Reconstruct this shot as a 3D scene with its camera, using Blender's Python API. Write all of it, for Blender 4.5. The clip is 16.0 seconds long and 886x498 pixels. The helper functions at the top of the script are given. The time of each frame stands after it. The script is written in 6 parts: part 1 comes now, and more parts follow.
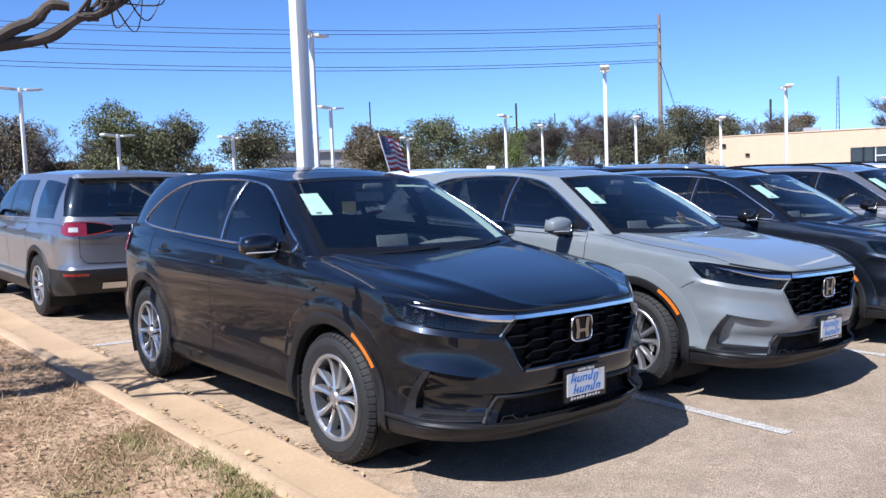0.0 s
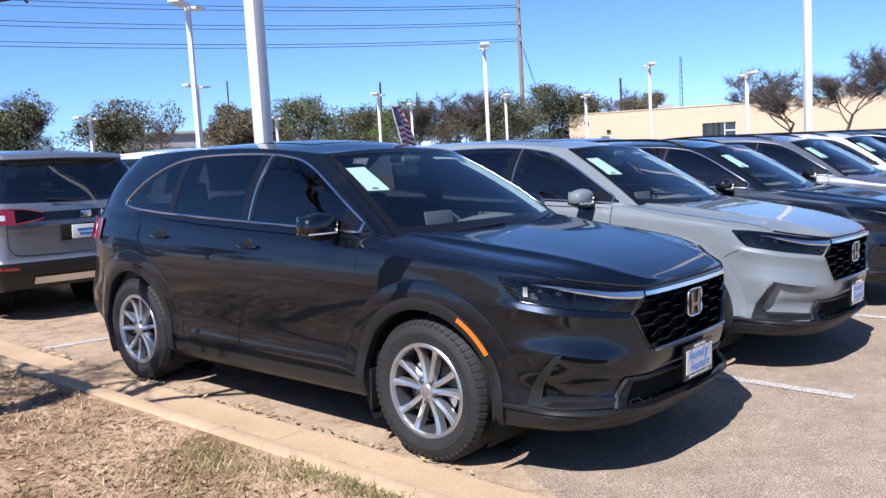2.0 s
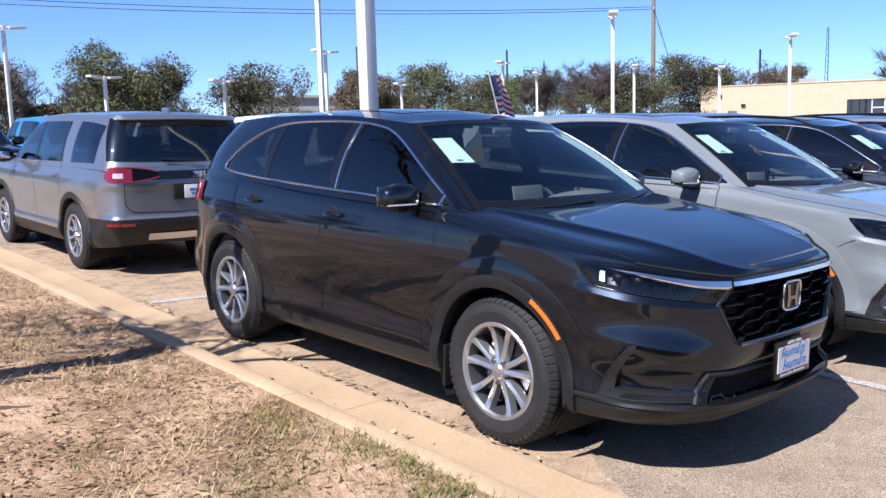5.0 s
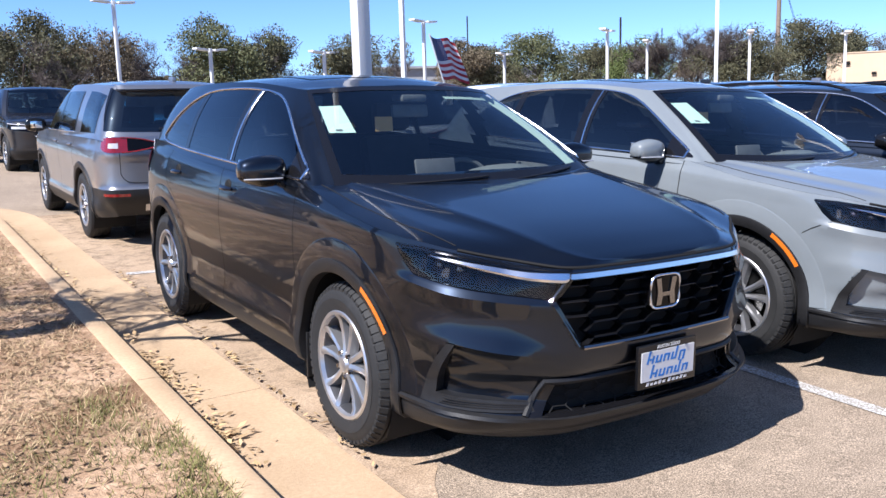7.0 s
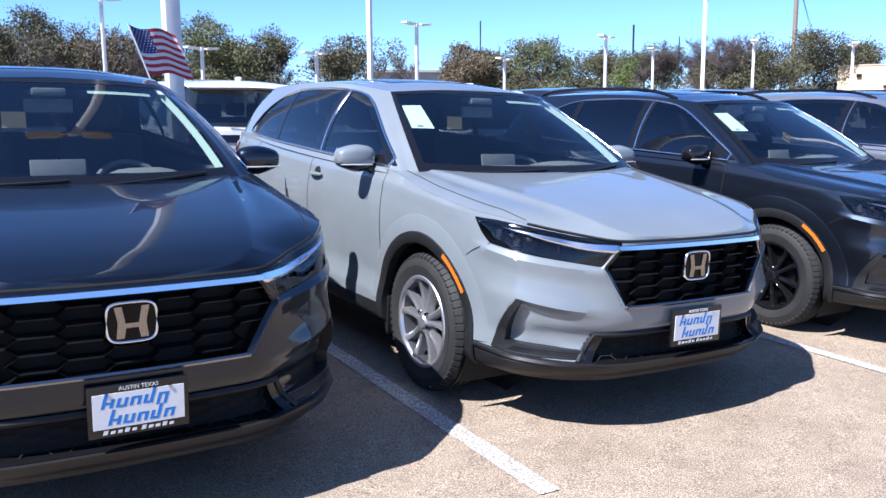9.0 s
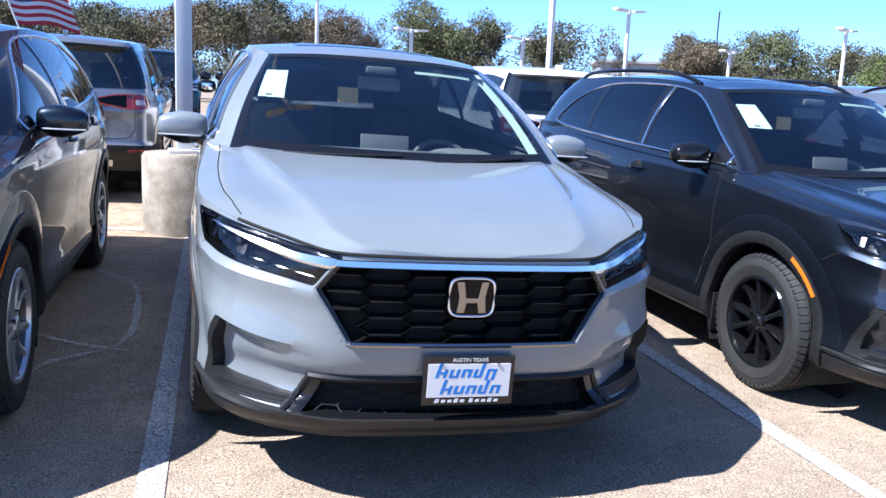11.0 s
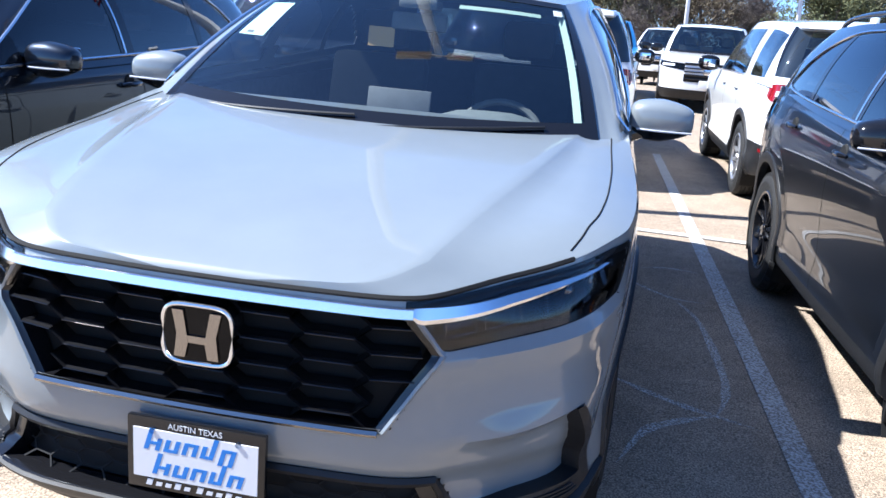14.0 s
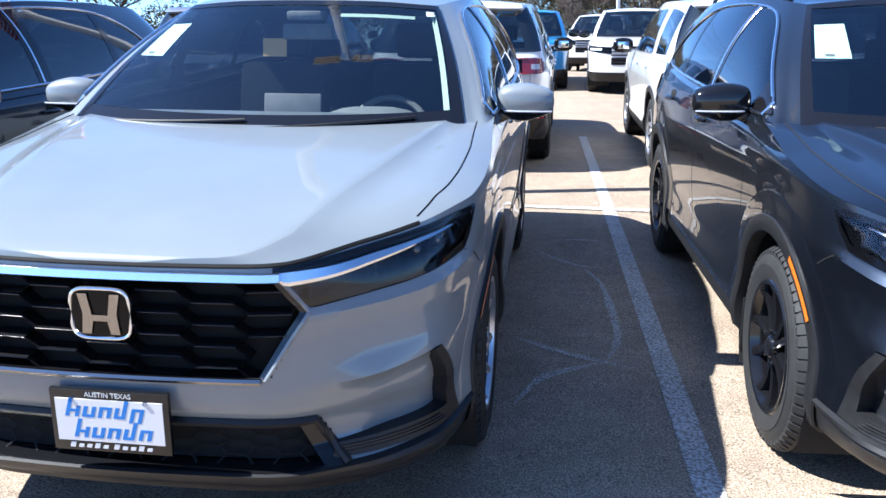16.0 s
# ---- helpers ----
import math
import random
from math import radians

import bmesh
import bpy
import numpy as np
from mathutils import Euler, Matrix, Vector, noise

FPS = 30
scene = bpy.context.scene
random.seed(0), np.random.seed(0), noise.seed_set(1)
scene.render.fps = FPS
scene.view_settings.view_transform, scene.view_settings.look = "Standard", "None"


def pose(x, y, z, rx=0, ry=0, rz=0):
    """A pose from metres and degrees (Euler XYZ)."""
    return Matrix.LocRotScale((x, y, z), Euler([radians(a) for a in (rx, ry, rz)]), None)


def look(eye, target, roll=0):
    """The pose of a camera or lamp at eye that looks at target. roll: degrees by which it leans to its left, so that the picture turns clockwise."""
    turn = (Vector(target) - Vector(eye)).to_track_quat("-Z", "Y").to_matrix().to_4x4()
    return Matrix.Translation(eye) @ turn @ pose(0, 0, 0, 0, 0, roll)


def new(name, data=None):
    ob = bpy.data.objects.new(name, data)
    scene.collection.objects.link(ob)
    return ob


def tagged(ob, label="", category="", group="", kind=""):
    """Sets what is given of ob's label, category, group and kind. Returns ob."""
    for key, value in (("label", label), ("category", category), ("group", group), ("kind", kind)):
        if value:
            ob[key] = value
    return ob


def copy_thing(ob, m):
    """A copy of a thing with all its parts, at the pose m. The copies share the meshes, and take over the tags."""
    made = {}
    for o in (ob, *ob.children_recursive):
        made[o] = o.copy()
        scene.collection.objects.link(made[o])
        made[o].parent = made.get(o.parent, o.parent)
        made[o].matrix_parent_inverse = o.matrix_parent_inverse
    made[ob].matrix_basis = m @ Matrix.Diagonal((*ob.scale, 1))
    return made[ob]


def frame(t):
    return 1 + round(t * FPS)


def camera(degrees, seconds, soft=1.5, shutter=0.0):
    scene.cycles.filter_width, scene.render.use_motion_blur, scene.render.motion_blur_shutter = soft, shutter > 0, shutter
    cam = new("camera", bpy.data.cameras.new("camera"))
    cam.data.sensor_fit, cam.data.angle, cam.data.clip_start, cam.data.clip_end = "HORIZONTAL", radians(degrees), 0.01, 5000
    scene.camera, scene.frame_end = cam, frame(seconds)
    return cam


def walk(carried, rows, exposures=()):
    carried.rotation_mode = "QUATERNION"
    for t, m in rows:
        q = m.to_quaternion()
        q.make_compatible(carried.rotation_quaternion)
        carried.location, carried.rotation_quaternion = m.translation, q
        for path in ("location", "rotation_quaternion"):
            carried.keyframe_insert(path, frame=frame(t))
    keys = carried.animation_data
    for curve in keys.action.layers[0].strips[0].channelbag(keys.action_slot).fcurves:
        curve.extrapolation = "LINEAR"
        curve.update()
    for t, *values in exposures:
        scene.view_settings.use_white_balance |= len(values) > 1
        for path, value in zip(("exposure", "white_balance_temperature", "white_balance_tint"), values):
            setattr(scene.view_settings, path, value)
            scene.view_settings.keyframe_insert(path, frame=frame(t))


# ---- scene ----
cam = camera(54.7, 16.0)

PATH = [
    (0, (-3.36, -4.004, 1.527), (-2.093, -2.464, 1.376), -2.2),
    (0.5, (-3.556, -3.67, 1.528), (-2.22, -2.19, 1.374), -2.9),
    (1, (-3.707, -3.35, 1.526), (-2.302, -1.936, 1.36), -3.6),
    (1.5, (-3.794, -2.993, 1.536), (-2.33, -1.642, 1.348), -3.6),
    (2, (-3.973, -2.834, 1.528), (-2.467, -1.534, 1.316), -3.2),
    (2.5, (-4.12, -2.766, 1.556), (-2.593, -1.496, 1.319), -2.3),
    (3, (-4.147, -2.764, 1.551), (-2.627, -1.491, 1.295), -1.7),
    (3.5, (-4.156, -2.77, 1.551), (-2.668, -1.461, 1.284), -1.7),
    (4, (-4.09, -2.802, 1.546), (-2.658, -1.433, 1.272), -2.1),
    (4.2, (-4.045, -2.826, 1.546), (-2.64, -1.429, 1.274), -2.1),
    (6.3, (-2.975, -3.156, 1.493), (-1.832, -1.543, 1.186), -1.3),
    (6.5, (-2.857, -3.229, 1.486), (-1.736, -1.602, 1.171), -1.5),
    (7, (-2.471, -3.301, 1.482), (-1.405, -1.641, 1.153), -1.7),
    (7.5, (-2.065, -3.485, 1.472), (-1.061, -1.788, 1.141), -1.7),
    (8, (-1.626, -3.635, 1.432), (-0.66, -1.912, 1.119), -1.3),
    (8.5, (-1.068, -3.795, 1.443), (-0.065, -2.095, 1.123), -0.7),
    (9, (-0.503, -3.89, 1.42), (0.504, -2.192, 1.103), -0.4),
    (9.5, (0.113, -3.806, 1.372), (1.075, -2.082, 1.048), 1.4),
    (9.7, (0.4, -3.803, 1.388), (1.318, -2.056, 1.062), 1.5),
    (11.8, (2.279, -3.725, 1.346), (2.554, -1.78, 0.972), 3.6),
    (12, (2.432, -3.672, 1.356), (2.655, -1.722, 0.973), 3.7),
    (12.5, (2.773, -3.571, 1.354), (2.835, -1.614, 0.948), 3.8),
    (13, (2.998, -3.318, 1.317), (2.898, -1.366, 0.889), 4.1),
    (13.5, (3.195, -2.982, 1.33), (2.949, -1.049, 0.882), 3.9),
    (14, (3.35, -2.702, 1.333), (2.997, -0.79, 0.868), 3.5),
    (14.5, (3.483, -2.411, 1.296), (3.053, -0.516, 0.824), 2.2),
    (15, (3.621, -2.334, 1.332), (3.162, -0.446, 0.855), 0.0),
    (15.5, (3.715, -2.712, 1.37), (3.32, -0.811, 0.893), -0.7),
    (16, (3.681, -3.023, 1.338), (3.408, -1.096, 0.877), -1.2),
]
walk(cam, [(t, look(eye, target, roll)) for t, eye, target, roll in PATH],
     [(0, 1.07, 5190, 12), (2.5, 1.07, 5330, 14), (4, 1.08, 5370, 15), (7, 1.26, 5330, 13), (9, 1.55, 5100, 13), (12, 1.84, 5050, 10), (13.5, 1.93, 5070, 9), (16, 1.96, 5110, 8)])

# ---- light ----
world = bpy.data.worlds.new("sky")
scene.world = world
world.use_nodes = True
wn = world.node_tree
sky = wn.nodes.new("ShaderNodeTexSky")
sky.sky_type = "NISHITA"
sky.sun_disc = False
sky.sun_elevation = radians(50.5)
sky.sun_rotation = radians(-101)
sky.air_density, sky.dust_density, sky.ozone_density = 0.6, 0.25, 4.5
wn.nodes["Background"].inputs["Strength"].default_value = 0.079
wn.links.new(sky.outputs[0], wn.nodes["Background"].inputs[0])
sun_data = bpy.data.lights.new("sun", "SUN")
sun_data.energy, sun_data.angle, sun_data.color = 5.0, radians(0.55), (1.0, 0.865, 0.70)
sun = new("sun", sun_data)
sun.matrix_world = look((0, 0, 30), (0.98 * 24.7, 0.196 * 24.7, 0), 0)

# ---- materials ----
def mat(name, col, rough=0.5, metal=0.0, coat=0.0, spec=0.5, var=0.0, scale=8.0, bump=0.0, bscale=200.0, col2=None):
    m = bpy.data.materials.new(name)
    m.use_nodes = True
    nt = m.node_tree
    b = nt.nodes["Principled BSDF"]
    b.inputs["Base Color"].default_value = (*col, 1)
    b.inputs["Roughness"].default_value = rough
    b.inputs["Metallic"].default_value = metal
    b.inputs["Specular IOR Level"].default_value = spec
    if coat:
        b.inputs["Coat Weight"].default_value = coat
        b.inputs["Coat Roughness"].default_value = 0.02
    if var or col2:
        tc = nt.nodes.new("ShaderNodeTexCoord")
        n1 = nt.nodes.new("ShaderNodeTexNoise")
        n1.inputs["Scale"].default_value = scale
        n1.inputs["Detail"].default_value = 8
        n1.inputs["Roughness"].default_value = 0.65
        nt.links.new(tc.outputs["Object"], n1.inputs["Vector"])
        r = nt.nodes.new("ShaderNodeValToRGB")
        c2 = col2 or tuple(min(1, c * (1 + var)) for c in col)
        c1 = tuple(c * (1 - var) for c in col)
        r.color_ramp.elements[0].position, r.color_ramp.elements[1].position = 0.3, 0.7
        r.color_ramp.elements[0].color, r.color_ramp.elements[1].color = (*c1, 1), (*c2, 1)
        nt.links.new(n1.outputs["Fac"], r.inputs["Fac"])
        nt.links.new(r.outputs["Color"], b.inputs["Base Color"])
    if bump:
        tc2 = nt.nodes.new("ShaderNodeTexCoord")
        n2 = nt.nodes.new("ShaderNodeTexNoise")
        n2.inputs["Scale"].default_value = bscale
        n2.inputs["Detail"].default_value = 4
        nt.links.new(tc2.outputs["Object"], n2.inputs["Vector"])
        bp = nt.nodes.new("ShaderNodeBump")
        bp.inputs["Strength"].default_value = bump
        bp.inputs["Distance"].default_value = 0.01
        nt.links.new(n2.outputs["Fac"], bp.inputs["Height"])
        nt.links.new(bp.outputs["Normal"], b.inputs["Normal"])
    return m


def glass_mat(name, tint, gloss_col=(1, 1, 1), f0=0.05):
    m = bpy.data.materials.new(name)
    m.use_nodes = True
    nt = m.node_tree
    nt.nodes.remove(nt.nodes["Principled BSDF"])
    tr = nt.nodes.new("ShaderNodeBsdfTransparent")
    tr.inputs["Color"].default_value = (*tint, 1)
    gl = nt.nodes.new("ShaderNodeBsdfGlossy")
    gl.inputs["Color"].default_value = (*gloss_col, 1)
    gl.inputs["Roughness"].default_value = 0.01
    lw = nt.nodes.new("ShaderNodeLayerWeight")
    lw.inputs["Blend"].default_value = 0.5
    pw = nt.nodes.new("ShaderNodeMath")
    pw.operation = "POWER"
    pw.inputs[1].default_value = 5.0
    nt.links.new(lw.outputs["Facing"], pw.inputs[0])
    fr = nt.nodes.new("ShaderNodeMath")
    fr.operation = "MULTIPLY_ADD"
    fr.inputs[1].default_value, fr.inputs[2].default_value = 1 - f0, f0
    nt.links.new(pw.outputs[0], fr.inputs[0])
    mx = nt.nodes.new("ShaderNodeMixShader")
    nt.links.new(fr.outputs[0], mx.inputs[0])
    nt.links.new(tr.outputs[0], mx.inputs[1])
    nt.links.new(gl.outputs[0], mx.inputs[2])
    nt.links.new(mx.outputs[0], nt.nodes["Material Output"].inputs["Surface"])
    return m


def paint(name, col, metal=0.0, rough=0.35, coat=1.0):
    return mat(name, col, rough, metal, coat=coat, spec=0.3, var=0.06, scale=3.0)


PAINT_DARK = paint("dark blue grey metallic paint", (0.0122, 0.0165, 0.0262), 0.9, 0.37, 0.90)
PAINT_GREY = paint("solid light grey paint", (0.152, 0.170, 0.181), 0.0, 0.4)
PAINT_SLATE = paint("slate metallic paint", (0.0205, 0.0262, 0.0385), 0.92, 0.42, 1.0)
PAINT_SILVER = paint("silver metallic paint", (0.245, 0.252, 0.275), 0.75, 0.33)
PAINT_WHITE = paint("white paint", (0.60, 0.60, 0.595), 0.0, 0.35)
PAINT_BLACK = paint("black paint", (0.008, 0.008, 0.010), 0.0, 0.35)
PAINT_BLUE = paint("light blue paint", (0.035, 0.19, 0.44), 0.1, 0.35)
PLASTIC = mat("textured black plastic", (0.0115, 0.0115, 0.0122), 0.45, spec=0.32, var=0.2, scale=30, bump=0.06, bscale=700)
GLOSS_BLACK = mat("gloss black plastic", (0.006, 0.006, 0.007), 0.12, spec=0.5)
GRILLE_BLACK = mat("black grille plastic", (0.006, 0.006, 0.007), 0.12, spec=0.42)
DEEP_BLACK = mat("dark recess", (0.011, 0.011, 0.011), 0.8, spec=0.2)
CHROME = mat("satin chrome", (0.70, 0.71, 0.74), 0.2, 1.0, var=0.04, scale=6)
DARK_CHROME = mat("dark chrome", (0.30, 0.28, 0.26), 0.2, 1.0)
ALLOY = mat("machined alloy", (0.52, 0.52, 0.53), 0.28, 0.85, var=0.05, scale=20)
ALLOY_DARK = mat("darker alloy pocket", (0.075, 0.075, 0.08), 0.4, 0.6)
RUBBER = mat("tyre rubber", (0.0145, 0.0145, 0.0145), 0.7, spec=0.4, var=0.25, scale=14, bump=0.1, bscale=300)
STEEL = mat("brake disc steel", (0.10, 0.099, 0.097), 0.35, 1.0)
AMBER = mat("amber marker lens", (0.55, 0.145, 0.010), 0.2, coat=0.7, var=0.15, scale=90)
RED_LENS = mat("red tail lamp lens", (0.17, 0.004, 0.007), 0.12, coat=1.0, var=0.2, scale=25)
PROJECTOR = mat("projector lens", (0.012, 0.013, 0.014), 0.06, spec=0.9, coat=1.0)
CLEAR_LENS = mat("clear lamp lens", (0.42, 0.42, 0.44), 0.1, coat=1.0, var=0.1, scale=50)
SMOKED = mat("smoked lamp housing", (0.003, 0.003, 0.0035), 0.1, spec=0.18)
LAMP_DARK = mat("dark lamp reflector", (0.035, 0.035, 0.037), 0.12, 0.9)
LAMP_GLASS = glass_mat("headlamp glass", (0.80, 0.81, 0.83), f0=0.035)
WINDSCREEN = glass_mat("windscreen glass", (0.80, 0.87, 0.86), f0=0.10)
SIDE_GLASS = glass_mat("privacy glass", (0.14, 0.16, 0.175), f0=0.095)
INTERIOR = mat("black interior trim", (0.070, 0.076, 0.076), 0.7, var=0.2, scale=20)
DASH = mat("charcoal dashboard skin", (0.085, 0.095, 0.093), 0.65, var=0.15, scale=25, bump=0.05, bscale=500)
INTERIOR_GREY = mat("grey interior trim", (0.075, 0.08, 0.084), 0.7, var=0.15, scale=15)
HEADLINER = mat("light grey pillar trim", (0.205, 0.27, 0.228), 0.8)
PAPER = mat("pale mint paper", (0.36, 0.49, 0.43), 0.6, var=0.03, scale=10)
WHITE_PLASTIC = mat("white plastic", (0.56, 0.56, 0.56), 0.45)
PLATE_BLUE = mat("blue print", (0.022, 0.15, 0.46), 0.4)
SEAT = mat("black seat cloth", (0.024, 0.025, 0.026), 0.85, var=0.15, scale=15)
FLAT_TAN = mat("flat tan", (0.42, 0.27, 0.10), 0.7)
MIRROR = mat("mirror glass", (0.85, 0.85, 0.87), 0.02, 1.0)

# ---- mesh helpers ----
def mesh(name, verts, faces, material, smooth=35):
    me = bpy.data.meshes.new(name)
    me.from_pydata([tuple(map(float, v)) for v in verts], [], [tuple(map(int, f)) for f in faces])
    me.materials.append(material)
    if smooth:
        me.shade_smooth()
        me.set_sharp_from_angle(angle=radians(smooth))
    me.update()
    return me


def part(name, data, material, parent, label="", smooth=35):
    verts, faces = data
    ob = new(name, mesh(name, verts, faces, material, smooth))
    ob.parent = parent
    if label:
        tagged(ob, label)
    return ob


def pair(name, data, material, parent, label="", smooth=35):
    """The same part on both sides."""
    for d in (data, mirrored(data)):
        part(name, d, material, parent, label, smooth)


def thing(name, label, category, group="", kind=""):
    ob = new(name)
    ob.empty_display_size = 0.2
    return tagged(ob, label, category, group, kind)


def grid(P, flip=False):
    P = np.asarray(P, float)
    n, m = P.shape[:2]
    i = np.arange(n * m).reshape(n, m)
    a, b, c, d = i[:-1, :-1].ravel(), i[1:, :-1].ravel(), i[1:, 1:].ravel(), i[:-1, 1:].ravel()
    f = np.stack([a, d, c, b] if flip else [a, b, c, d], 1)
    return P.reshape(-1, 3), f


def join(*parts):
    V, F, o = [], [], 0
    for v, f in parts:
        v = np.asarray(v, float).reshape(-1, 3)
        V.append(v)
        F += [tuple(int(k) + o for k in q) for q in f]
        o += len(v)
    return np.concatenate(V), F


def mirrored(d):
    v, f = d
    w = np.array(v, float) * (-1, 1, 1)
    return w, [tuple(q)[::-1] for q in f]


def moved(d, m):
    v, f = d
    v = np.asarray(v, float)
    M = np.array(m)
    return v @ M[:3, :3].T + M[:3, 3], f


def both(d):
    return join(d, mirrored(d))


def box(x0, x1, y0, y1, z0, z1, bevel=0.0):
    bm = bmesh.new()
    bmesh.ops.create_cube(bm, size=1.0)
    for v in bm.verts:
        v.co = Vector(((x0 + x1) / 2 + v.co.x * (x1 - x0), (y0 + y1) / 2 + v.co.y * (y1 - y0), (z0 + z1) / 2 + v.co.z * (z1 - z0)))
    if bevel:
        bmesh.ops.bevel(bm, geom=bm.edges[:], offset=bevel, segments=2, profile=0.6, affect="EDGES")
    bm.verts.index_update()
    out = np.array([v.co[:] for v in bm.verts]), [tuple(v.index for v in f.verts) for f in bm.faces]
    bm.free()
    return out


def lathe(profile, n, axis="x"):
    """Profile of (along, radius) turned about an axis through the origin."""
    a = np.linspace(0, 2 * np.pi, n + 1)
    p = np.array(profile, float)
    P = np.zeros((len(p), n + 1, 3))
    if axis == "x":
        P[..., 0] = p[:, :1]
        P[..., 1], P[..., 2] = p[:, 1:] * np.cos(a), p[:, 1:] * np.sin(a)
    else:
        P[..., 2] = p[:, :1]
        P[..., 0], P[..., 1] = p[:, 1:] * np.cos(a), p[:, 1:] * np.sin(a)
    return grid(P, flip=axis == "x")


def tube(pts, r, n=8, closed=False):
    """A round bar along points; r is one radius or one for each point."""
    p = np.asarray(pts, float)
    r = np.broadcast_to(np.asarray(r, float), (len(p),))
    if closed:
        p, r = np.vstack([p, p[:1]]), np.append(r, r[0])
    t = np.gradient(p, axis=0)
    if closed:
        t[0] = t[-1] = p[1] - p[-2]
    t /= np.linalg.norm(t, axis=1, keepdims=True) + 1e-9
    ref = np.array([0, 0, 1.0]) if abs(t[:, 2]).mean() < 0.8 else np.array([1.0, 0, 0])
    s = np.cross(t, ref)
    s /= np.linalg.norm(s, axis=1, keepdims=True) + 1e-9
    q = np.cross(s, t)
    a = np.linspace(0, 2 * np.pi, n + 1)
    P = p[:, None] + r[:, None, None] * (s[:, None] * np.cos(a)[None, :, None] + q[:, None] * np.sin(a)[None, :, None])
    v, f = grid(P, flip=True)
    f = [tuple(k) for k in f]
    if not closed:
        f += [tuple(range(n)), tuple((len(p) - 1) * (n + 1) + k for k in range(n))[::-1]]
    return v, f


def cr(pts, k, even=False):
    """A smooth curve through points, k steps a span; even: its ends meet their mirror images."""
    p = np.asarray(pts, float)
    q = np.vstack([2 * p[0] - p[1], p, 2 * p[-1] - p[-2]])
    if even:
        q[0], q[-1] = p[1], p[-2]
        q[0, 0], q[-1, 0] = -p[1, 0], -p[-2, 0]
    out = []
    for i in range(len(p) - 1):
        t = np.linspace(0, 1, k, endpoint=False)[:, None]
        a, b, c, d = q[i], q[i + 1], q[i + 2], q[i + 3]
        out.append(0.5 * (2 * b + (c - a) * t + (2 * a - 5 * b + 4 * c - d) * t**2 + (3 * b - a - 3 * c + d) * t**3))
    return np.vstack(out + [p[-1:]])


def curve(pts):
    """A smooth function through (x, y) points with rising x."""
    c = cr(pts, 12)
    x = np.maximum.accumulate(c[:, 0])
    return lambda v: np.interp(v, x, c[:, 1])


def lin(pts):
    p = np.asarray(pts, float)
    return lambda v: np.interp(v, p[:, 0], p[:, 1])


def inside(poly, x, y):
    """Whether points lie in a polygon."""
    p = np.asarray(poly, float)
    r = np.zeros(np.shape(x), bool)
    for (x0, y0), (x1, y1) in zip(p, np.roll(p, -1, 0)):
        c = (y0 > y) != (y1 > y)
        r ^= c & (x < (x1 - x0) * (y - y0) / (y1 - y0 + 1e-12) + x0)
    return r


def text_mesh(body, size):
    cu = bpy.data.curves.new("lettering", "FONT")
    cu.body, cu.size, cu.align_x, cu.align_y, cu.extrude = body, size, "CENTER", "CENTER", 0.0006
    ob = new("lettering", cu)
    bpy.context.view_layer.update()
    me = bpy.data.meshes.new_from_object(ob.evaluated_get(bpy.context.evaluated_depsgraph_get()))
    bpy.data.objects.remove(ob)
    v = np.array([w.co[:] for w in me.vertices])
    f = [tuple(p.vertices) for p in me.polygons]
    bpy.data.meshes.remove(me)
    return v, f


# ---- the ground's fall ----
GX, GY, GC = -0.016, 0.028, -0.004
def ground_z(x, y):
    return GC + GX * np.clip(x, -4, 6) + GY * np.clip(y, -12, 21)


LOT = Matrix.Translation((0, 0, GC)) @ pose(0, 0, 0, math.degrees(math.atan(GY)), math.degrees(math.atan(-GX)), 0)
def on_lot(x, y, turn=0.0):
    """A pose on the sloping lot, which levels off across its far end."""
    lean = math.degrees(math.atan(-GX)) if x < 6 else 0.0
    return Matrix.Translation((x, y, float(ground_z(x, y)))) @ pose(0, 0, 0, math.degrees(math.atan(GY)), lean, 0) @ pose(0, 0, 0, 0, 0, turn)

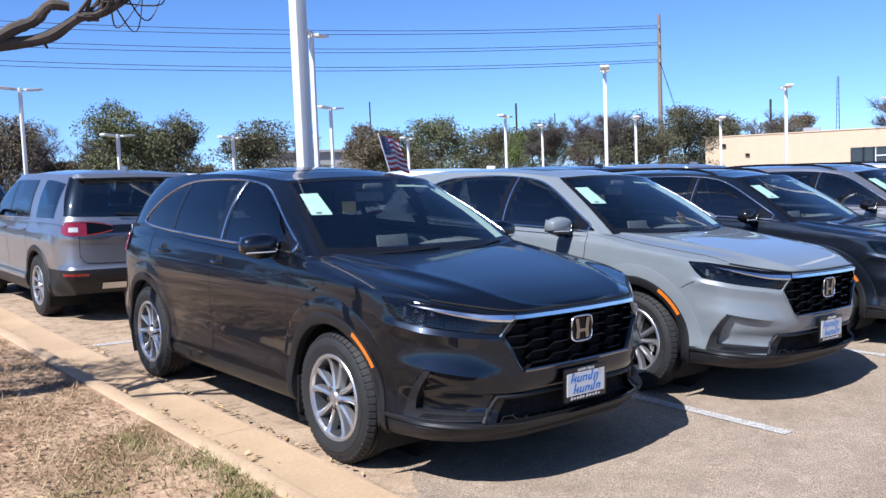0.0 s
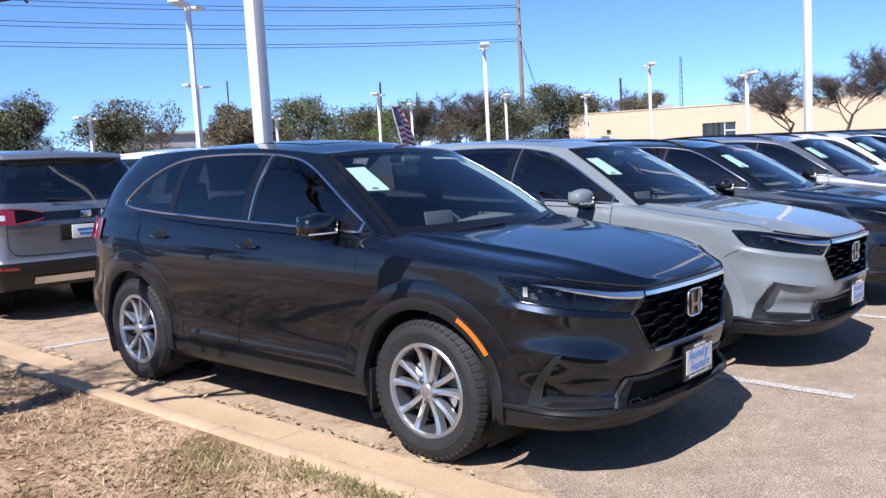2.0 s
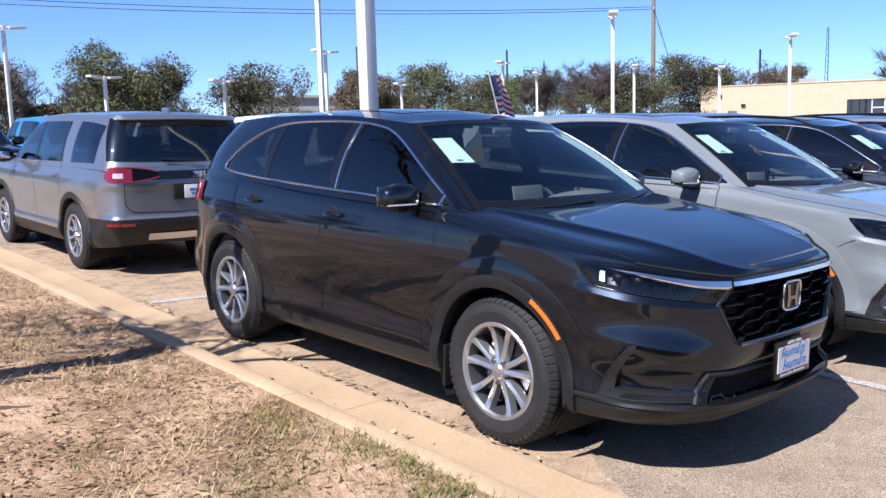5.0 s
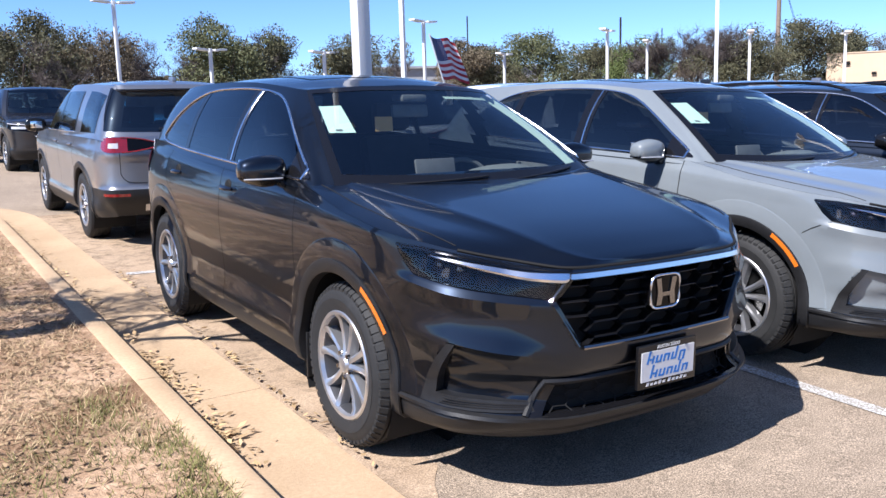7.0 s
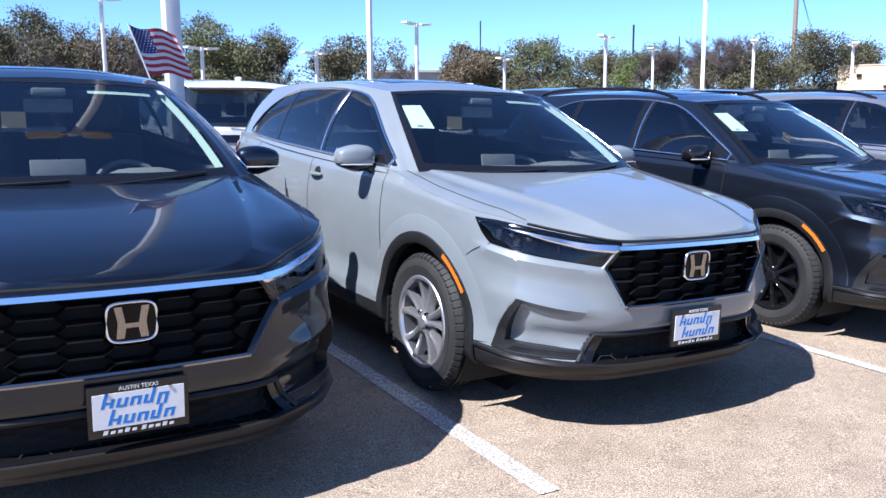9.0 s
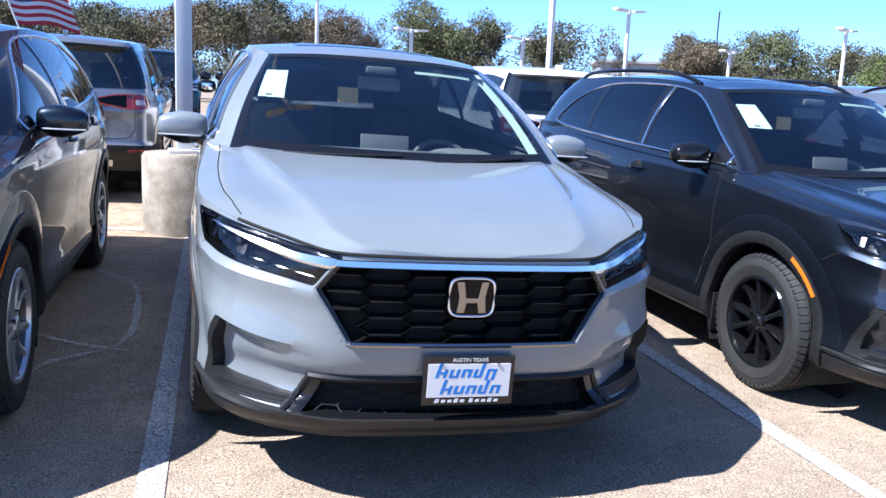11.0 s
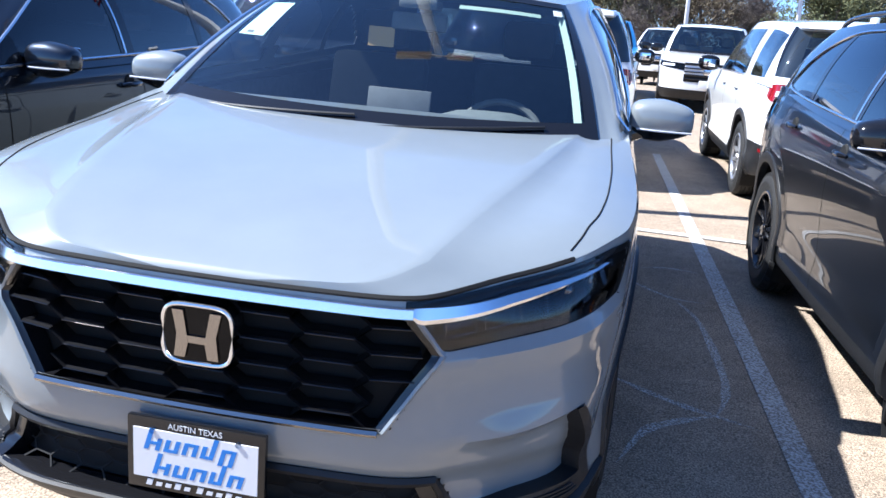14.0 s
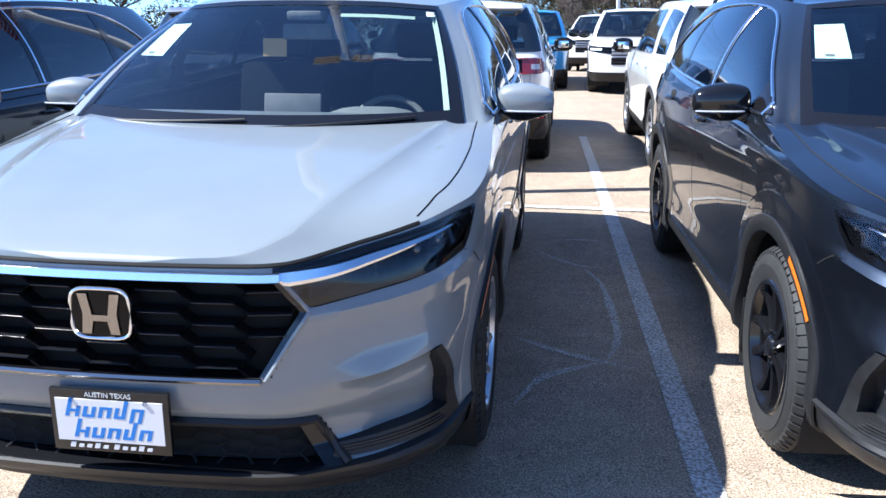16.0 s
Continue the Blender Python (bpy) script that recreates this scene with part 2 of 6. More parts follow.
# ---- cars ----
class Shell:
    """The skin of a car, nose to -y: body(s, z) below the belt, house(q, w) above it."""

    def __init__(self, plan, ztop, zbot, zclad, inset_f, inset_s, inset_r, yf, yr, base, top, bulge, sculpt=None, lines=()):
        self.sculpt, self.lines = sculpt, lines
        c = cr(plan, 24, True)
        self.S = np.r_[0, np.cumsum(np.linalg.norm(np.diff(c, axis=0), axis=1))]
        self.X, self.Y = c[:, 0], np.maximum.accumulate(c[:, 1])
        t = np.gradient(c, axis=0)
        t /= np.linalg.norm(t, axis=1, keepdims=True)
        self.NX, self.NY = t[:, 1], -t[:, 0]
        self.ztop, self.zbot, self.zclad = ztop, zbot, zclad
        self.ins = inset_f, inset_s, inset_r
        self.yf, self.yr = yf, yr
        self.b, self.t = cr(base, 12, True), cr(top, 12, True)
        self.Q = np.linspace(0, len(base) - 1, len(self.b))
        self.bulge = bulge
        self.front = np.searchsorted(self.Y, yf[1] + 0.25)

    def xy(self, s):
        return np.interp(s, self.S, self.X), np.interp(s, self.S, self.Y)

    def sy(self, y):
        return np.interp(y, self.Y, self.S)

    def sx(self, x):
        k = self.front
        return np.interp(x, self.X[:k], self.S[:k])

    def body(self, s, z, out=0.0, raw=False):
        s, z = np.broadcast_arrays(np.asarray(s, float), np.asarray(z, float))
        x, y = self.xy(s)
        nx, ny = np.interp(s, self.S, self.NX), np.interp(s, self.S, self.NY)
        wf = np.clip((self.yf[1] - y) / (self.yf[1] - self.yf[0]), 0, 1)
        wr = np.clip((y - self.yr[0]) / (self.yr[1] - self.yr[0]), 0, 1)
        wf, wr = wf * wf * (3 - 2 * wf), wr * wr * (3 - 2 * wr)
        d = wf * self.ins[0](z) + wr * self.ins[2](z) + (1 - wf - wr) * self.ins[1](z) - out
        if self.sculpt:
            d = d + self.sculpt(y, z, raw)
        return np.stack([np.maximum(x - nx * d, 0.0), y - ny * d, z], -1)

    def house(self, q, w, out=0.0):
        q, w = np.broadcast_arrays(np.asarray(q, float), np.asarray(w, float))
        b = np.stack([np.interp(q, self.Q, self.b[:, k]) for k in range(3)], -1)
        t = np.stack([np.interp(q, self.Q, self.t[:, k]) for k in range(3)], -1)
        p = b + (t - b) * w[..., None]
        tb = np.gradient(self.b, axis=0)
        tx, ty = np.interp(q, self.Q, tb[:, 0]), np.interp(q, self.Q, tb[:, 1])
        ty = np.where(q < 0.02, 0.0, ty)
        n = np.stack([ty, -tx, 0.45 * np.hypot(tx, ty)], -1)
        n /= np.linalg.norm(n, axis=-1, keepdims=True)
        o = p + n * (self.bulge * np.sin(np.pi * np.clip(w, 0, 1)) + out)[..., None]
        o[..., 0] = np.maximum(o[..., 0], 0)
        return o

    def glass_at(self, y, z, out=0.0):
        """The point of the greenhouse's side at (y, z)."""
        y, z = np.broadcast_arrays(np.asarray(y, float), np.asarray(z, float))
        q = np.interp(y, self.b[36:-24, 1], self.Q[36:-24])
        w = np.full(q.shape, 0.4)
        for _ in range(14):
            p = self.house(q, w)
            dq = (self.house(q + 1e-3, w) - p) / 1e-3
            dw = (self.house(q, w + 1e-3) - p) / 1e-3
            ry, rz = y - p[..., 1], z - p[..., 2]
            det = dq[..., 1] * dw[..., 2] - dw[..., 1] * dq[..., 2]
            det = np.where(abs(det) < 1e-4, 1e-4, det)
            q = np.clip(q + 0.8 * np.clip((ry * dw[..., 2] - rz * dw[..., 1]) / det, -0.4, 0.4), 0, self.Q[-1])
            w = np.clip(w + 0.8 * np.clip((dq[..., 1] * rz - dq[..., 2] * ry) / det, -0.3, 0.3), -0.1, 1.1)
        return self.house(q, w, out)


def wheel_parts(parent, R, rim, width, face, pocket, x, y, side):
    """A wheel with its tyre, rim, spokes, hub cap and brake disc, at (x, y, R)."""
    wheel = new("wheel")
    wheel.parent = parent
    wheel.matrix_basis = pose(x, y, R, random.uniform(0, 72), 0, 0) if side > 0 else pose(x, y, R, 0, 0, 180) @ pose(0, 0, 0, random.uniform(0, 72), 0, 0)
    h = width / 2
    prof = [(-h + 0.03, rim), (-h + 0.01, rim + 0.01), (-h, rim + 0.05), (-h + 0.005, R - 0.05), (-h + 0.02, R - 0.02), (-h + 0.045, R - 0.004)]
    for g in (-0.055, -0.02, 0.02, 0.055):
        prof += [(g - 0.006, R), (g - 0.005, R - 0.009), (g + 0.005, R - 0.009), (g + 0.006, R)]
    prof += [(h - 0.045, R - 0.004), (h - 0.02, R - 0.02), (h - 0.005, R - 0.05), (h, R - 0.075), (h + 0.001, rim + 0.06), (h - 0.004, rim + 0.03), (h - 0.012, rim + 0.006), (h - 0.03, rim)]
    tyre = part("tyre", lathe(prof, 64), RUBBER, wheel, "black rubber tyre")
    blocks = []
    for k in range(58):
        a = 2 * math.pi * k / 58
        for sgn in (-1, 1):
            b = box(sgn * (h - 0.045), sgn * (h - 0.012), -0.0125, 0.0125, R - 0.04, R) if sgn > 0 else box(-h + 0.012, -h + 0.045, -0.0125, 0.0125, R - 0.04, R)
            b[0][:, 2] -= np.clip(abs(b[0][:, 0]) - h + 0.045, 0, 1) * 0.62
            blocks.append(moved(b, pose(0, 0, 0, math.degrees(a), 0, 0)))
    for k in (0, 1):
        part("tread", join(*blocks[k::2]), RUBBER, tyre, smooth=0)
    lip = [(h - 0.012, rim + 0.008), (h - 0.006, rim + 0.002), (h - 0.008, rim - 0.012), (h - 0.026, rim - 0.018)]
    part("rim", lathe(lip, 64), face, wheel)
    # darker barrel and a black sheet behind fill the gaps between spokes
    part("rim_barrel", lathe([(h - 0.026, rim - 0.018), (h - 0.05, rim - 0.026), (-h + 0.03, rim - 0.03)], 48), face if face is GLOSS_BLACK else pocket, wheel)
    part("brake_disc", lathe([(h - 0.085, 0.05), (h - 0.085, 0.155), (h - 0.105, 0.155)], 40), STEEL, wheel)
    part("back_sheet", lathe([(h - 0.12, 0.0), (h - 0.13, rim - 0.02)], 32), DEEP_BLACK, wheel)
    for k in range(5):
        for sgn in (-1, 1):
            r = np.array([0.035, 0.08, 0.14, 0.2, rim - 0.012])
            a0 = 2 * math.pi * k / 5 + sgn * np.array([0.31, 0.265, 0.255, 0.268, 0.29])
            wd = np.array([0.019, 0.0165, 0.0165, 0.0195, 0.025])
            xf = np.array([h - 0.022, h - 0.03, h - 0.032, h - 0.026, h - 0.014])
            rows = []
            for rr, aa, ww, xx in zip(r, a0, wd, xf):
                d, e = np.array([0, math.cos(aa), math.sin(aa)]), np.array([0, -math.sin(aa), math.cos(aa)])
                o = d * rr
                rows.append([o + e * ww + np.array([xx - 0.045, 0, 0]), o + e * ww * 0.8 + np.array([xx - 0.004, 0, 0]), o + e * ww * 0.1 * sgn + np.array([xx + 0.002, 0, 0]), o - e * ww * 0.8 + np.array([xx - 0.004, 0, 0]), o - e * ww + np.array([xx - 0.045, 0, 0])])
            part("spoke", grid(np.array(rows)), face, wheel)
        a = 2 * math.pi * (k + 0.5) / 5
        part("lug_nut", moved(lathe([(h - 0.03, 0.011), (h - 0.014, 0.010), (h - 0.012, 0.0)], 8), pose(0, 0.057 * math.cos(a), 0.057 * math.sin(a))), DARK_CHROME, wheel)
    part("hub_cap", lathe([(h - 0.05, 0.05), (h - 0.022, 0.042), (h - 0.012, 0.032), (h - 0.009, 0.0)], 24), face, wheel)
    return wheel


def ribbon(P, width_vec):
    P, w = np.asarray(P, float), np.asarray(width_vec, float)
    return grid(np.stack([P - w, P + w], 1))


def strip_between(lo, hi, n=4):
    """A sheet between two lines of points."""
    lo, hi = np.asarray(lo, float), np.asarray(hi, float)
    t = np.linspace(0, 1, n)[None, :, None]
    return grid(lo[:, None] * (1 - t) + hi[:, None] * t, flip=True)


def build_shell(car, sh, paint_mat, wheels, R_arch, seams, hole, cabin, clad_mat=PLASTIC, sill_name="sill_cladding", lamps=None, gaps=None):
    """Body panels, greenhouse and roof."""
    s = np.r_[np.arange(0, sh.sy(-0.4), 0.013), np.arange(sh.sy(-0.4), sh.S[-1], 0.022)]
    s = np.r_[s, sh.S[-1]]
    for y in seams:
        s[np.argmin(abs(s - sh.sy(y)))] = sh.sy(y)
    s = np.sort(s)
    y0 = sh.xy(s)[1]
    zb, zc, zt = sh.zbot(y0), sh.zclad(y0), sh.ztop(y0)
    # rows of the mesh run along the creases
    levels = [zb, zc] + [np.clip(g(y0), zc + 0.004 * (k + 1), zt - 0.004 * (len(sh.lines) - k)) for k, g in enumerate(sh.lines)] + [zt]
    steps = (7, 5, 9, 10, 13, 7) if sh.lines else (7, 29)
    Z = np.vstack([zb] + [a + (b - a) * f for a, b, n in zip(levels, levels[1:], steps) for f in np.linspace(0, 1, n + 1)[1:]])
    P = sh.body(s[None], Z)
    lip = P[-1] - np.stack([np.interp(s, sh.S, sh.NX), np.interp(s, sh.S, sh.NY), 0 * s], -1) * 0.06
    lip[:, 0] = np.maximum(lip[:, 0], 0)
    lip[:, 2] -= 0.004
    low = P[0] - np.stack([np.interp(s, sh.S, sh.NX), np.interp(s, sh.S, sh.NY), 0 * s], -1) * 0.25
    low[:, 0] = np.maximum(low[:, 0], 0)
    P = np.concatenate([low[None], P, lip[None]])
    n, m = P.shape[:2]
    v, f = grid(P, flip=True)
    f = np.asarray(f)
    c = v[f].mean(1)
    keep = np.ones(len(f), bool)
    for wy in wheels:
        keep &= ~((np.hypot(c[:, 1] - wy, c[:, 2] - wheels[wy]) < R_arch) & (c[:, 0] > 0.4))
    for poly in hole or ():
        keep &= ~(inside(poly, c[:, 0], c[:, 2]) & (c[:, 1] < sh.yf[1]))
    if lamps:
        keep &= ~lamps(((s[:-1] + s[1:]) / 2)[np.arange(len(f)) % (m - 1)], c[:, 2])
    row = np.arange(len(f)) // (m - 1)
    ring = np.zeros(len(v), int)
    np.add.at(ring, f[keep].ravel(), 1)
    for wy in wheels:
        r = np.hypot(v[:, 1] - wy, v[:, 2] - wheels[wy])
        k = (ring > 0) & (ring < 4) & (r < R_arch + 0.05) & (v[:, 0] > 0.5) & (v[:, 2] > 0.27)
        g = R_arch / r[k]
        v[k, 1], v[k, 2] = wy + (v[k, 1] - wy) * g, wheels[wy] + (v[k, 2] - wheels[wy]) * g
    col = np.arange(len(f)) % (m - 1)
    mid = np.interp((s[:-1] + s[1:]) / 2, sh.S, sh.Y)[col]
    clad = row < 8
    names = {"front_bumper": (mid < -0.42), "front_fender": (mid >= -0.42) & (mid < seams[0]), "rear_quarter": mid >= seams[2]}
    doors = {"front_door": (mid >= seams[0]) & (mid < seams[1]), "rear_door": (mid >= seams[1]) & (mid < seams[2])}
    def sub(sel, mirror=None):
        q = f[sel & keep]
        used = np.unique(q)
        idx = np.zeros(len(v), int)
        idx[used] = np.arange(len(used))
        d = v[used], idx[q]
        return both(d) if mirror is None else (mirrored(d) if mirror else d)
    part("front_bumper", sub(names["front_bumper"] & ~clad), paint_mat, car)
    out = {}
    for nm in ("front_fender", "rear_quarter"):
        for k in (0, 1):
            part(nm, sub(names[nm] & ~clad, k), paint_mat, car)
    for nm in doors:
        for k in (0, 1):
            out[nm, k] = part(nm, sub(doors[nm] & ~clad, k), paint_mat, car)
    part(sill_name, sub(clad), clad_mat, car, "black textured plastic lower cladding")
    # door gaps
    for k, y in enumerate(seams):
        z = np.linspace(sh.zclad(np.array([y]))[0], sh.ztop(np.array([y]))[0] - 0.004, 24)
        L = sh.body(sh.sy(y), z, 0.0012)
        if gaps and k in gaps:
            c = cr(gaps[k], 8)
            L = sh.body(sh.sy(c[:, 0]), c[:, 1], 0.0014)
        pair("door_gap", ribbon(L, (0, 0.003, 0)), DEEP_BLACK, car, smooth=0)
    # greenhouse
    q = np.linspace(0, len(sh.Q) // 12, (len(sh.Q) // 12) * 10 + 1)
    w = np.linspace(-0.08, 1, 26)
    H = sh.house(q[None], w[:, None])
    hv, hf = grid(H, flip=True)
    hf = np.asarray(hf)
    hc = hv[hf].mean(1)
    qq = ((q[:-1] + q[1:]) / 2)[np.arange(len(hf)) % (len(q) - 1)]
    ww = ((w[:-1] + w[1:]) / 2)[np.arange(len(hf)) // (len(q) - 1)]
    cut = (qq < cabin["screen"] - 0.08) & (ww > 0.03) & (ww < 0.95)
    cut |= (qq > cabin["back"]) & (ww > cabin["back_w"] + 0.03) & (ww < 0.86)
    for poly in cabin["holes"]:
        cut |= inside(poly, hc[:, 1], hc[:, 2]) & (hc[:, 0] > 0.5)
    qf = hf[~cut]
    part("greenhouse", both((hv, qf)), paint_mat, car)
    # roof
    rows = []
    edge = sh.house(q, np.full(q.shape, 1.0))
    ye, xe, ze = edge[:, 1], edge[:, 0], edge[:, 2]
    mono = np.maximum.accumulate(ye)
    for y in np.r_[np.linspace(ye[0] + 0.001, ye[0] + 0.12, 7), np.linspace(ye[0] + 0.18, ye[-1] - 0.15, 22), np.linspace(ye[-1] - 0.12, ye[-1] - 0.001, 7)]:
        xx, zz = np.interp(y, mono, xe), np.interp(y, mono, ze)
        u = np.linspace(-1, 1, 25)
        crown = cabin["crown"] * min(1.0, (y - ye[0]) / 0.35 + 0.05, (ye[-1] - y) / 0.3 + 0.05)
        rows.append(np.stack([u * xx, 0 * u + y, zz + crown * (1 - abs(u) ** 2.2)], -1))
    part("roof", grid(np.array(rows), flip=True), cabin.get("roof_mat", paint_mat), car)
    return out


def hood_sheet(sh, y_end, zc, ridge, shelf=None):
    """The bonnet: stations across, from the nose to the scuttle; with a shelf the flanks step down outside the ridge."""
    ys = np.r_[np.linspace(sh.Y[0] + 0.002, sh.Y[0] + 0.2, 26), np.linspace(sh.Y[0] + 0.225, y_end, 34)]
    s = np.linspace(0, sh.sy(y_end + 0.1), 500)
    E = sh.body(s, sh.ztop(sh.xy(s)[1]))
    mono = np.maximum.accumulate(E[:, 1])
    rows = []
    for y in ys:
        y = max(y, E[0, 1] + 0.001)
        xe, ze = np.interp(y, mono, E[:, 0]), np.interp(y, mono, E[:, 2])
        H = max(zc(y) - ze, 0.0) * min(1.0, max(0.0, (y - E[0, 1]) / 0.009)) ** 0.6
        r0 = min(0.8, np.interp(y, ridge[0], ridge[1]) / max(xe, 0.05))
        knee = r0 + (1 - r0) * 0.30
        h = np.r_[np.linspace(0, r0, 16), np.linspace(r0, knee, 9)[1:], np.linspace(knee, 1, 18)[1:]]
        g = 1 - np.clip((h - r0) / (1 - r0), 0, 1) ** ridge[2]
        if shelf:
            step = 1 - (1 - np.clip((h - r0) / (knee - r0), 0, 1)) ** 2
            edge = np.clip((h - 0.84) / 0.16, 0, 1)
            flat = 1 - shelf[2] * step - 0.10 * np.clip((h - knee) / (1 - knee), 0, 1) - (0.90 - shelf[2]) * (0.25 * edge + 0.75 * edge ** 2)
            f = np.clip((y - shelf[0]) / (shelf[1] - shelf[0]), 0, 1)
            f = f * f * (3 - 2 * f)
            g = g * (1 - f) + flat * f
        z = ze + H * g * (0.93 + 0.07 * (1 - h * h)) + 0.0025 * min(1, H / 0.03) * np.exp(-((h - r0) / 0.07) ** 2) + 0.001
        u = np.r_[-h[:0:-1], h]
        rows.append(np.stack([u * xe, 0 * u + y, np.r_[z[:0:-1], z]], -1))
    return np.array(rows)


def hexes(x0, x1, z0, z1, a, b, poly, depth):
    """Bars of a honeycomb of flat hexagons within a polygon: (x, z) segments."""
    segs = set()
    cols = int((x1 - x0) / (0.75 * a)) + 3
    rws = int((z1 - z0) / b) + 3
    for i in range(-cols // 2, cols // 2 + 1):
        for j in range(rws):
            cx, cz = i * 0.77 * a, z0 + (j + (0.5 if i % 2 else 0)) * b
            h = [(cx - a * 0.5, cz), (cx - a * 0.29, cz + b / 2), (cx + a * 0.29, cz + b / 2), (cx + a * 0.5, cz), (cx + a * 0.29, cz - b / 2), (cx - a * 0.29, cz - b / 2)]
            for k in range(6):
                p, q = h[k], h[(k + 1) % 6]
                m = np.array([[(p[0] + q[0]) / 2], [(p[1] + q[1]) / 2]])
                if inside(poly, m[0], m[1])[0]:
                    p, q = sorted([(round(p[0], 3), round(p[1], 3)), (round(q[0], 3), round(q[1], 3))])
                    segs.add((p, q))
    return sorted(segs)


def crossover(paint_mat, label, wheel_face=ALLOY, mirror_mat=None, rails=False, near=True, plate=True):
    """A compact crossover, nose to -y, front axle at y = 0."""
    car = thing("compact_crossover", label, "car", "row of parked crossovers")
    plan = [(0, -0.992), (0.25, -0.985), (0.44, -0.966), (0.58, -0.905), (0.71, -0.822), (0.815, -0.715), (0.866, -0.585), (0.898, -0.44), (0.918, -0.2), (0.926, 0.2), (0.93, 1.0), (0.93, 2.0), (0.928, 2.7), (0.912, 3.05), (0.87, 3.33), (0.79, 3.52), (0.62, 3.61), (0.3, 3.66), (0, 3.67)]
    ztop = lin([(-1.1, 0.905), (-0.99, 0.906), (-0.955, 0.912), (-0.88, 0.932), (-0.75, 0.962), (-0.55, 0.993), (-0.42, 1.005), (0, 1.050), (0.35, 1.112), (0.55, 1.14), (1.42, 1.158), (2.3, 1.185), (2.8, 1.215), (3.2, 1.21), (3.6, 1.14), (3.8, 1.13)])
    zbot = lin([(-1.1, 0.25), (-0.9, 0.25), (-0.6, 0.27), (0.4, 0.255), (2.3, 0.235), (3.2, 0.30), (3.8, 0.33)])
    zclad = lin([(-1.1, 0.345), (-0.95, 0.35), (-0.75, 0.37), (-0.45, 0.385), (0.0, 0.40), (0.49, 0.365), (2.2, 0.345), (3.0, 0.45), (3.3, 0.50), (3.8, 0.56)])
    insf = curve([(0.0, 0.12), (0.25, 0.075), (0.29, 0.03), (0.335, 0.0), (0.352, 0.0), (0.39, 0.03), (0.47, 0.032), (0.52, 0.004), (0.58, -0.004), (0.66, 0.0), (0.80, 0.0), (0.88, 0.004), (0.92, 0.014), (1.02, 0.05)])
    inss = curve([(0.0, 0.12), (0.235, 0.075), (0.28, 0.03), (0.36, 0.012), (0.42, 0.014), (0.45, 0.018), (0.53, 0.022), (0.63, 0.013), (0.74, 0.004), (0.84, 0.0), (0.93, 0.003), (1.00, 0.012), (1.06, 0.028), (1.13, 0.052), (1.25, 0.078)])
    insr = curve([(0.0, 0.16), (0.3, 0.09), (0.42, 0.02), (0.55, 0.0), (0.66, 0.02), (0.8, 0.035), (0.95, 0.03), (1.05, 0.04), (1.15, 0.08)])
    base = [(0, 0.10, 1.095), (0.36, 0.13, 1.10), (0.66, 0.23, 1.11), (0.80, 0.33, 1.12), (0.868, 0.52, 1.138), (0.876, 1.42, 1.155), (0.872, 2.2, 1.182), (0.846, 2.8, 1.21), (0.805, 3.18, 1.205), (0.70, 3.40, 1.17), (0.35, 3.51, 1.13), (0, 3.53, 1.12)]
    top = [(0, 0.945, 1.580), (0.30, 0.955, 1.576), (0.52, 1.005, 1.561), (0.575, 1.085, 1.558), (0.615, 1.28, 1.578), (0.648, 1.65, 1.601), (0.648, 2.2, 1.602), (0.63, 2.72, 1.585), (0.60, 3.0, 1.572), (0.53, 3.10, 1.566), (0.28, 3.17, 1.572), (0, 3.19, 1.575)]
    ramp = lambda v, a, b: np.clip((v - a) / (b - a), 0, 1) ** 2 * (3 - 2 * np.clip((v - a) / (b - a), 0, 1))
    foot = lambda y: zclad(y) + lin([(-0.5, 0.02), (0.45, 0.02), (0.62, 0.062), (2.0, 0.062), (2.15, 0.02), (3.8, 0.02)])(y)
    brow = lambda y: 0.615 - 0.25 * np.clip(-0.72 - y, 0, 0.3)
    cheek = lin([(-1.1, 0.770), (-0.93, 0.775), (-0.55, 0.838), (-0.40, 0.856), (3.8, 0.86)])
    shoulder = lin([(-1.1, 0.855), (-0.9, 0.872), (-0.6, 0.945), (-0.45, 0.985), (0, 1.026), (0.455, 1.06), (1.5, 1.09), (2.56, 1.12), (3.2, 1.13), (3.8, 1.10)])
    tent = lambda v, lo, hi: np.maximum(0, 1 - abs(v) / np.where(v > 0, hi, lo))
    def sculpt(y, z, plain=False):
        """The pocket in the bumper's corner with its brow, the ridge under the lamp, and the creases along wing and doors."""
        corner = ramp(y, -0.975, -0.84) * ramp(-y, 0.40, 0.72)
        zk, zr = brow(y), cheek(y)
        slot = np.interp(z, [0.39, 0.48, 0.56, 0.63], [-0.600, -0.624, -0.672, -0.716])
        pocket = ramp(y, -0.985, -0.80) * np.clip((slot - y) / 0.013, 0, 1) * np.clip((z - 0.388) / 0.015, 0, 1) * np.clip((zk + 0.012 - z) / 0.020, 0, 1) * (0.0 if plain else 1.0)
        brow_out = ramp(y, -0.985, -0.80) * ramp(-y, 0.48, 0.62) * np.exp(-((z - zk - 0.03) / 0.032) ** 2)
        valley = ramp(y, -0.985, -0.86) * ramp(-y, 0.42, 0.58) * np.sin(np.pi * np.clip((z - zk - 0.03) / (zr - zk - 0.03), 0, 1))
        lean = np.where(z < zr, 0.030 * np.clip((z - 0.60) / (zr - 0.60), 0, 1), 0.030 + 0.038 * np.clip((z - zr) / np.maximum(0.915 - zr, 0.05), 0, 1))
        lean = lean * np.interp(y, [-0.95, -0.80, -0.65, -0.45], [1.0, 0.85, 0.62, 0.45])
        ridge = ramp(y, -0.985, -0.93) * ramp(-y, 0.42, 0.56) * tent(z - zr, 0.06, 0.028)
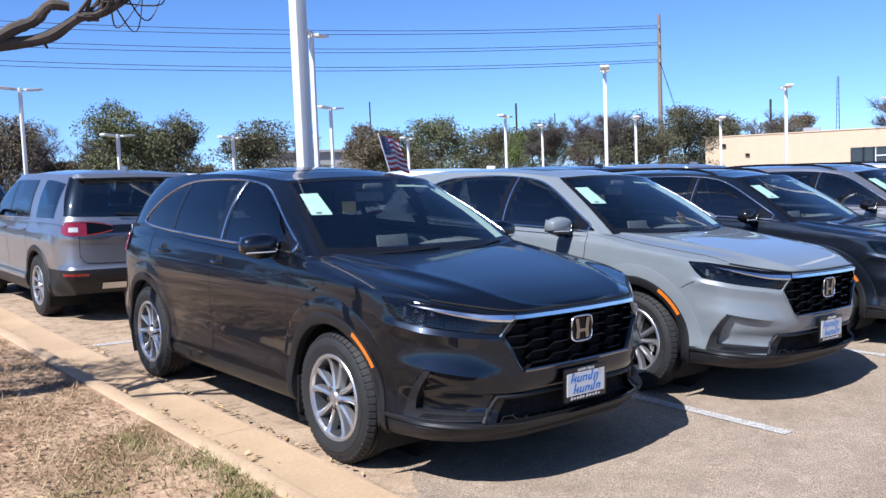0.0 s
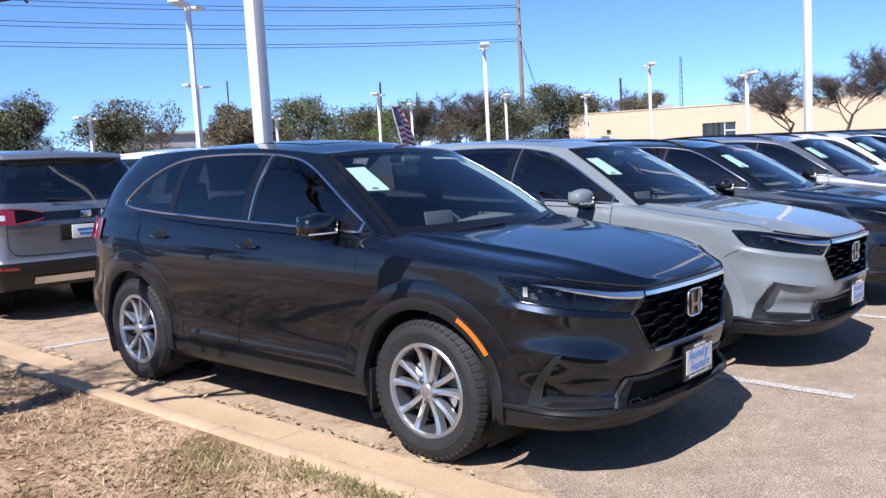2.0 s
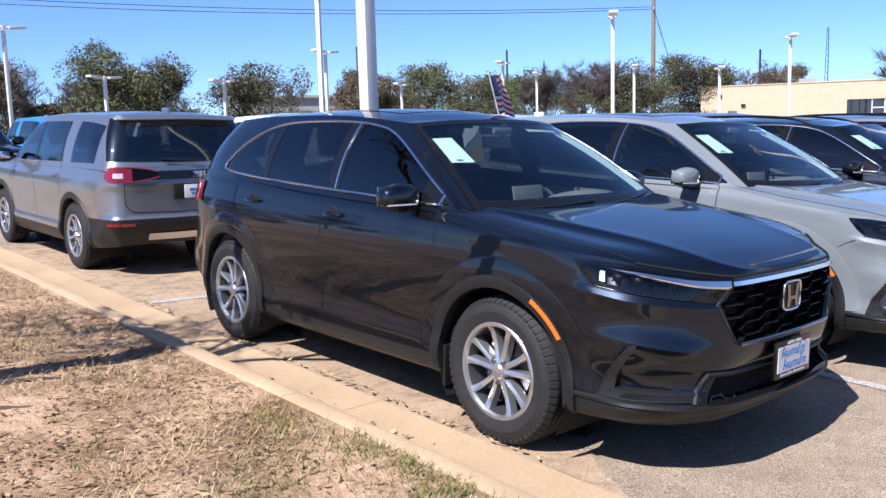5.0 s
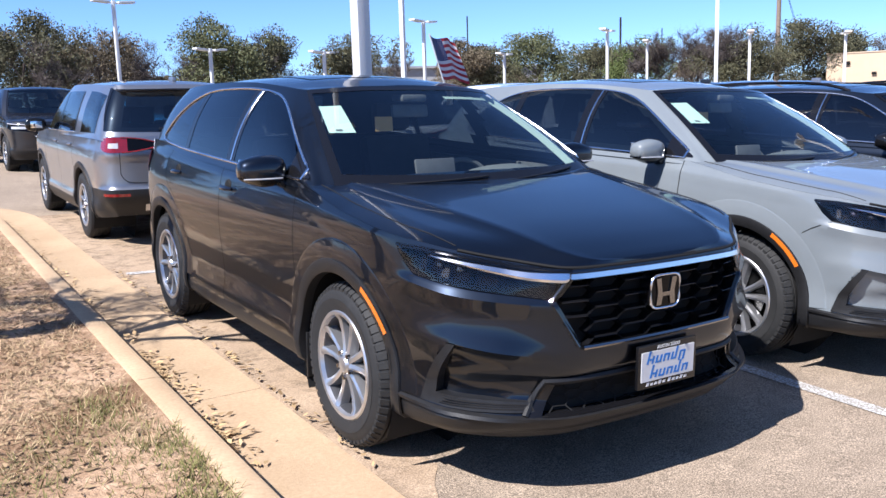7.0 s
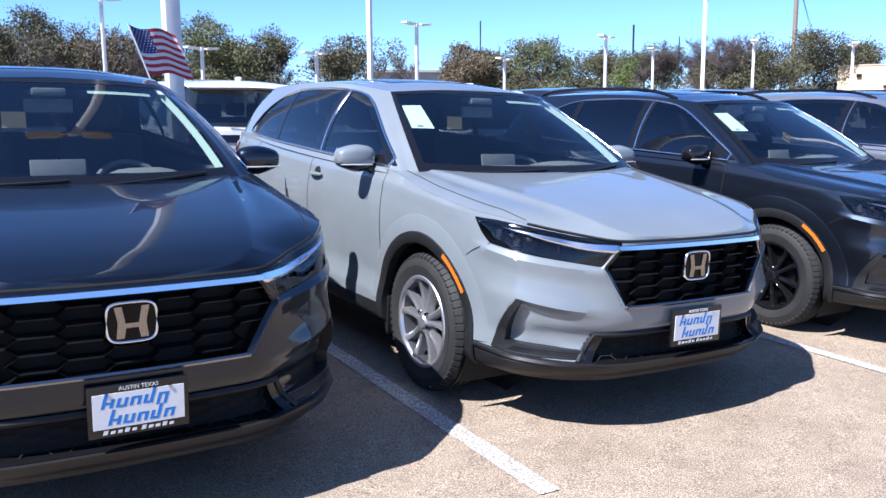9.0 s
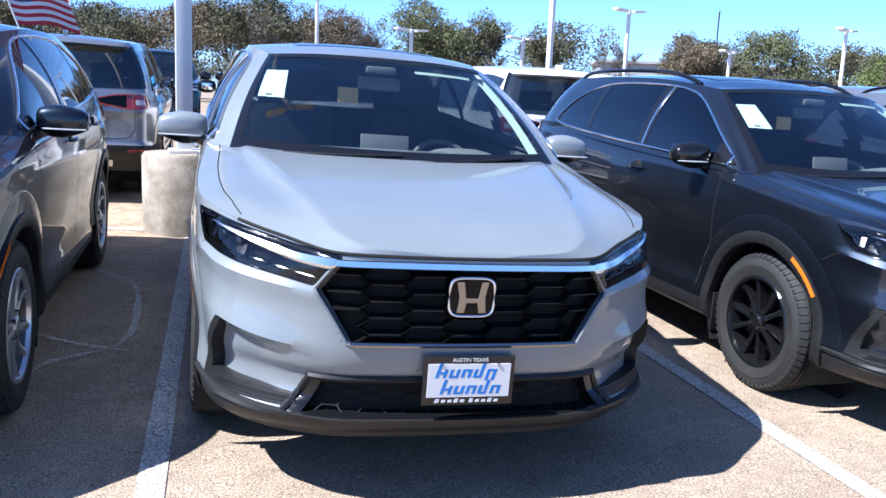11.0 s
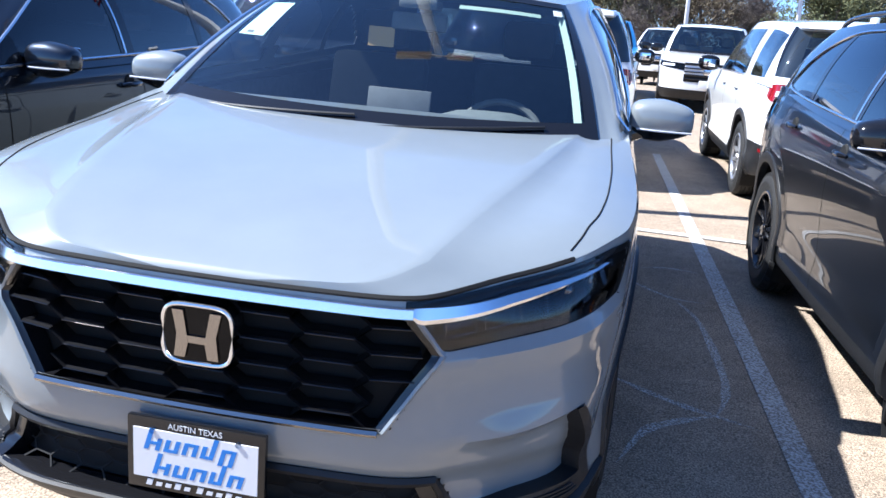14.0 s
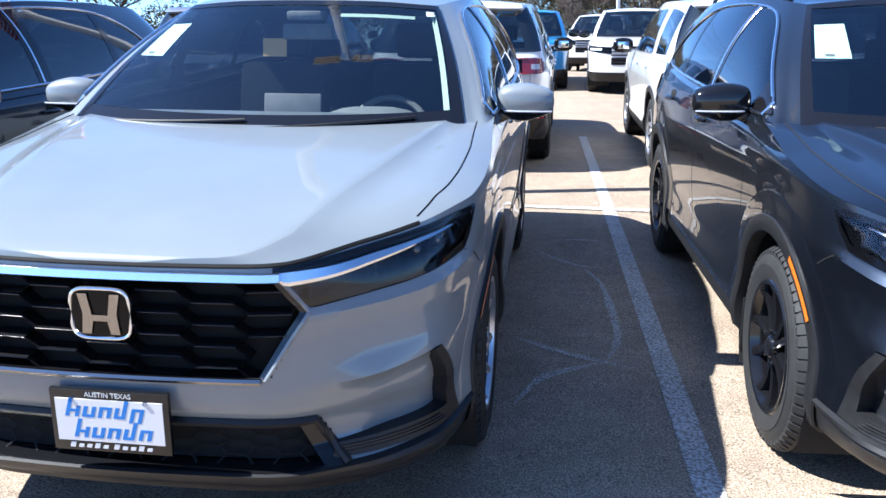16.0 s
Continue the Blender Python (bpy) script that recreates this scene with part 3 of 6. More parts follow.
        crease = ramp(y, -0.45, -0.25) * ramp(-y, -3.3, -3.0) * tent(z - shoulder(y), 0.065, 0.045)
        low = ramp(y, 0.44, 0.62) * ramp(-y, -2.15, -2.0) * tent(z - foot(y), 0.05, 0.11)
        return corner * (lean - 0.012) + 0.040 * pocket - 0.005 * brow_out + 0.005 * valley - 0.010 * ridge - 0.007 * crease - 0.005 * low
    sh = Shell(plan, ztop, zbot, zclad, insf, inss, insr, (-0.86, -0.42), (3.1, 3.5), base, top, 0.028, sculpt, (foot, brow, cheek, shoulder))
    R = 0.366
    grille = [(-0.445, 0.885), (0.445, 0.885), (0.515, 0.79), (0.405, 0.612), (-0.405, 0.612), (-0.515, 0.79)]
    belt = curve([(0.42, 1.143), (0.9, 1.156), (1.42, 1.168), (2.2, 1.192), (2.55, 1.208), (2.72, 1.219), (2.86, 1.236)])
    crown = curve([(0.42, 1.150), (0.62, 1.262), (0.85, 1.386), (1.05, 1.478), (1.22, 1.527), (1.48, 1.553), (1.85, 1.556), (2.2, 1.540), (2.45, 1.490), (2.66, 1.395), (2.80, 1.295), (2.86, 1.246)])
    def lite(y0, y1, g=0.0):
        y = np.linspace(y0, y1, 24)
        return [(a, belt(a) + g) for a in y] + [(a, crown(a) - g) for a in y[::-1]]
    panes = {"front_window": (0.60, 1.375), "rear_window": (1.475, 2.215), "quarter_window": (2.265, 2.80)}
    holes = [lite(a + 0.03, b - 0.03, 0.03) for a, b in panes.values()]
    cabin = {"screen": 2.55, "back": 9.2, "back_w": 0.12, "holes": holes, "crown": 0.045}
    s0, s1 = sh.sx(0.44), sh.sy(-0.455)
    lamp_up = lambda t: lin([(0, 0.905), (0.3, 0.926), (0.6, 0.956), (0.85, 0.975), (1, 0.978)])(t)
    lamp_dn = lambda t: lin([(0, 0.868), (0.07, 0.806), (0.14, 0.80), (0.5, 0.830), (0.86, 0.868), (0.93, 0.908), (1, 0.972)])(t)
    def in_lamp(s, z):
        t = (s - s0) / (s1 - s0)
        return (t > 0.05) & (t < 0.955) & (z > lamp_dn(t) + 0.010) & (z < lamp_up(t) - 0.008)
    arch_seam = [(2.52, 1.19), (2.595, 1.12), (2.615, 1.03), (2.56, 0.955), (2.46, 0.905), (2.34, 0.83), (2.22, 0.70), (2.145, 0.55), (2.12, 0.40)]
    doors = build_shell(car, sh, paint_mat, {0.0: R, 2.70: R}, 0.425, (0.455, 1.505, 2.56), [[(x * 1.013, (z - 0.75) * 1.013 + 0.75) for x, z in grille], [(-0.585, 0.35), (0.585, 0.35), (0.525, 0.472), (-0.525, 0.472)]], cabin, lamps=in_lamp, gaps={2: arch_seam})
    # bonnet
    zc = curve([(-1.0, 0.913), (-0.98, 0.922), (-0.92, 0.946), (-0.8, 0.983), (-0.65, 1.016), (-0.5, 1.041), (-0.3, 1.069), (-0.1, 1.094), (0.2, 1.126), (0.45, 1.14)])
    rows = hood_sheet(sh, 0.42, zc, ([-0.97, -0.85, -0.72, -0.52, -0.26, 0.0, 0.3], [0.42, 0.458, 0.492, 0.540, 0.602, 0.655, 0.715], 1.0), (-0.80, -0.52, 0.36))
    part("hood", grid(rows, flip=True), paint_mat, car)
    # shut line of the bonnet, along the wing to the lamp
    sg = np.linspace(sh.sy(-0.70), sh.sy(0.40), 50)
    eg = sh.body(sg, sh.ztop(sh.xy(sg)[1]))
    ins = curve([(-0.72, 0.018), (-0.62, 0.046), (-0.456, 0.078), (0.0, 0.074), (0.42, 0.060)])(sh.xy(sg)[1])
    gx = eg[:, 0] - np.interp(sg, sh.S, sh.NX) * ins
    gy = eg[:, 1] - np.interp(sg, sh.S, sh.NY) * ins
    gzz = []
    for a, b in zip(gx, gy):
        k = int(np.clip(np.searchsorted(rows[:, 0, 1], b), 1, len(rows) - 1))
        f = (b - rows[k - 1, 0, 1]) / max(rows[k, 0, 1] - rows[k - 1, 0, 1], 1e-6)
        line = rows[k - 1] * (1 - f) + rows[k] * f
        gzz.append(np.interp(a, line[:, 0], line[:, 2]))
    pair("hood_gap", tube(np.stack([gx, gy, np.array(gzz) + 0.0006], -1), 0.0024, 5), DEEP_BLACK, car, smooth=0)
    sg = np.linspace(0, sh.sy(-0.72), 40)
    eg = sh.body(sg, sh.ztop(sh.xy(sg)[1]) + 0.002, 0.001)
    part("hood_edge_gap", both(tube(eg, 0.0065, 5)), DEEP_BLACK, car, smooth=0)
    # side glass
    for k, (nm, (a, b)) in enumerate(panes.items()):
        y = np.linspace(a, b, 26)
        t = np.linspace(0, 1, 14)[:, None]
        Z = belt(y) * (1 - t) + crown(y) * t
        G = sh.glass_at(np.broadcast_to(y, Z.shape), Z, 0.004)
        for side in (0, 1):
            d = grid(G, flip=True)
            parent = doors.get((("front_door", "rear_door", "")[k], side), car)
            part(nm, mirrored(d) if side else d, SIDE_GLASS, parent, "dark tinted glass")
    for a, b, in ((1.365, 1.485), (2.205, 2.275), (0.42, 0.62)):
        y = np.linspace(a, b, 6)
        t = np.linspace(0, 1, 14)[:, None]
        Z = belt(y) * (1 - t) + crown(y) * t
        pair("pillar_trim", grid(sh.glass_at(np.broadcast_to(y, Z.shape), Z, 0.006), flip=True), GLOSS_BLACK, car, "gloss black window pillar trim")
    y = np.linspace(0.47, 2.86, 90)
    loop = np.vstack([sh.glass_at(y, belt(y) - 0.008, 0.008), sh.glass_at(y[::-1], crown(y[::-1]) + 0.006, 0.008)])
    pair("window_trim", tube(loop, 0.0075, 6, closed=True), CHROME, car, "bright chrome trim round the side windows")
    pair("pillar_line", tube(sh.glass_at(np.full(8, 1.405), np.linspace(belt(1.41), crown(1.41), 8), 0.008), 0.005, 6), CHROME, car)
    # front and rear screens
    q, w = np.linspace(0, 2.6, 30), np.linspace(0.0, 0.975, 24)[:, None]
    d = grid(sh.house(q[None], w, 0.004), flip=True)
    part("windscreen", both(d), WINDSCREEN, car, "curved windscreen glass").visible_shadow = False
    band = [grid(sh.house(q[None], np.linspace(0.0, 0.105, 4)[:, None], 0.0065), flip=True), grid(sh.house(np.linspace(2.42, 2.74, 4)[None], np.linspace(0, 0.985, 20)[:, None], 0.0065), flip=True), grid(sh.house(q[None], np.linspace(0.94, 0.985, 3)[:, None], 0.0065), flip=True)]
    part("screen_border", both(join(*band)), GLOSS_BLACK, car, "black border of the windscreen")
    d = grid(sh.house(np.linspace(9.1, 11, 20)[None], np.linspace(0.1, 0.9, 14)[:, None], 0.004), flip=True)
    part("tailgate_glass", both(d), SIDE_GLASS, car, "dark rear glass")
    for x0, x1 in ((-0.55, -0.02), (0.06, 0.60)):
        t = np.linspace(0, 1, 14)
        xs = x0 + (x1 - x0) * t
        pts = [sh.house(np.interp(abs(a), sh.b[:36, 0], sh.Q[:36]), 0.022 + 0.05 * b, 0.016) * (1 if a > 0 else -1, 1, 1) for a, b in zip(xs, t)]
        part("wiper", tube(pts, 0.005, 6), PLASTIC, car, "black windscreen wiper")
    # grille
    n = 20
    poly = []
    for (a, b), (c, e) in zip(grille, grille[1:] + grille[:1]):
        poly += [(a + (c - a) * k / n, b + (e - b) * k / n) for k in range(n)]
    front = lambda x, z, o=0.0: sh.body(sh.sx(abs(np.asarray(x, float))), z, o) * np.stack([np.where(np.asarray(x) < 0, -1.0, 1.0), np.ones(np.shape(x)), np.ones(np.shape(x))], -1)
    P = np.array(poly)
    xs = np.linspace(-0.56, 0.56, 41)
    zs = np.linspace(0.60, 0.90, 9)[:, None]
    part("grille_backing", grid(front(np.broadcast_to(xs, (9, 41)), np.broadcast_to(zs, (9, 41)), -0.06), flip=False), DEEP_BLACK, car, "black recess behind the grille")
    bars = []
    for p, q2 in hexes(-0.55, 0.55, 0.61, 0.90, 0.185, 0.058, [(x * 0.955, (z - 0.75) * 0.95 + 0.75) for x, z in grille], 0):
        x = np.array([p[0], q2[0]])
        z = np.array([p[1], q2[1]])
        f0, f1 = front(x, z, -0.004), front(x, z, -0.05)
        flat = abs(z[0] - z[1]) < 1e-4
        e = np.array([0, 0, 0.0052]) if flat else np.array([0.0022, 0, 0.0012])
        crest = front(x, z, -0.012 if flat else -0.008)
        bars.append(grid(np.array([f1 + e * 1.5, crest + e, f0 + e * 0.2, front(x, z, -0.022) - e, f1 - e * 1.5]).transpose(1, 0, 2), flip=True))
        if flat:
            bars += [tube(front(x, z, -0.003) + (0, 0, 0.0012), 0.0017, 6), tube(front(x, z, -0.022) - (0, 0.001, 0.0054), 0.0014, 6)]
    part("grille_mesh", join(*bars), GRILLE_BLACK, car, "gloss black honeycomb grille", smooth=8)
    def band(poly, cx, cz, so, si, name, label, material=GRILLE_BLACK, proud=0.010):
        sc = lambda f: (np.asarray(poly, float) - (cx, cz)) * f + (cx, cz)
        o, m, n_ = sc(so), sc((so + si) / 2), sc(si)
        loops = np.array([front(o[:, 0], o[:, 1], 0.002), front(m[:, 0], m[:, 1], proud), front(n_[:, 0], n_[:, 1], proud - 0.004), front(n_[:, 0], n_[:, 1], -0.055)])
        part(name, grid(np.concatenate([loops, loops[:, :1]], 1), flip=True), material, car, label)
    band(P, 0, 0.75, 1.026, 1.000, "grille_lip", "body-coloured lip round the grille", paint_mat, 0.006)
    band(P, 0, 0.75, 0.999, 0.972, "grille_frame", "gloss black grille surround", proud=-0.004)
    xs = np.linspace(-0.40, 0.40, 25)
    part("grille_lower_trim", tube(front(xs, np.full(25, 0.612), 0.010), 0.009, 6), DARK_CHROME, car, "dark chrome strip under the grille")
    # bright bar over grille and lamps
    xs = np.linspace(-0.455, 0.455, 31)
    lo, mi, hi = front(xs, np.full(31, 0.870), 0.011), front(xs, np.full(31, 0.8745), 0.0185), front(xs, np.full(31, 0.893), 0.0165)
    part("grille_bar", grid(np.array([lo + (0, 0.03, 0), lo, mi, hi, hi + (0, 0.006, 0.002), hi + (0, 0.05, 0.002)]).transpose(1, 0, 2)), CHROME, car, "chrome bar across the nose", smooth=15)
    s = np.linspace(s0, s1, 60)
    t = (s - s0) / (s1 - s0)
    up, dn = lamp_up(t), lamp_dn(t)
    tt = np.linspace(0, 1, 9)[:, None]
    gy = np.array([(-0.553, 0.864), (-0.50, 0.842), (-0.45, 0.818), (-0.405, 0.79)])
    for side in (0, 1):
        mm = mirrored if side else (lambda d: d)
        lamp = part("headlight", mm(grid(sh.body(s[None], dn * (1 - tt) + up * tt, 0.003 + 0.005 * np.sin(np.pi * tt)), flip=True)), LAMP_GLASS, car, "wide headlight with a clear cover")
        lamp.visible_shadow = False
        deep = np.array([sh.body(s, dn, 0.001), sh.body(s, dn * 0.97 + up * 0.03, -0.05), sh.body(s, dn * 0.5 + up * 0.5, -0.065), sh.body(s, dn * 0.05 + up * 0.95, -0.045), sh.body(s, up, 0.001)])
        part("lamp_housing", mm(grid(deep, flip=True)), SMOKED, lamp, "black lamp housing")
        part("lamp_border", mm(join(strip_between(sh.body(s, dn, 0.0026), sh.body(s, np.minimum(dn + 0.020, (dn + up) / 2), 0.0026), 3), strip_between(sh.body(s, np.maximum(up - 0.016, (dn + up) / 2), 0.0026), sh.body(s, up, 0.0026), 3))), SMOKED, lamp, "black border of the lamp")
        kb = t < 0.80
        tb, sb = t[kb], s[kb]
        zu = lamp_up(tb) - 0.012 - 0.012 * ramp(tb, 0.0, 0.25)
        zd = np.maximum(zu - 0.037 * (1 - tb / 0.80) ** 0.8 * np.clip(0.25 + tb / 0.055, 0, 1), lamp_dn(tb) + 0.004)
        fold = zu * 0.3 + zd * 0.7
        part("headlight_bar", mm(grid(np.array([sh.body(sb, zd - 0.002, -0.004), sh.body(sb, zd, 0.008), sh.body(sb, fold, 0.0115), sh.body(sb, zu, 0.008), sh.body(sb, zu + 0.002, -0.006)]), flip=True)), CHROME, lamp, "flat chrome blade tapering over the lamp", smooth=20)
        part("running_light", mm(tube(sh.body(s[3:45], up[3:45] - 0.009, 0.0045), 0.0032, 6)), LAMP_DARK, lamp, "running light strip")
        for a, b in ((0.13, 0.23), (0.26, 0.36), (0.39, 0.49)):
            tr = np.linspace(a, b, 6)
            z0, z1 = lamp_dn(tr), lamp_up(tr)
            sr = s0 + tr * (s1 - s0)
            cup = np.array([sh.body(sr, z0 * 0.80 + z1 * 0.20, -0.012), sh.body(sr, z0 * 0.74 + z1 * 0.26, -0.034), sh.body(sr, z0 * 0.52 + z1 * 0.48, -0.040), sh.body(sr, z0 * 0.42 + z1 * 0.58, -0.012)])
            part("reflector", mm(grid(cup, flip=True)), LAMP_DARK, lamp)
            part("reflector_rim", mm(tube(np.vstack([cup[0], cup[3][::-1]]), 0.0016, 5, closed=True)), DARK_CHROME, lamp)
        for a in (0.60, 0.74):
            sr = s0 + a * (s1 - s0)
            o = sh.body(sr, lamp_dn(a) * 0.52 + lamp_up(a) * 0.48, -0.020)
            turn = math.degrees(math.atan2(-float(np.interp(sr, sh.S, sh.NY)), float(np.interp(sr, sh.S, sh.NX))))
            lens = moved(lathe([(-0.03, 0.016), (0.0, 0.016), (0.003, 0.013), (0.008, 0.008), (0.010, 0.0)], 20), pose(*o, 0, 0, -turn))
            part("projector", mm(lens), PROJECTOR, lamp, "round projector lens")
            part("projector_rim", mm(moved(lathe([(-0.01, 0.021), (0.004, 0.021), (0.004, 0.016)], 20), pose(*o, 0, 0, -turn))), SMOKED, lamp)
        for a, b, lo, hi in ((0.53, 0.60, 0.18, 0.60), (0.66, 0.71, 0.15, 0.55), (0.81, 0.84, 0.20, 0.70), (0.88, 0.895, 0.45, 0.75)):
            sr = s0 + np.linspace(a, b, 4) * (s1 - s0)
            z0, z1 = lamp_dn(np.linspace(a, b, 4)), lamp_up(np.linspace(a, b, 4))
            part("lamp_facet", mm(strip_between(sh.body(sr, z0 * (1 - lo) + z1 * lo, -0.014), sh.body(sr + 0.012, z0 * (1 - hi) + z1 * hi, -0.034), 3)), LAMP_DARK, lamp)
        part("lamp_edge", mm(tube(sh.body(s[7:], dn[7:], 0.002), 0.0022, 6)), SMOKED, lamp)
        part("bumper_gap", mm(ribbon(sh.body(sh.sy(gy[:, 0]), gy[:, 1], 0.0015), (0, 0, 0.0022))), DEEP_BLACK, car, smooth=0)
        # corner vent and marker
        sv = [sh.sy(y) for y in (-0.735, -0.70, -0.662, -0.655, -0.80, -0.905)]
        so = [sh.sy(y) for y in (-0.712, -0.665, -0.612, -0.585, -0.78, -0.915)]
        zi, zo = [0.630, 0.56, 0.48, 0.428, 0.417, 0.405], [0.634, 0.565, 0.48, 0.388, 0.374, 0.368]
        ci, co = (np.stack([np.interp(np.linspace(0, 5, 31), range(6), a) for a in b], -1) for b in ((sv, zi), (so, zo)))
        part("bumper_vent", mm(join(strip_between(sh.body(ci[:, 0], ci[:, 1], 0.007, True), sh.body(co[:, 0], co[:, 1], 0.007, True), 5), strip_between(sh.body(ci[:, 0], ci[:, 1], -0.05, True), sh.body(ci[:, 0], ci[:, 1], 0.007, True), 3))), PLASTIC, car, "black vent trim in the bumper corner")
        for o in (0.3, 0.5, 0.7):
            part("vent_fin", mm(tube(sh.body(ci[20:, 0] * (1 - o) + co[20:, 0] * o, ci[20:, 1] * (1 - o) + co[20:, 1] * o, 0.010, True), 0.003, 5)), PLASTIC, car)
        a = np.linspace(radians(121), radians(149), 14)
        arc = lambda r, o=0.03: np.array([sh.body(sh.sy(r * math.cos(b)), R + r * math.sin(b), o) for b in a])
        part("side_marker", mm(strip_between(arc(0.446, 0.021), arc(0.471, 0.021), 3)), AMBER, car, "amber side marker lamp")
    # lower intake
    xs = np.linspace(-0.62, 0.62, 41)
    edge = lambda x: np.clip((0.60 - abs(x)) / 0.07, 0, 1)
    zl, zh = 0.352 + 0 * xs, 0.352 + 0.005 + 0.118 * edge(xs)
    ring_p = []
    corners = [(-0.605, 0.349), (0.605, 0.349), (0.54, 0.482), (-0.54, 0.482)]
    for (a, b), (c, e) in zip(corners, corners[1:] + corners[:1]):
        ring_p += [(a + (c - a) * k / n, b + (e - b) * k / n) for k in range(n)]
    band(ring_p, 0, 0.41, 1.0, 0.90, "intake_surround", "black intake surround")
    part("lower_intake", strip_between(front(xs, zl, -0.07), front(xs, zh + 0.02, -0.07), 5), DEEP_BLACK, car, "black lower air intake", smooth=0)
    ip = [(-0.58, 0.36), (0.58, 0.36), (0.53, 0.462), (-0.53, 0.462)]
    bars = []
    for p, q2 in hexes(-0.6, 0.6, 0.355, 0.47, 0.10, 0.036, ip, 0):
        bars.append(tube(front(np.array([p[0], q2[0]]), np.array([p[1], q2[1]]), -0.03), 0.0024, 4))
    part("intake_mesh", join(*bars), DEEP_BLACK, car, "black honeycomb intake mesh")
    xs = np.r_[np.linspace(-0.60, -0.53, 6), np.linspace(-0.5, 0.5, 25), np.linspace(0.53, 0.60, 6)]
    part("intake_frame", tube(front(xs, 0.358 + 0.122 * edge(xs), 0.006), 0.013, 6), PLASTIC, car)
    s = np.linspace(0, sh.sy(-0.42), 50)
    d = grid(np.array([sh.body(s, sh.zclad(sh.xy(s)[1]) + 0.004, 0.002), sh.body(s, sh.zclad(sh.xy(s)[1]) - 0.003, 0.016), sh.body(s, sh.zclad(sh.xy(s)[1]) - 0.016, 0.012), sh.body(s, sh.zclad(sh.xy(s)[1]) - 0.02, -0.002)]).transpose(1, 0, 2))
    part("bumper_lip", both(d), PLASTIC, car, "dark grey lower bumper lip")
    # badge
    by = float(front(0.0, 0.785, 0.0)[1])
    a = np.linspace(0, 2 * np.pi, 40, endpoint=False)
    rr = lambda w, h: np.stack([np.sign(np.cos(a)) * w * abs(np.cos(a)) ** 0.45, 0 * a + by - 0.012, 0.782 + np.sign(np.sin(a)) * h * abs(np.sin(a)) ** 0.45], -1)
    o = rr(0.079, 0.066)
    badge = part("badge", (np.vstack([o, [[0, by - 0.012, 0.782]]]), [(k, (k + 1) % 40, 40) for k in range(40)]), SMOKED, car, "rounded badge in a chrome ring")
    part("badge_ring", tube(o, 0.0050, 8, closed=True), CHROME, badge)
    part("badge_body", grid(np.array([o, o + (0, 0.06, 0)])), GLOSS_BLACK, badge)
    for sx in (-1, 1):
        prof = np.array([(0.056, 0.053), (0.031, 0.053), (0.021, -0.004), (0.019, -0.018), (0.026, -0.053), (0.051, -0.053), (0.045, 0.0)])
        v = np.array([(sx * x, by - 0.018, 0.782 + z) for x, z in prof] + [(sx * x, by - 0.012, 0.782 + z) for x, z in prof])
        part("badge_bar", (v, [tuple(range(7)) if sx < 0 else tuple(range(7))[::-1]] + [(k, (k + 1) % 7, 7 + (k + 1) % 7, 7 + k) for k in range(7)]), DARK_CHROME, badge, smooth=0)
    part("badge_bar", box(-0.022, 0.022, by - 0.0175, by - 0.012, 0.763, 0.779), DARK_CHROME, badge, smooth=0)
    # plate
    if plate:
        px, pz, py = 0.008, 0.495, by - 0.03
        pl = part("plate_frame", box(px - 0.162, px + 0.162, py - 0.004, py + 0.012, pz - 0.088, pz + 0.086, 0.004), GLOSS_BLACK, car, "black dealer plate frame")
        part("plate", box(px - 0.146, px + 0.146, py - 0.007, py - 0.003, pz - 0.058, pz + 0.060), WHITE_PLASTIC, pl, "white dealer plate with blue print")
        part("plate_lettering", moved(text_mesh("AUSTIN TEXAS", 0.019), Matrix.Translation((px, py - 0.0065, pz + 0.073)) @ pose(0, 0, 0, 90)), WHITE_PLASTIC, pl, smooth=0)
        # writing on the plate: slanted strokes and bars of its size and colour
        def stroke(x, z, w, h, y0, y1):
            v, f = box(px + x - w / 2, px + x + w / 2, y0, y1, pz + z - h / 2, pz + z + h / 2, 0.0004)
            v = np.array(v)
            v[:, 0] += (v[:, 2] - pz - z) * 0.3
            return v, f
        for zc0, x0, tall in ((0.026, -0.108, (0.052, 0.030, 0.030, 0.050, 0.040)), (-0.032, -0.088, (0.052, 0.030, 0.030, 0.050, 0.030))):
            for k, h in enumerate(tall):
                x = x0 + 0.043 * k
                dz = (h - 0.030) / 2 * (-1 if h == 0.040 else 1)
                for dx in (0.0, 0.023):
                    part("print_stroke", stroke(x + dx, zc0 + (dz if (dx == 0.0) != (k == 3) or k == 4 else 0.0), 0.0115, h if (dx == 0.0) != (k == 3) or k == 4 else 0.030, py - 0.0075, py - 0.0071), PLATE_BLUE, pl, smooth=0)
                part("print_stroke", stroke(x + 0.011, zc0 + (0.002 if k == 0 else -0.0115 if k % 2 else 0.0115), 0.022, 0.008, py - 0.0077, py - 0.0071), PLATE_BLUE, pl, smooth=0)
        for k in range(10):
            x = -0.108 + 0.0225 * k + (0.008 if k > 4 else 0)
            part("frame_stroke", stroke(x, -0.0725 + (0.002 if k % 5 in (0, 3) else 0), 0.014, 0.015 if k % 5 in (0, 3) else 0.010, py - 0.006, py - 0.0045), WHITE_PLASTIC, pl, smooth=0)
        for sx in (-0.1, 0.1):
            part("plate_screw", moved(lathe([(-0.004, 0.006), (0.004, 0.006), (0.004, 0.0)], 8), pose(px + sx, py - 0.006, pz + 0.058, 0, 0, 90)), CHROME, pl)
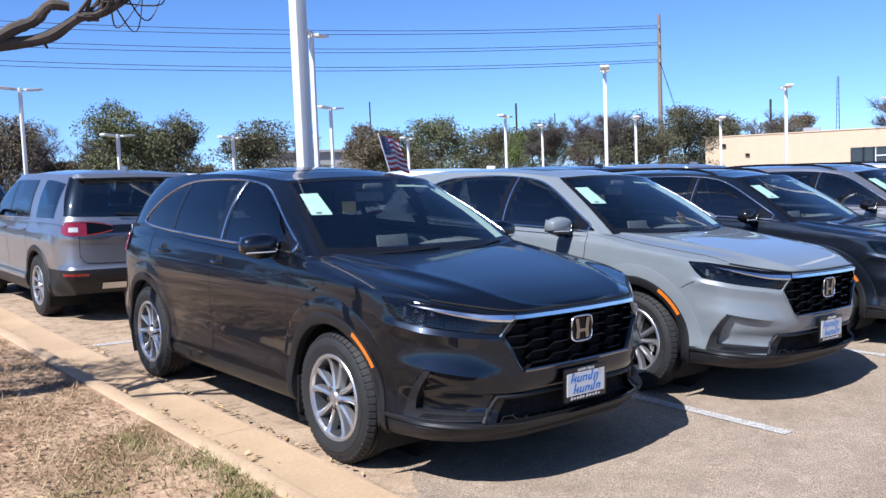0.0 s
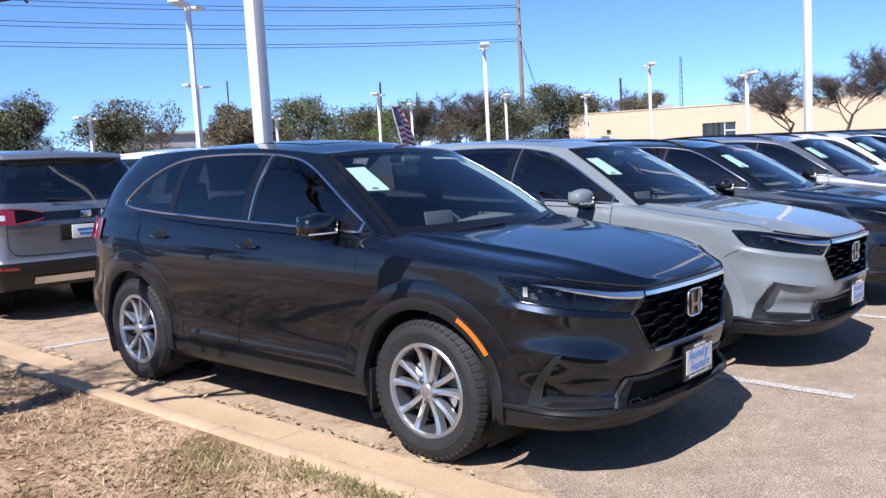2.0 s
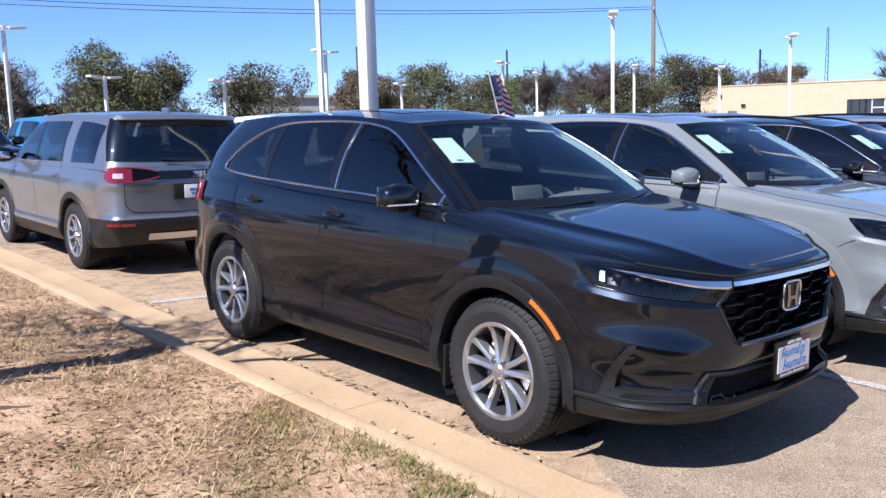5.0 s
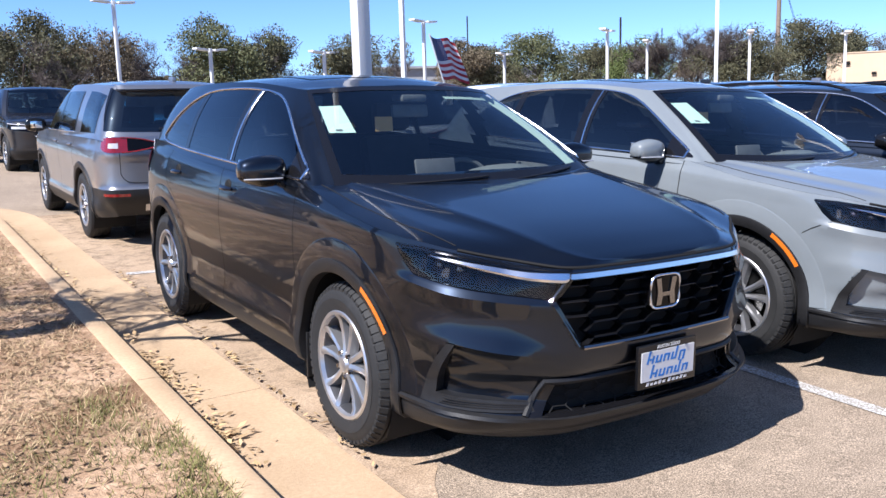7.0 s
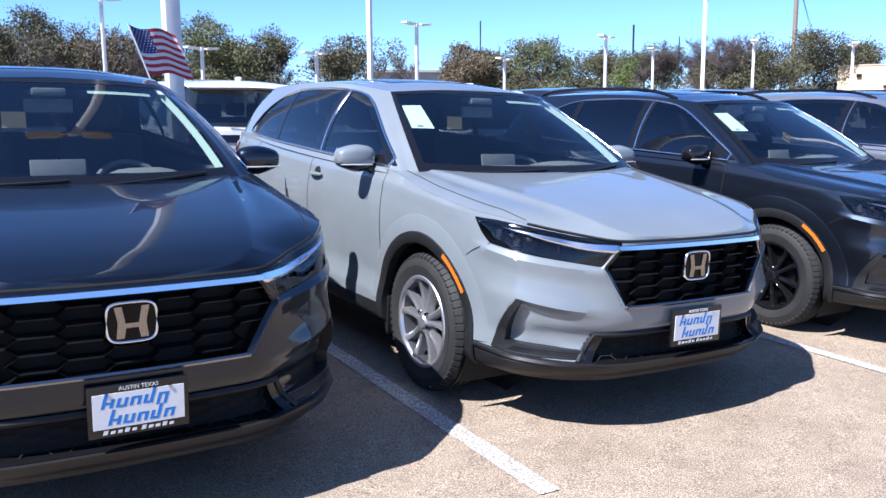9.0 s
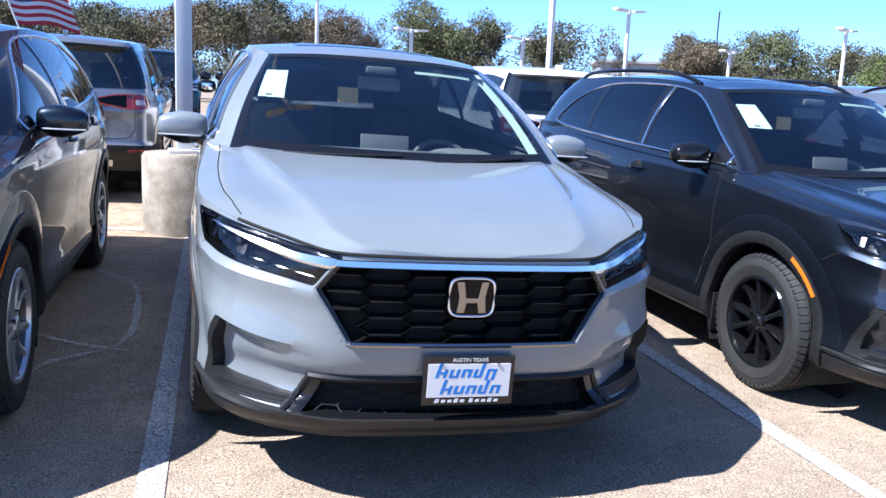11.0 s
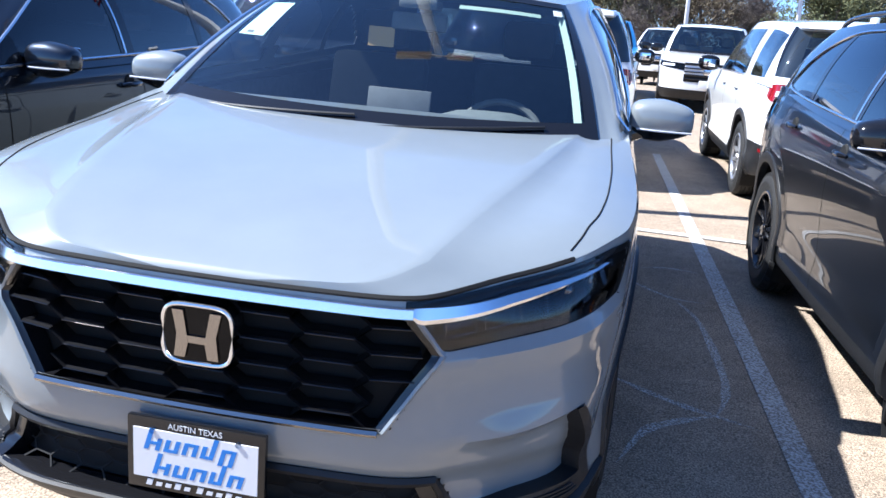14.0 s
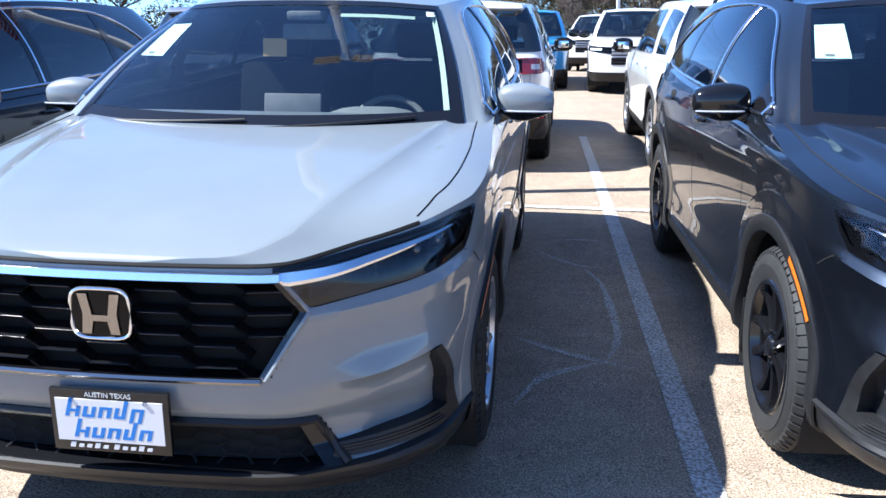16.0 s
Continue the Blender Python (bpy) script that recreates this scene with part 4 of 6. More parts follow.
    # wheel arches and liners
    for wy in (0.0, 2.70):
        a = np.linspace(radians(-14), radians(194), 50)
        def ring_pts(r, o):
            yy, zz = wy + r * np.cos(a), np.maximum(R + r * np.sin(a), 0.262)
            return sh.body(sh.sy(yy), zz, o)
        d = grid(np.array([ring_pts(r, o) for r, o in ((0.412, -0.03), (0.415, 0.012), (0.421, 0.016), (0.466, 0.018), (0.474, 0.016), (0.476, 0.008))]).transpose(1, 0, 2))
        flare = grid(np.array([ring_pts(r, o) for r, o in ((0.466, 0.008), (0.50, 0.007), (0.53, 0.004), (0.552, 0.0013), (0.562, 0.0004), (0.568, -0.002))])[:, 4:-4].transpose(1, 0, 2))
        for side in (0, 1):
            part("wheel_arch_trim", mirrored(d) if side else d, PLASTIC, car, "black wheel arch trim")
            part("arch_flare", mirrored(flare) if side else flare, paint_mat, car)
        L = np.array([[(x, wy + 0.435 * math.cos(b), R + 0.435 * math.sin(b)) for b in np.linspace(radians(-30), radians(210), 30)] for x in (0.5, 0.90)])
        L2 = np.array([[(0.5, wy + r * math.cos(b), R + r * math.sin(b)) for b in np.linspace(0, 2 * np.pi, 30)] for r in (0.0, 0.43)])
        pair("wheel_liner", join(grid(L), grid(L2)), DEEP_BLACK, car)
        if wy == 0:
            pair("mud_flap", box(0.70, 0.90, 0.385, 0.40, 0.20, 0.42, 0.004), PLASTIC, car, "black mud flap")
        for side in (-1, 1):
            wheel_parts(car, R, 0.236, 0.235, wheel_face, ALLOY_DARK, side * 0.80, wy, side)
    # mirrors and handles
    mm_mat = mirror_mat or paint_mat
    for side in (0, 1):
        mm = mirrored if side else (lambda d: d)
        th, ph = np.linspace(0, 2 * np.pi, 25), np.linspace(0, np.pi, 15)[:, None]
        sx = np.cos(ph) * 0.115 + 0 * th
        ca, sa = np.cos(th) * np.sin(ph) ** 0.42, np.sign(np.sin(th)) * abs(np.sin(th)) ** 0.6 * np.sin(ph) ** 0.38
        X, Y, Z = 0.990 + sx, 0.66 + 0.070 * ca, 1.172 + 0.076 * sa * (1 - 1.6 * np.clip(sx, 0, 1) * (sa > 0)) + 0.22 * np.clip(sx, 0, 1) * (sa < 0) * abs(sa)
        Y = np.minimum(Y, 0.715)
        d = grid(np.stack([X, Y, Z], -1))
        mir = part("door_mirror", mm(d), mm_mat, doors["front_door", side], "door mirror in a rounded housing")
        low = np.stack([X, Y, Z], -1) * 1.0
        low = (low - (0.990, 0.66, 1.172)) * (1.012, 1.02, 1.02) + (0.990, 0.66, 1.170)
        v, f = grid(low)
        cz = v[np.asarray(f)].mean(1)[:, 2]
        part("mirror_base", mm((v, np.asarray(f)[cz < 1.138])), GLOSS_BLACK, mir, "black lower mirror shell")
        sg = np.linspace(0.905, 1.098, 12)
        sig = np.stack([sg, 0.589 + 0.52 * np.clip(sg - 0.99, 0, 1) ** 1.6 + 0.3 * np.clip(0.95 - sg, 0, 1), 1.138 + 0 * sg], -1)
        part("turn_signal", mm(tube(sig, 0.0045, 6)), CLEAR_LENS, mir, "thin clear turn signal strip")
        part("mirror_glass", mm(box(0.90, 1.08, 0.714, 0.720, 1.13, 1.225, 0.002)), MIRROR, mir)
        part("mirror_arm", mm(moved(box(-0.06, 0.06, -0.045, 0.045, -0.025, 0.025, 0.02), pose(0.890, 0.655, 1.112, 0, -25, 0))), GLOSS_BLACK, mir)
        for (dn_, yh, zh_) in (("front_door", 1.375, 1.018), ("rear_door", 2.345, 1.038)):
            c = sh.body(sh.sy(yh), zh_, 0.0)
            # a flat dark disc takes the place of the hollow cup
            part("handle_disc", mm(moved(lathe([(0.0015, 0.0), (0.002, 0.045), (-0.01, 0.052)], 20), pose(*c))), DEEP_BLACK, doors[dn_, side])
            ys = np.linspace(-0.095, 0.095, 14)
            hp = np.array([(c[0] + 0.028 - 1.9 * abs(y) ** 2, yh + y, zh_ + 0.004) for y in ys])
            hd = tube(hp, 0.0135 - 0.006 * (abs(ys) / 0.095) ** 3, 8)
            part("door_handle", mm(hd), mm_mat if mirror_mat else paint_mat, doors[dn_, side], "body-coloured door handle")
        # tail lamp
        s = np.linspace(sh.sy(3.16), sh.sy(3.56), 14)
        part("tail_lamp", mm(strip_between(sh.body(s, np.full(14, 0.98), 0.012), sh.body(s, np.full(14, 1.13), 0.012), 5)), RED_LENS, car, "red tail lamp")
        if rails:
            ys = np.linspace(1.25, 3.0, 30)
            q = np.interp(ys, sh.t[:, 1], sh.Q)
            p = sh.house(q, np.full(30, 1.0)) + np.stack([0 * ys - 0.03, 0 * ys, 0.05 - 0.05 * abs((ys - 2.12) / 0.88) ** 6], -1)
            part("roof_rail", mm(tube(p, 0.014, 8)), GLOSS_BLACK, car, "black roof rail")
    yy, xx = np.meshgrid(np.linspace(1.36, 1.98, 12), np.linspace(-0.40, 0.40, 12), indexing="ij")
    te = sh.house(np.linspace(0, 11, 200), np.full(200, 1.0))
    ty, xr, zr = np.maximum.accumulate(te[:, 1]), te[:, 0], te[:, 2]
    part("sunroof", grid(np.stack([xx, yy, np.interp(yy, ty, zr) + 0.045 * (1 - abs(xx / np.interp(yy, ty, xr)) ** 2.2) + 0.003], -1), flip=True), GLOSS_BLACK, car, "dark glass sunroof panel")
    cabin_parts(car, sh)
    if plate:
        d = grid(sh.house(np.linspace(1.66, 2.32, 6)[None], np.linspace(0.50, 0.79, 6)[:, None], -0.004), flip=True)
        st = part("price_sheet", mirrored(d), PAPER, car, "pale mint window sticker")
        d = grid(sh.house(np.linspace(1.9, 2.08, 3)[None], np.linspace(0.515, 0.535, 3)[:, None], -0.002), flip=True)
        part("sheet_print", mirrored(d), INTERIOR, st, smooth=0)
        part("corner_sticker", grid(sh.house(np.linspace(2.0, 2.32, 5)[None], np.linspace(0.875, 0.925, 3)[:, None], -0.004), flip=True), WHITE_PLASTIC, car, "small white sticker")
    return car


def cabin_parts(car, sh):
    """Dashboard, wheel, seats and trim behind the glass."""
    part("cabin_floor", box(-0.82, 0.82, 0.2, 3.4, 0.42, 0.5), INTERIOR, car)
    pair("cabin_side", box(0.80, 0.84, 0.45, 3.2, 0.45, 1.12), INTERIOR, car)
    xs = np.linspace(-0.76, 0.76, 31)
    prof = [(0.16, 1.085), (0.40, 1.10), (0.62, 1.075), (0.74, 1.03), (0.78, 0.92), (0.76, 0.6)]
    D = np.array([[(x, y + 0.09 * (x / 0.76) ** 2, z + (0.062 * math.exp(-((x - 0.37) / 0.20) ** 4) * min(1, max(0, (y - 0.26) / 0.22)) if y < 0.77 else 0)) for x in xs] for y, z in cr(prof, 4)])
    part("dashboard", grid(D, flip=True), DASH, car, "charcoal dashboard with a raised dial hood")
    part("centre_screen", moved(box(-0.125, 0.125, -0.008, 0.008, -0.055, 0.055, 0.006), pose(0.0, 0.66, 1.135, -12)), INTERIOR_GREY, car)
    a = np.linspace(0, 2 * np.pi, 32, endpoint=False)
    ring = np.stack([0.185 * np.cos(a), 0 * a, 0.185 * np.sin(a)], -1)
    m = pose(0.37, 0.88, 0.985, -26)
    sw = part("steering_wheel", moved(tube(ring, 0.015, 8, closed=True), m), INTERIOR, car)
    part("wheel_boss", moved(box(-0.085, 0.085, -0.02, 0.02, -0.06, 0.05, 0.015), m), INTERIOR, sw)
    for x in (-0.37, 0.37):
        seat = part("front_seat", join(box(x - 0.26, x + 0.26, 1.05, 1.6, 0.5, 0.72, 0.06), moved(box(-0.25, 0.25, -0.07, 0.07, 0, 0.60, 0.06), pose(x, 1.62, 0.68, -14))), SEAT, car)
        part("headrest", moved(box(-0.13, 0.13, -0.05, 0.05, 0, 0.19, 0.045), pose(x, 1.79, 1.29, -8)), SEAT, seat)
    bench = part("rear_seat", join(box(-0.68, 0.68, 2.0, 2.5, 0.5, 0.75, 0.06), moved(box(-0.68, 0.68, -0.07, 0.07, 0, 0.55, 0.05), pose(0, 2.52, 0.7, -16))), SEAT, car)
    for x in (-0.42, 0.42):
        part("headrest", moved(box(-0.12, 0.12, -0.045, 0.045, 0, 0.15, 0.04), pose(x, 2.68, 1.22, -8)), SEAT, bench)
    part("rear_view_mirror", moved(box(-0.115, 0.115, -0.015, 0.015, -0.035, 0.035, 0.012), pose(0, 0.93, 1.44, -10)), INTERIOR, car)
    part("camera_cover", box(-0.08, 0.08, 0.87, 1.0, 1.49, 1.53, 0.015), INTERIOR, car)
    # small flat tan rectangle set behind the windscreen
    part("tan_rectangle", moved(box(-0.055, 0.055, -0.001, 0.001, -0.05, 0.03), pose(-0.16, 0.94, 1.38, -6)), FLAT_TAN, car, "small tan rectangle behind the windscreen")
    w = np.linspace(0.08, 0.94, 14)
    # pale trim on the sunlit +x pillar only; the other pillar has none
    part("pillar_inner_trim", strip_between(sh.house(np.full(14, 2.41), w, -0.008), sh.house(np.full(14, 2.365), w, -0.05), 4), HEADLINER, car, "light grey pillar trim")
    part("headliner", box(-0.54, 0.54, 1.25, 3.0, 1.555, 1.565), HEADLINER, car)
    # a pale strip stands in for the sunlit visor edge, +x side only
    part("visor_strip", grid(sh.house(np.linspace(0.55, 1.75, 8)[None], np.linspace(0.855, 0.885, 3)[:, None], -0.02), flip=True), HEADLINER, car, "pale strip for the sunlit visor edge")


def large_suv(paint_mat, label, wheel_face=ALLOY, rear=True, group="second row of parked cars"):
    """A boxy three-row sport utility, nose to -y, front axle at y = 0."""
    car = thing("large_suv", label, "car", group)
    plan = [(0, -0.93), (0.3, -0.92), (0.55, -0.89), (0.75, -0.81), (0.88, -0.68), (0.945, -0.5), (0.97, -0.3), (0.985, 0.2), (0.99, 1.0), (0.99, 2.2), (0.985, 2.9), (0.97, 3.35), (0.94, 3.68), (0.88, 3.84), (0.70, 3.90), (0.35, 3.94), (0, 3.95)]
    ztop = lin([(-1.0, 1.02), (-0.9, 1.03), (-0.6, 1.08), (0, 1.12), (0.4, 1.16), (1.4, 1.18), (3.0, 1.20), (3.9, 1.19)])
    zbot = lin([(-1, 0.27), (0.5, 0.27), (3.2, 0.28), (4, 0.36)])
    zclad = lin([(-1, 0.46), (-0.5, 0.48), (0.6, 0.42), (2.3, 0.42), (3.2, 0.62), (4, 0.64)])
    insf = curve([(0.0, 0.15), (0.27, 0.09), (0.4, 0.02), (0.5, 0.0), (0.7, 0.0), (0.9, 0.0), (1.02, 0.02), (1.1, 0.06)])
    inss = curve([(0.0, 0.12), (0.27, 0.07), (0.36, 0.02), (0.46, 0.01), (0.52, 0.025), (0.7, 0.015), (0.9, 0.0), (0.98, 0.004), (1.03, 0.012), (1.10, 0.035), (1.25, 0.07)])
    insr = curve([(0.0, 0.2), (0.34, 0.12), (0.5, 0.02), (0.62, 0.0), (0.68, 0.03), (0.9, 0.04), (1.0, 0.03), (1.1, 0.05), (1.25, 0.08)])
    base = [(0, 0.12, 1.15), (0.38, 0.15, 1.15), (0.70, 0.26, 1.16), (0.86, 0.40, 1.16), (0.925, 0.62, 1.17), (0.932, 1.6, 1.18), (0.93, 2.4, 1.19), (0.925, 3.0, 1.195), (0.91, 3.45, 1.195), (0.84, 3.74, 1.185), (0.42, 3.85, 1.175), (0, 3.87, 1.17)]
    top = [(0, 0.95, 1.74), (0.34, 0.97, 1.735), (0.58, 1.03, 1.72), (0.66, 1.11, 1.715), (0.71, 1.28, 1.725), (0.735, 1.8, 1.74), (0.735, 2.4, 1.74), (0.72, 2.9, 1.73), (0.70, 3.25, 1.72), (0.64, 3.46, 1.71), (0.32, 3.55, 1.715), (0, 3.57, 1.72)]
    sh = Shell(plan, ztop, zbot, zclad, insf, inss, insr, (-0.8, -0.35), (3.45, 3.8), base, top, 0.025)
    R = 0.38
    belt = curve([(0.5, 1.175), (1.5, 1.185), (2.4, 1.20), (3.5, 1.215)])
    crown = curve([(0.5, 1.185), (0.75, 1.36), (1.0, 1.53), (1.2, 1.62), (1.5, 1.655), (2.4, 1.66), (3.0, 1.65), (3.5, 1.60)])
    panes = {"front_window": (0.68, 1.42), "rear_window": (1.50, 2.36), "quarter_window": (2.72, 3.40)}
    holes = []
    for a, b in panes.values():
        y = np.linspace(a + 0.03, b - 0.03, 14)
        holes.append([(k, belt(k) + 0.03) for k in y] + [(k, crown(k) - 0.03) for k in y[::-1]])
    cabin = {"screen": 2.55, "back": 9.25, "back_w": 0.14, "holes": holes, "crown": 0.05}
    doors = build_shell(car, sh, paint_mat, {0.0: R, 2.82: R}, 0.44, (0.50, 1.49, 2.44), None, cabin)
    rows = hood_sheet(sh, 0.44, curve([(-0.94, 1.02), (-0.88, 1.06), (-0.7, 1.10), (-0.2, 1.15), (0.45, 1.18)]), ([-0.95, 0.3], [0.55, 0.68], 1.5))
    part("hood", grid(rows, flip=True), paint_mat, car)
    for k, (nm, (a, b)) in enumerate(panes.items()):
        y, t = np.linspace(a, b, 18), np.linspace(0, 1, 10)[:, None]
        Z = belt(y) * (1 - t) + crown(y) * t
        G = grid(sh.glass_at(np.broadcast_to(y, Z.shape), Z, 0.004), flip=True)
        for side in (0, 1):
            part(nm, mirrored(G) if side else G, SIDE_GLASS, doors.get((("front_door", "rear_door", "")[k], side), car), "dark tinted glass")
    for a, b in ((1.41, 1.51), (2.35, 2.42), (0.5, 0.70)):
        y, t = np.linspace(a, b, 5), np.linspace(0, 1, 10)[:, None]
        Z = belt(y) * (1 - t) + crown(y) * t
        pair("pillar_trim", grid(sh.glass_at(np.broadcast_to(y, Z.shape), Z, 0.006), flip=True), GLOSS_BLACK, car)
    y = np.linspace(0.5, 2.42, 40)
    pair("belt_trim", tube(sh.glass_at(y, belt(y) - 0.006, 0.008), 0.008, 6), CHROME, car)
    q, w = np.linspace(0, 2.6, 20), np.linspace(0.0, 0.975, 14)[:, None]
    part("windscreen", both(grid(sh.house(q[None], w, 0.004), flip=True)), WINDSCREEN, car, "windscreen glass")
    part("screen_border", both(join(grid(sh.house(q[None], np.linspace(0, 0.1, 3)[:, None], 0.0065), flip=True), grid(sh.house(np.linspace(2.42, 2.72, 4)[None], np.linspace(0, 0.985, 12)[:, None], 0.0065), flip=True))), GLOSS_BLACK, car)
    part("tailgate_glass", both(grid(sh.house(np.linspace(8.72, 11, 18)[None], np.linspace(0.10, 0.93, 10)[:, None], 0.005), flip=True)), SIDE_GLASS, car, "dark rear glass")
    w = np.linspace(0.15, 0.95, 12)
    pair("rear_wing_trim", strip_between(sh.house(8.74 - 0.32 * (w - 0.15), w, 0.007), sh.house(np.full(12, 8.75), w, 0.007), 3), GLOSS_BLACK, car, "black trim beside the rear glass")
    sp = sh.house(np.linspace(8.6, 11, 24), np.full(24, 1.0))
    part("spoiler", both(grid(np.array([sp + (0, -0.10, 0.022), sp + (0, 0.06, 0.012), sp + (0, 0.12, -0.03), sp + (0, 0.06, -0.055), sp + (0, -0.02, -0.05)]).transpose(1, 0, 2))), paint_mat, car, "roof spoiler")
    part("roof_fin", box(-0.02, 0.02, 3.1, 3.28, 1.755, 1.82, 0.015), paint_mat, car)
    part("wiper", tube([(-0.05, 3.90, 1.24), (0.35, 3.86, 1.27)], 0.01, 6), PLASTIC, car)
    for side in (0, 1):
        mm = mirrored if side else (lambda d: d)
        s = np.linspace(sh.sy(3.68), sh.sx(0) + sh.S[-1] - 0.42, 22)
        t = np.linspace(0, 1, 22)
        lo, hi = 1.02 + 0.06 * t ** 3 + 0.05 * (1 - t) ** 8, 1.185 - 0.055 * t ** 4 - 0.02 * (1 - t) ** 6
        lamp = part("tail_lamp", mm(strip_between(sh.body(s[:13], lo[:13], 0.015), sh.body(s[:13], hi[:13], 0.015), 6)), RED_LENS, car, "red tail lamp with a clear reversing lens")
        part("smoked_lens", mm(strip_between(sh.body(s[12:], lo[12:], 0.015), sh.body(s[12:], hi[12:], 0.015), 6)), SMOKED, lamp)
        part("lamp_rim", mm(join(tube(sh.body(s[10:], lo[10:], 0.018), 0.007, 5), tube(sh.body(s[10:], hi[10:], 0.018), 0.006, 5))), RED_LENS, lamp)
        part("reversing_lens", mm(strip_between(sh.body(s[5:10], lo[5:10] + 0.045, 0.018), sh.body(s[5:10], hi[5:10] - 0.06, 0.018), 3)), CLEAR_LENS, lamp)
        s = np.linspace(sh.sy(3.75), sh.sy(3.75) + 0.30, 8)
        part("rear_reflector", mm(strip_between(sh.body(s, np.full(8, 0.565), 0.008), sh.body(s, np.full(8, 0.595), 0.008), 3)), RED_LENS, car)
        th, ph = np.linspace(0, 2 * np.pi, 17), np.linspace(0, np.pi, 11)[:, None]
        X, Y, Z = 1.10 + np.cos(ph) * 0.13 + 0 * th, 0.66 + 0.06 * np.cos(th) * np.sin(ph) ** 0.6, 1.23 + 0.095 * np.sin(th) * np.sin(ph) ** 0.6
        mir = part("door_mirror", mm(grid(np.stack([X, np.minimum(Y, 0.70), Z], -1))), GLOSS_BLACK, doors["front_door", side], "black door mirror")
        part("mirror_glass", mm(box(1.03, 1.17, 0.698, 0.704, 1.185, 1.275, 0.002)), MIRROR, mir)
        for dn_, yh in (("front_door", 1.35), ("rear_door", 2.28)):
            c = sh.body(sh.sy(yh), 1.05)
            ys = np.linspace(-0.1, 0.1, 10)
            part("door_handle", mm(tube(np.array([(c[0] + 0.028 - 1.8 * y * y, yh + y, 1.052) for y in ys]), 0.013, 6)), paint_mat, doors[dn_, side])
        s = np.linspace(sh.sx(0.46), sh.sy(-0.50), 18)
        t = np.linspace(0, 1, 18)
        hl = part("headlight", mm(strip_between(sh.body(s, 0.84 + 0.07 * t, 0.008), sh.body(s, 1.0 + 0.035 * t, 0.008), 5)), SMOKED, car, "headlight")
        part("lamp_strip", mm(tube(sh.body(s, 0.985 + 0.035 * t, 0.012), 0.012, 6)), CLEAR_LENS, hl)
        part("lamp_reflector", mm(strip_between(sh.body(s[5:14], np.full(9, 0.88) + 0.03, 0.012), sh.body(s[5:14], np.full(9, 0.96), 0.012), 3)), CLEAR_LENS, hl)
    xs = np.linspace(0, sh.sx(0.46), 14)
    part("grille", both(strip_between(sh.body(xs, np.full(14, 0.62), 0.006), sh.body(xs, np.full(14, 1.0), 0.006), 4)), DEEP_BLACK, car, "black grille")
    for z in (0.68, 0.75, 0.82, 0.89, 0.96):
        part("grille_slat", both(tube(sh.body(xs, np.full(14, z), 0.012), 0.014, 6)), GLOSS_BLACK, car)
    part("badge", box(-0.08, 0.08, -0.965, -0.93, 0.77, 0.90, 0.02), CHROME, car)
    part("front_plate", box(-0.155, 0.155, -0.985, -0.955, 0.50, 0.66, 0.004), WHITE_PLASTIC, car)
    # tailgate garnish, plate well, skid
    s = np.linspace(sh.S[-1] - 0.52, sh.S[-1], 14)
    part("tailgate_garnish", both(strip_between(sh.body(s, np.full(14, 1.05), 0.014), sh.body(s, np.full(14, 1.14), 0.014), 4)), GLOSS_BLACK, car, "gloss black tailgate garnish")
    part("tailgate_badge", box(-0.06, 0.06, 3.93, 3.955, 1.06, 1.13, 0.01), CHROME, car)
    s3 = np.linspace(sh.S[-1] - 0.55, sh.S[-1], 12)
    part("skid_plate", both(strip_between(sh.body(s3, np.full(12, 0.40), 0.02), sh.body(s3, 0.475 - 0 * s3, 0.016), 4)), ALLOY, car, "silver rear skid plate")
    part("plate_well", box(-0.27, 0.27, 3.90, 3.935, 0.83, 1.0, 0.01), DEEP_BLACK, car, "dark plate recess in the tailgate")
    rp = part("rear_plate", box(-0.155, 0.155, 3.934, 3.946, 0.84, 0.985, 0.003), WHITE_PLASTIC, car, "white dealer plate with blue print")
    for x, z, w in ((0.0, 0.93, 0.20), (0.0, 0.885, 0.16)):
        part("plate_bar", box(x - w / 2, x + w / 2, 3.945, 3.948, z - 0.013, z + 0.013), PLATE_BLUE, rp, smooth=0)
    low_cut = np.array([sh.body(sh.S[-1] - w, z, 0.002) for w, z in [(0.78, 0.80), (0.74, 0.74), (0.66, 0.71), (0.3, 0.70), (0.0, 0.70)]])
    part("tailgate_seam", both(tube(cr(low_cut, 6), 0.004, 5)), DEEP_BLACK, car, smooth=0)
    g = np.linspace(0.80, 1.18, 16)
    pair("tailgate_gap", ribbon(sh.body(sh.S[-1] - 0.78, g, 0.002), (0.003, 0, 0)), DEEP_BLACK, car, smooth=0)
    for wy in (0.0, 2.82):
        a = np.linspace(radians(-14), radians(194), 40)
        def ring_pts(r, o):
            return sh.body(sh.sy(wy + r * np.cos(a)), np.maximum(R + r * np.sin(a), 0.28), o)
        d = grid(np.array([ring_pts(0.425, -0.03), ring_pts(0.43, 0.012), ring_pts(0.485, 0.016), ring_pts(0.50, 0.001)]).transpose(1, 0, 2))
        for side in (0, 1):
            part("wheel_arch_trim", mirrored(d) if side else d, PLASTIC, car)
        L = np.array([[(x, wy + 0.45 * math.cos(b), R + 0.45 * math.sin(b)) for b in np.linspace(radians(-30), radians(210), 24)] for x in (0.5, 0.95)])
        L2 = np.array([[(0.5, wy + r * math.cos(b), R + r * math.sin(b)) for b in np.linspace(0, 2 * np.pi, 24)] for r in (0.0, 0.455)])
        pair("wheel_liner", join(grid(L), grid(L2)), DEEP_BLACK, car)
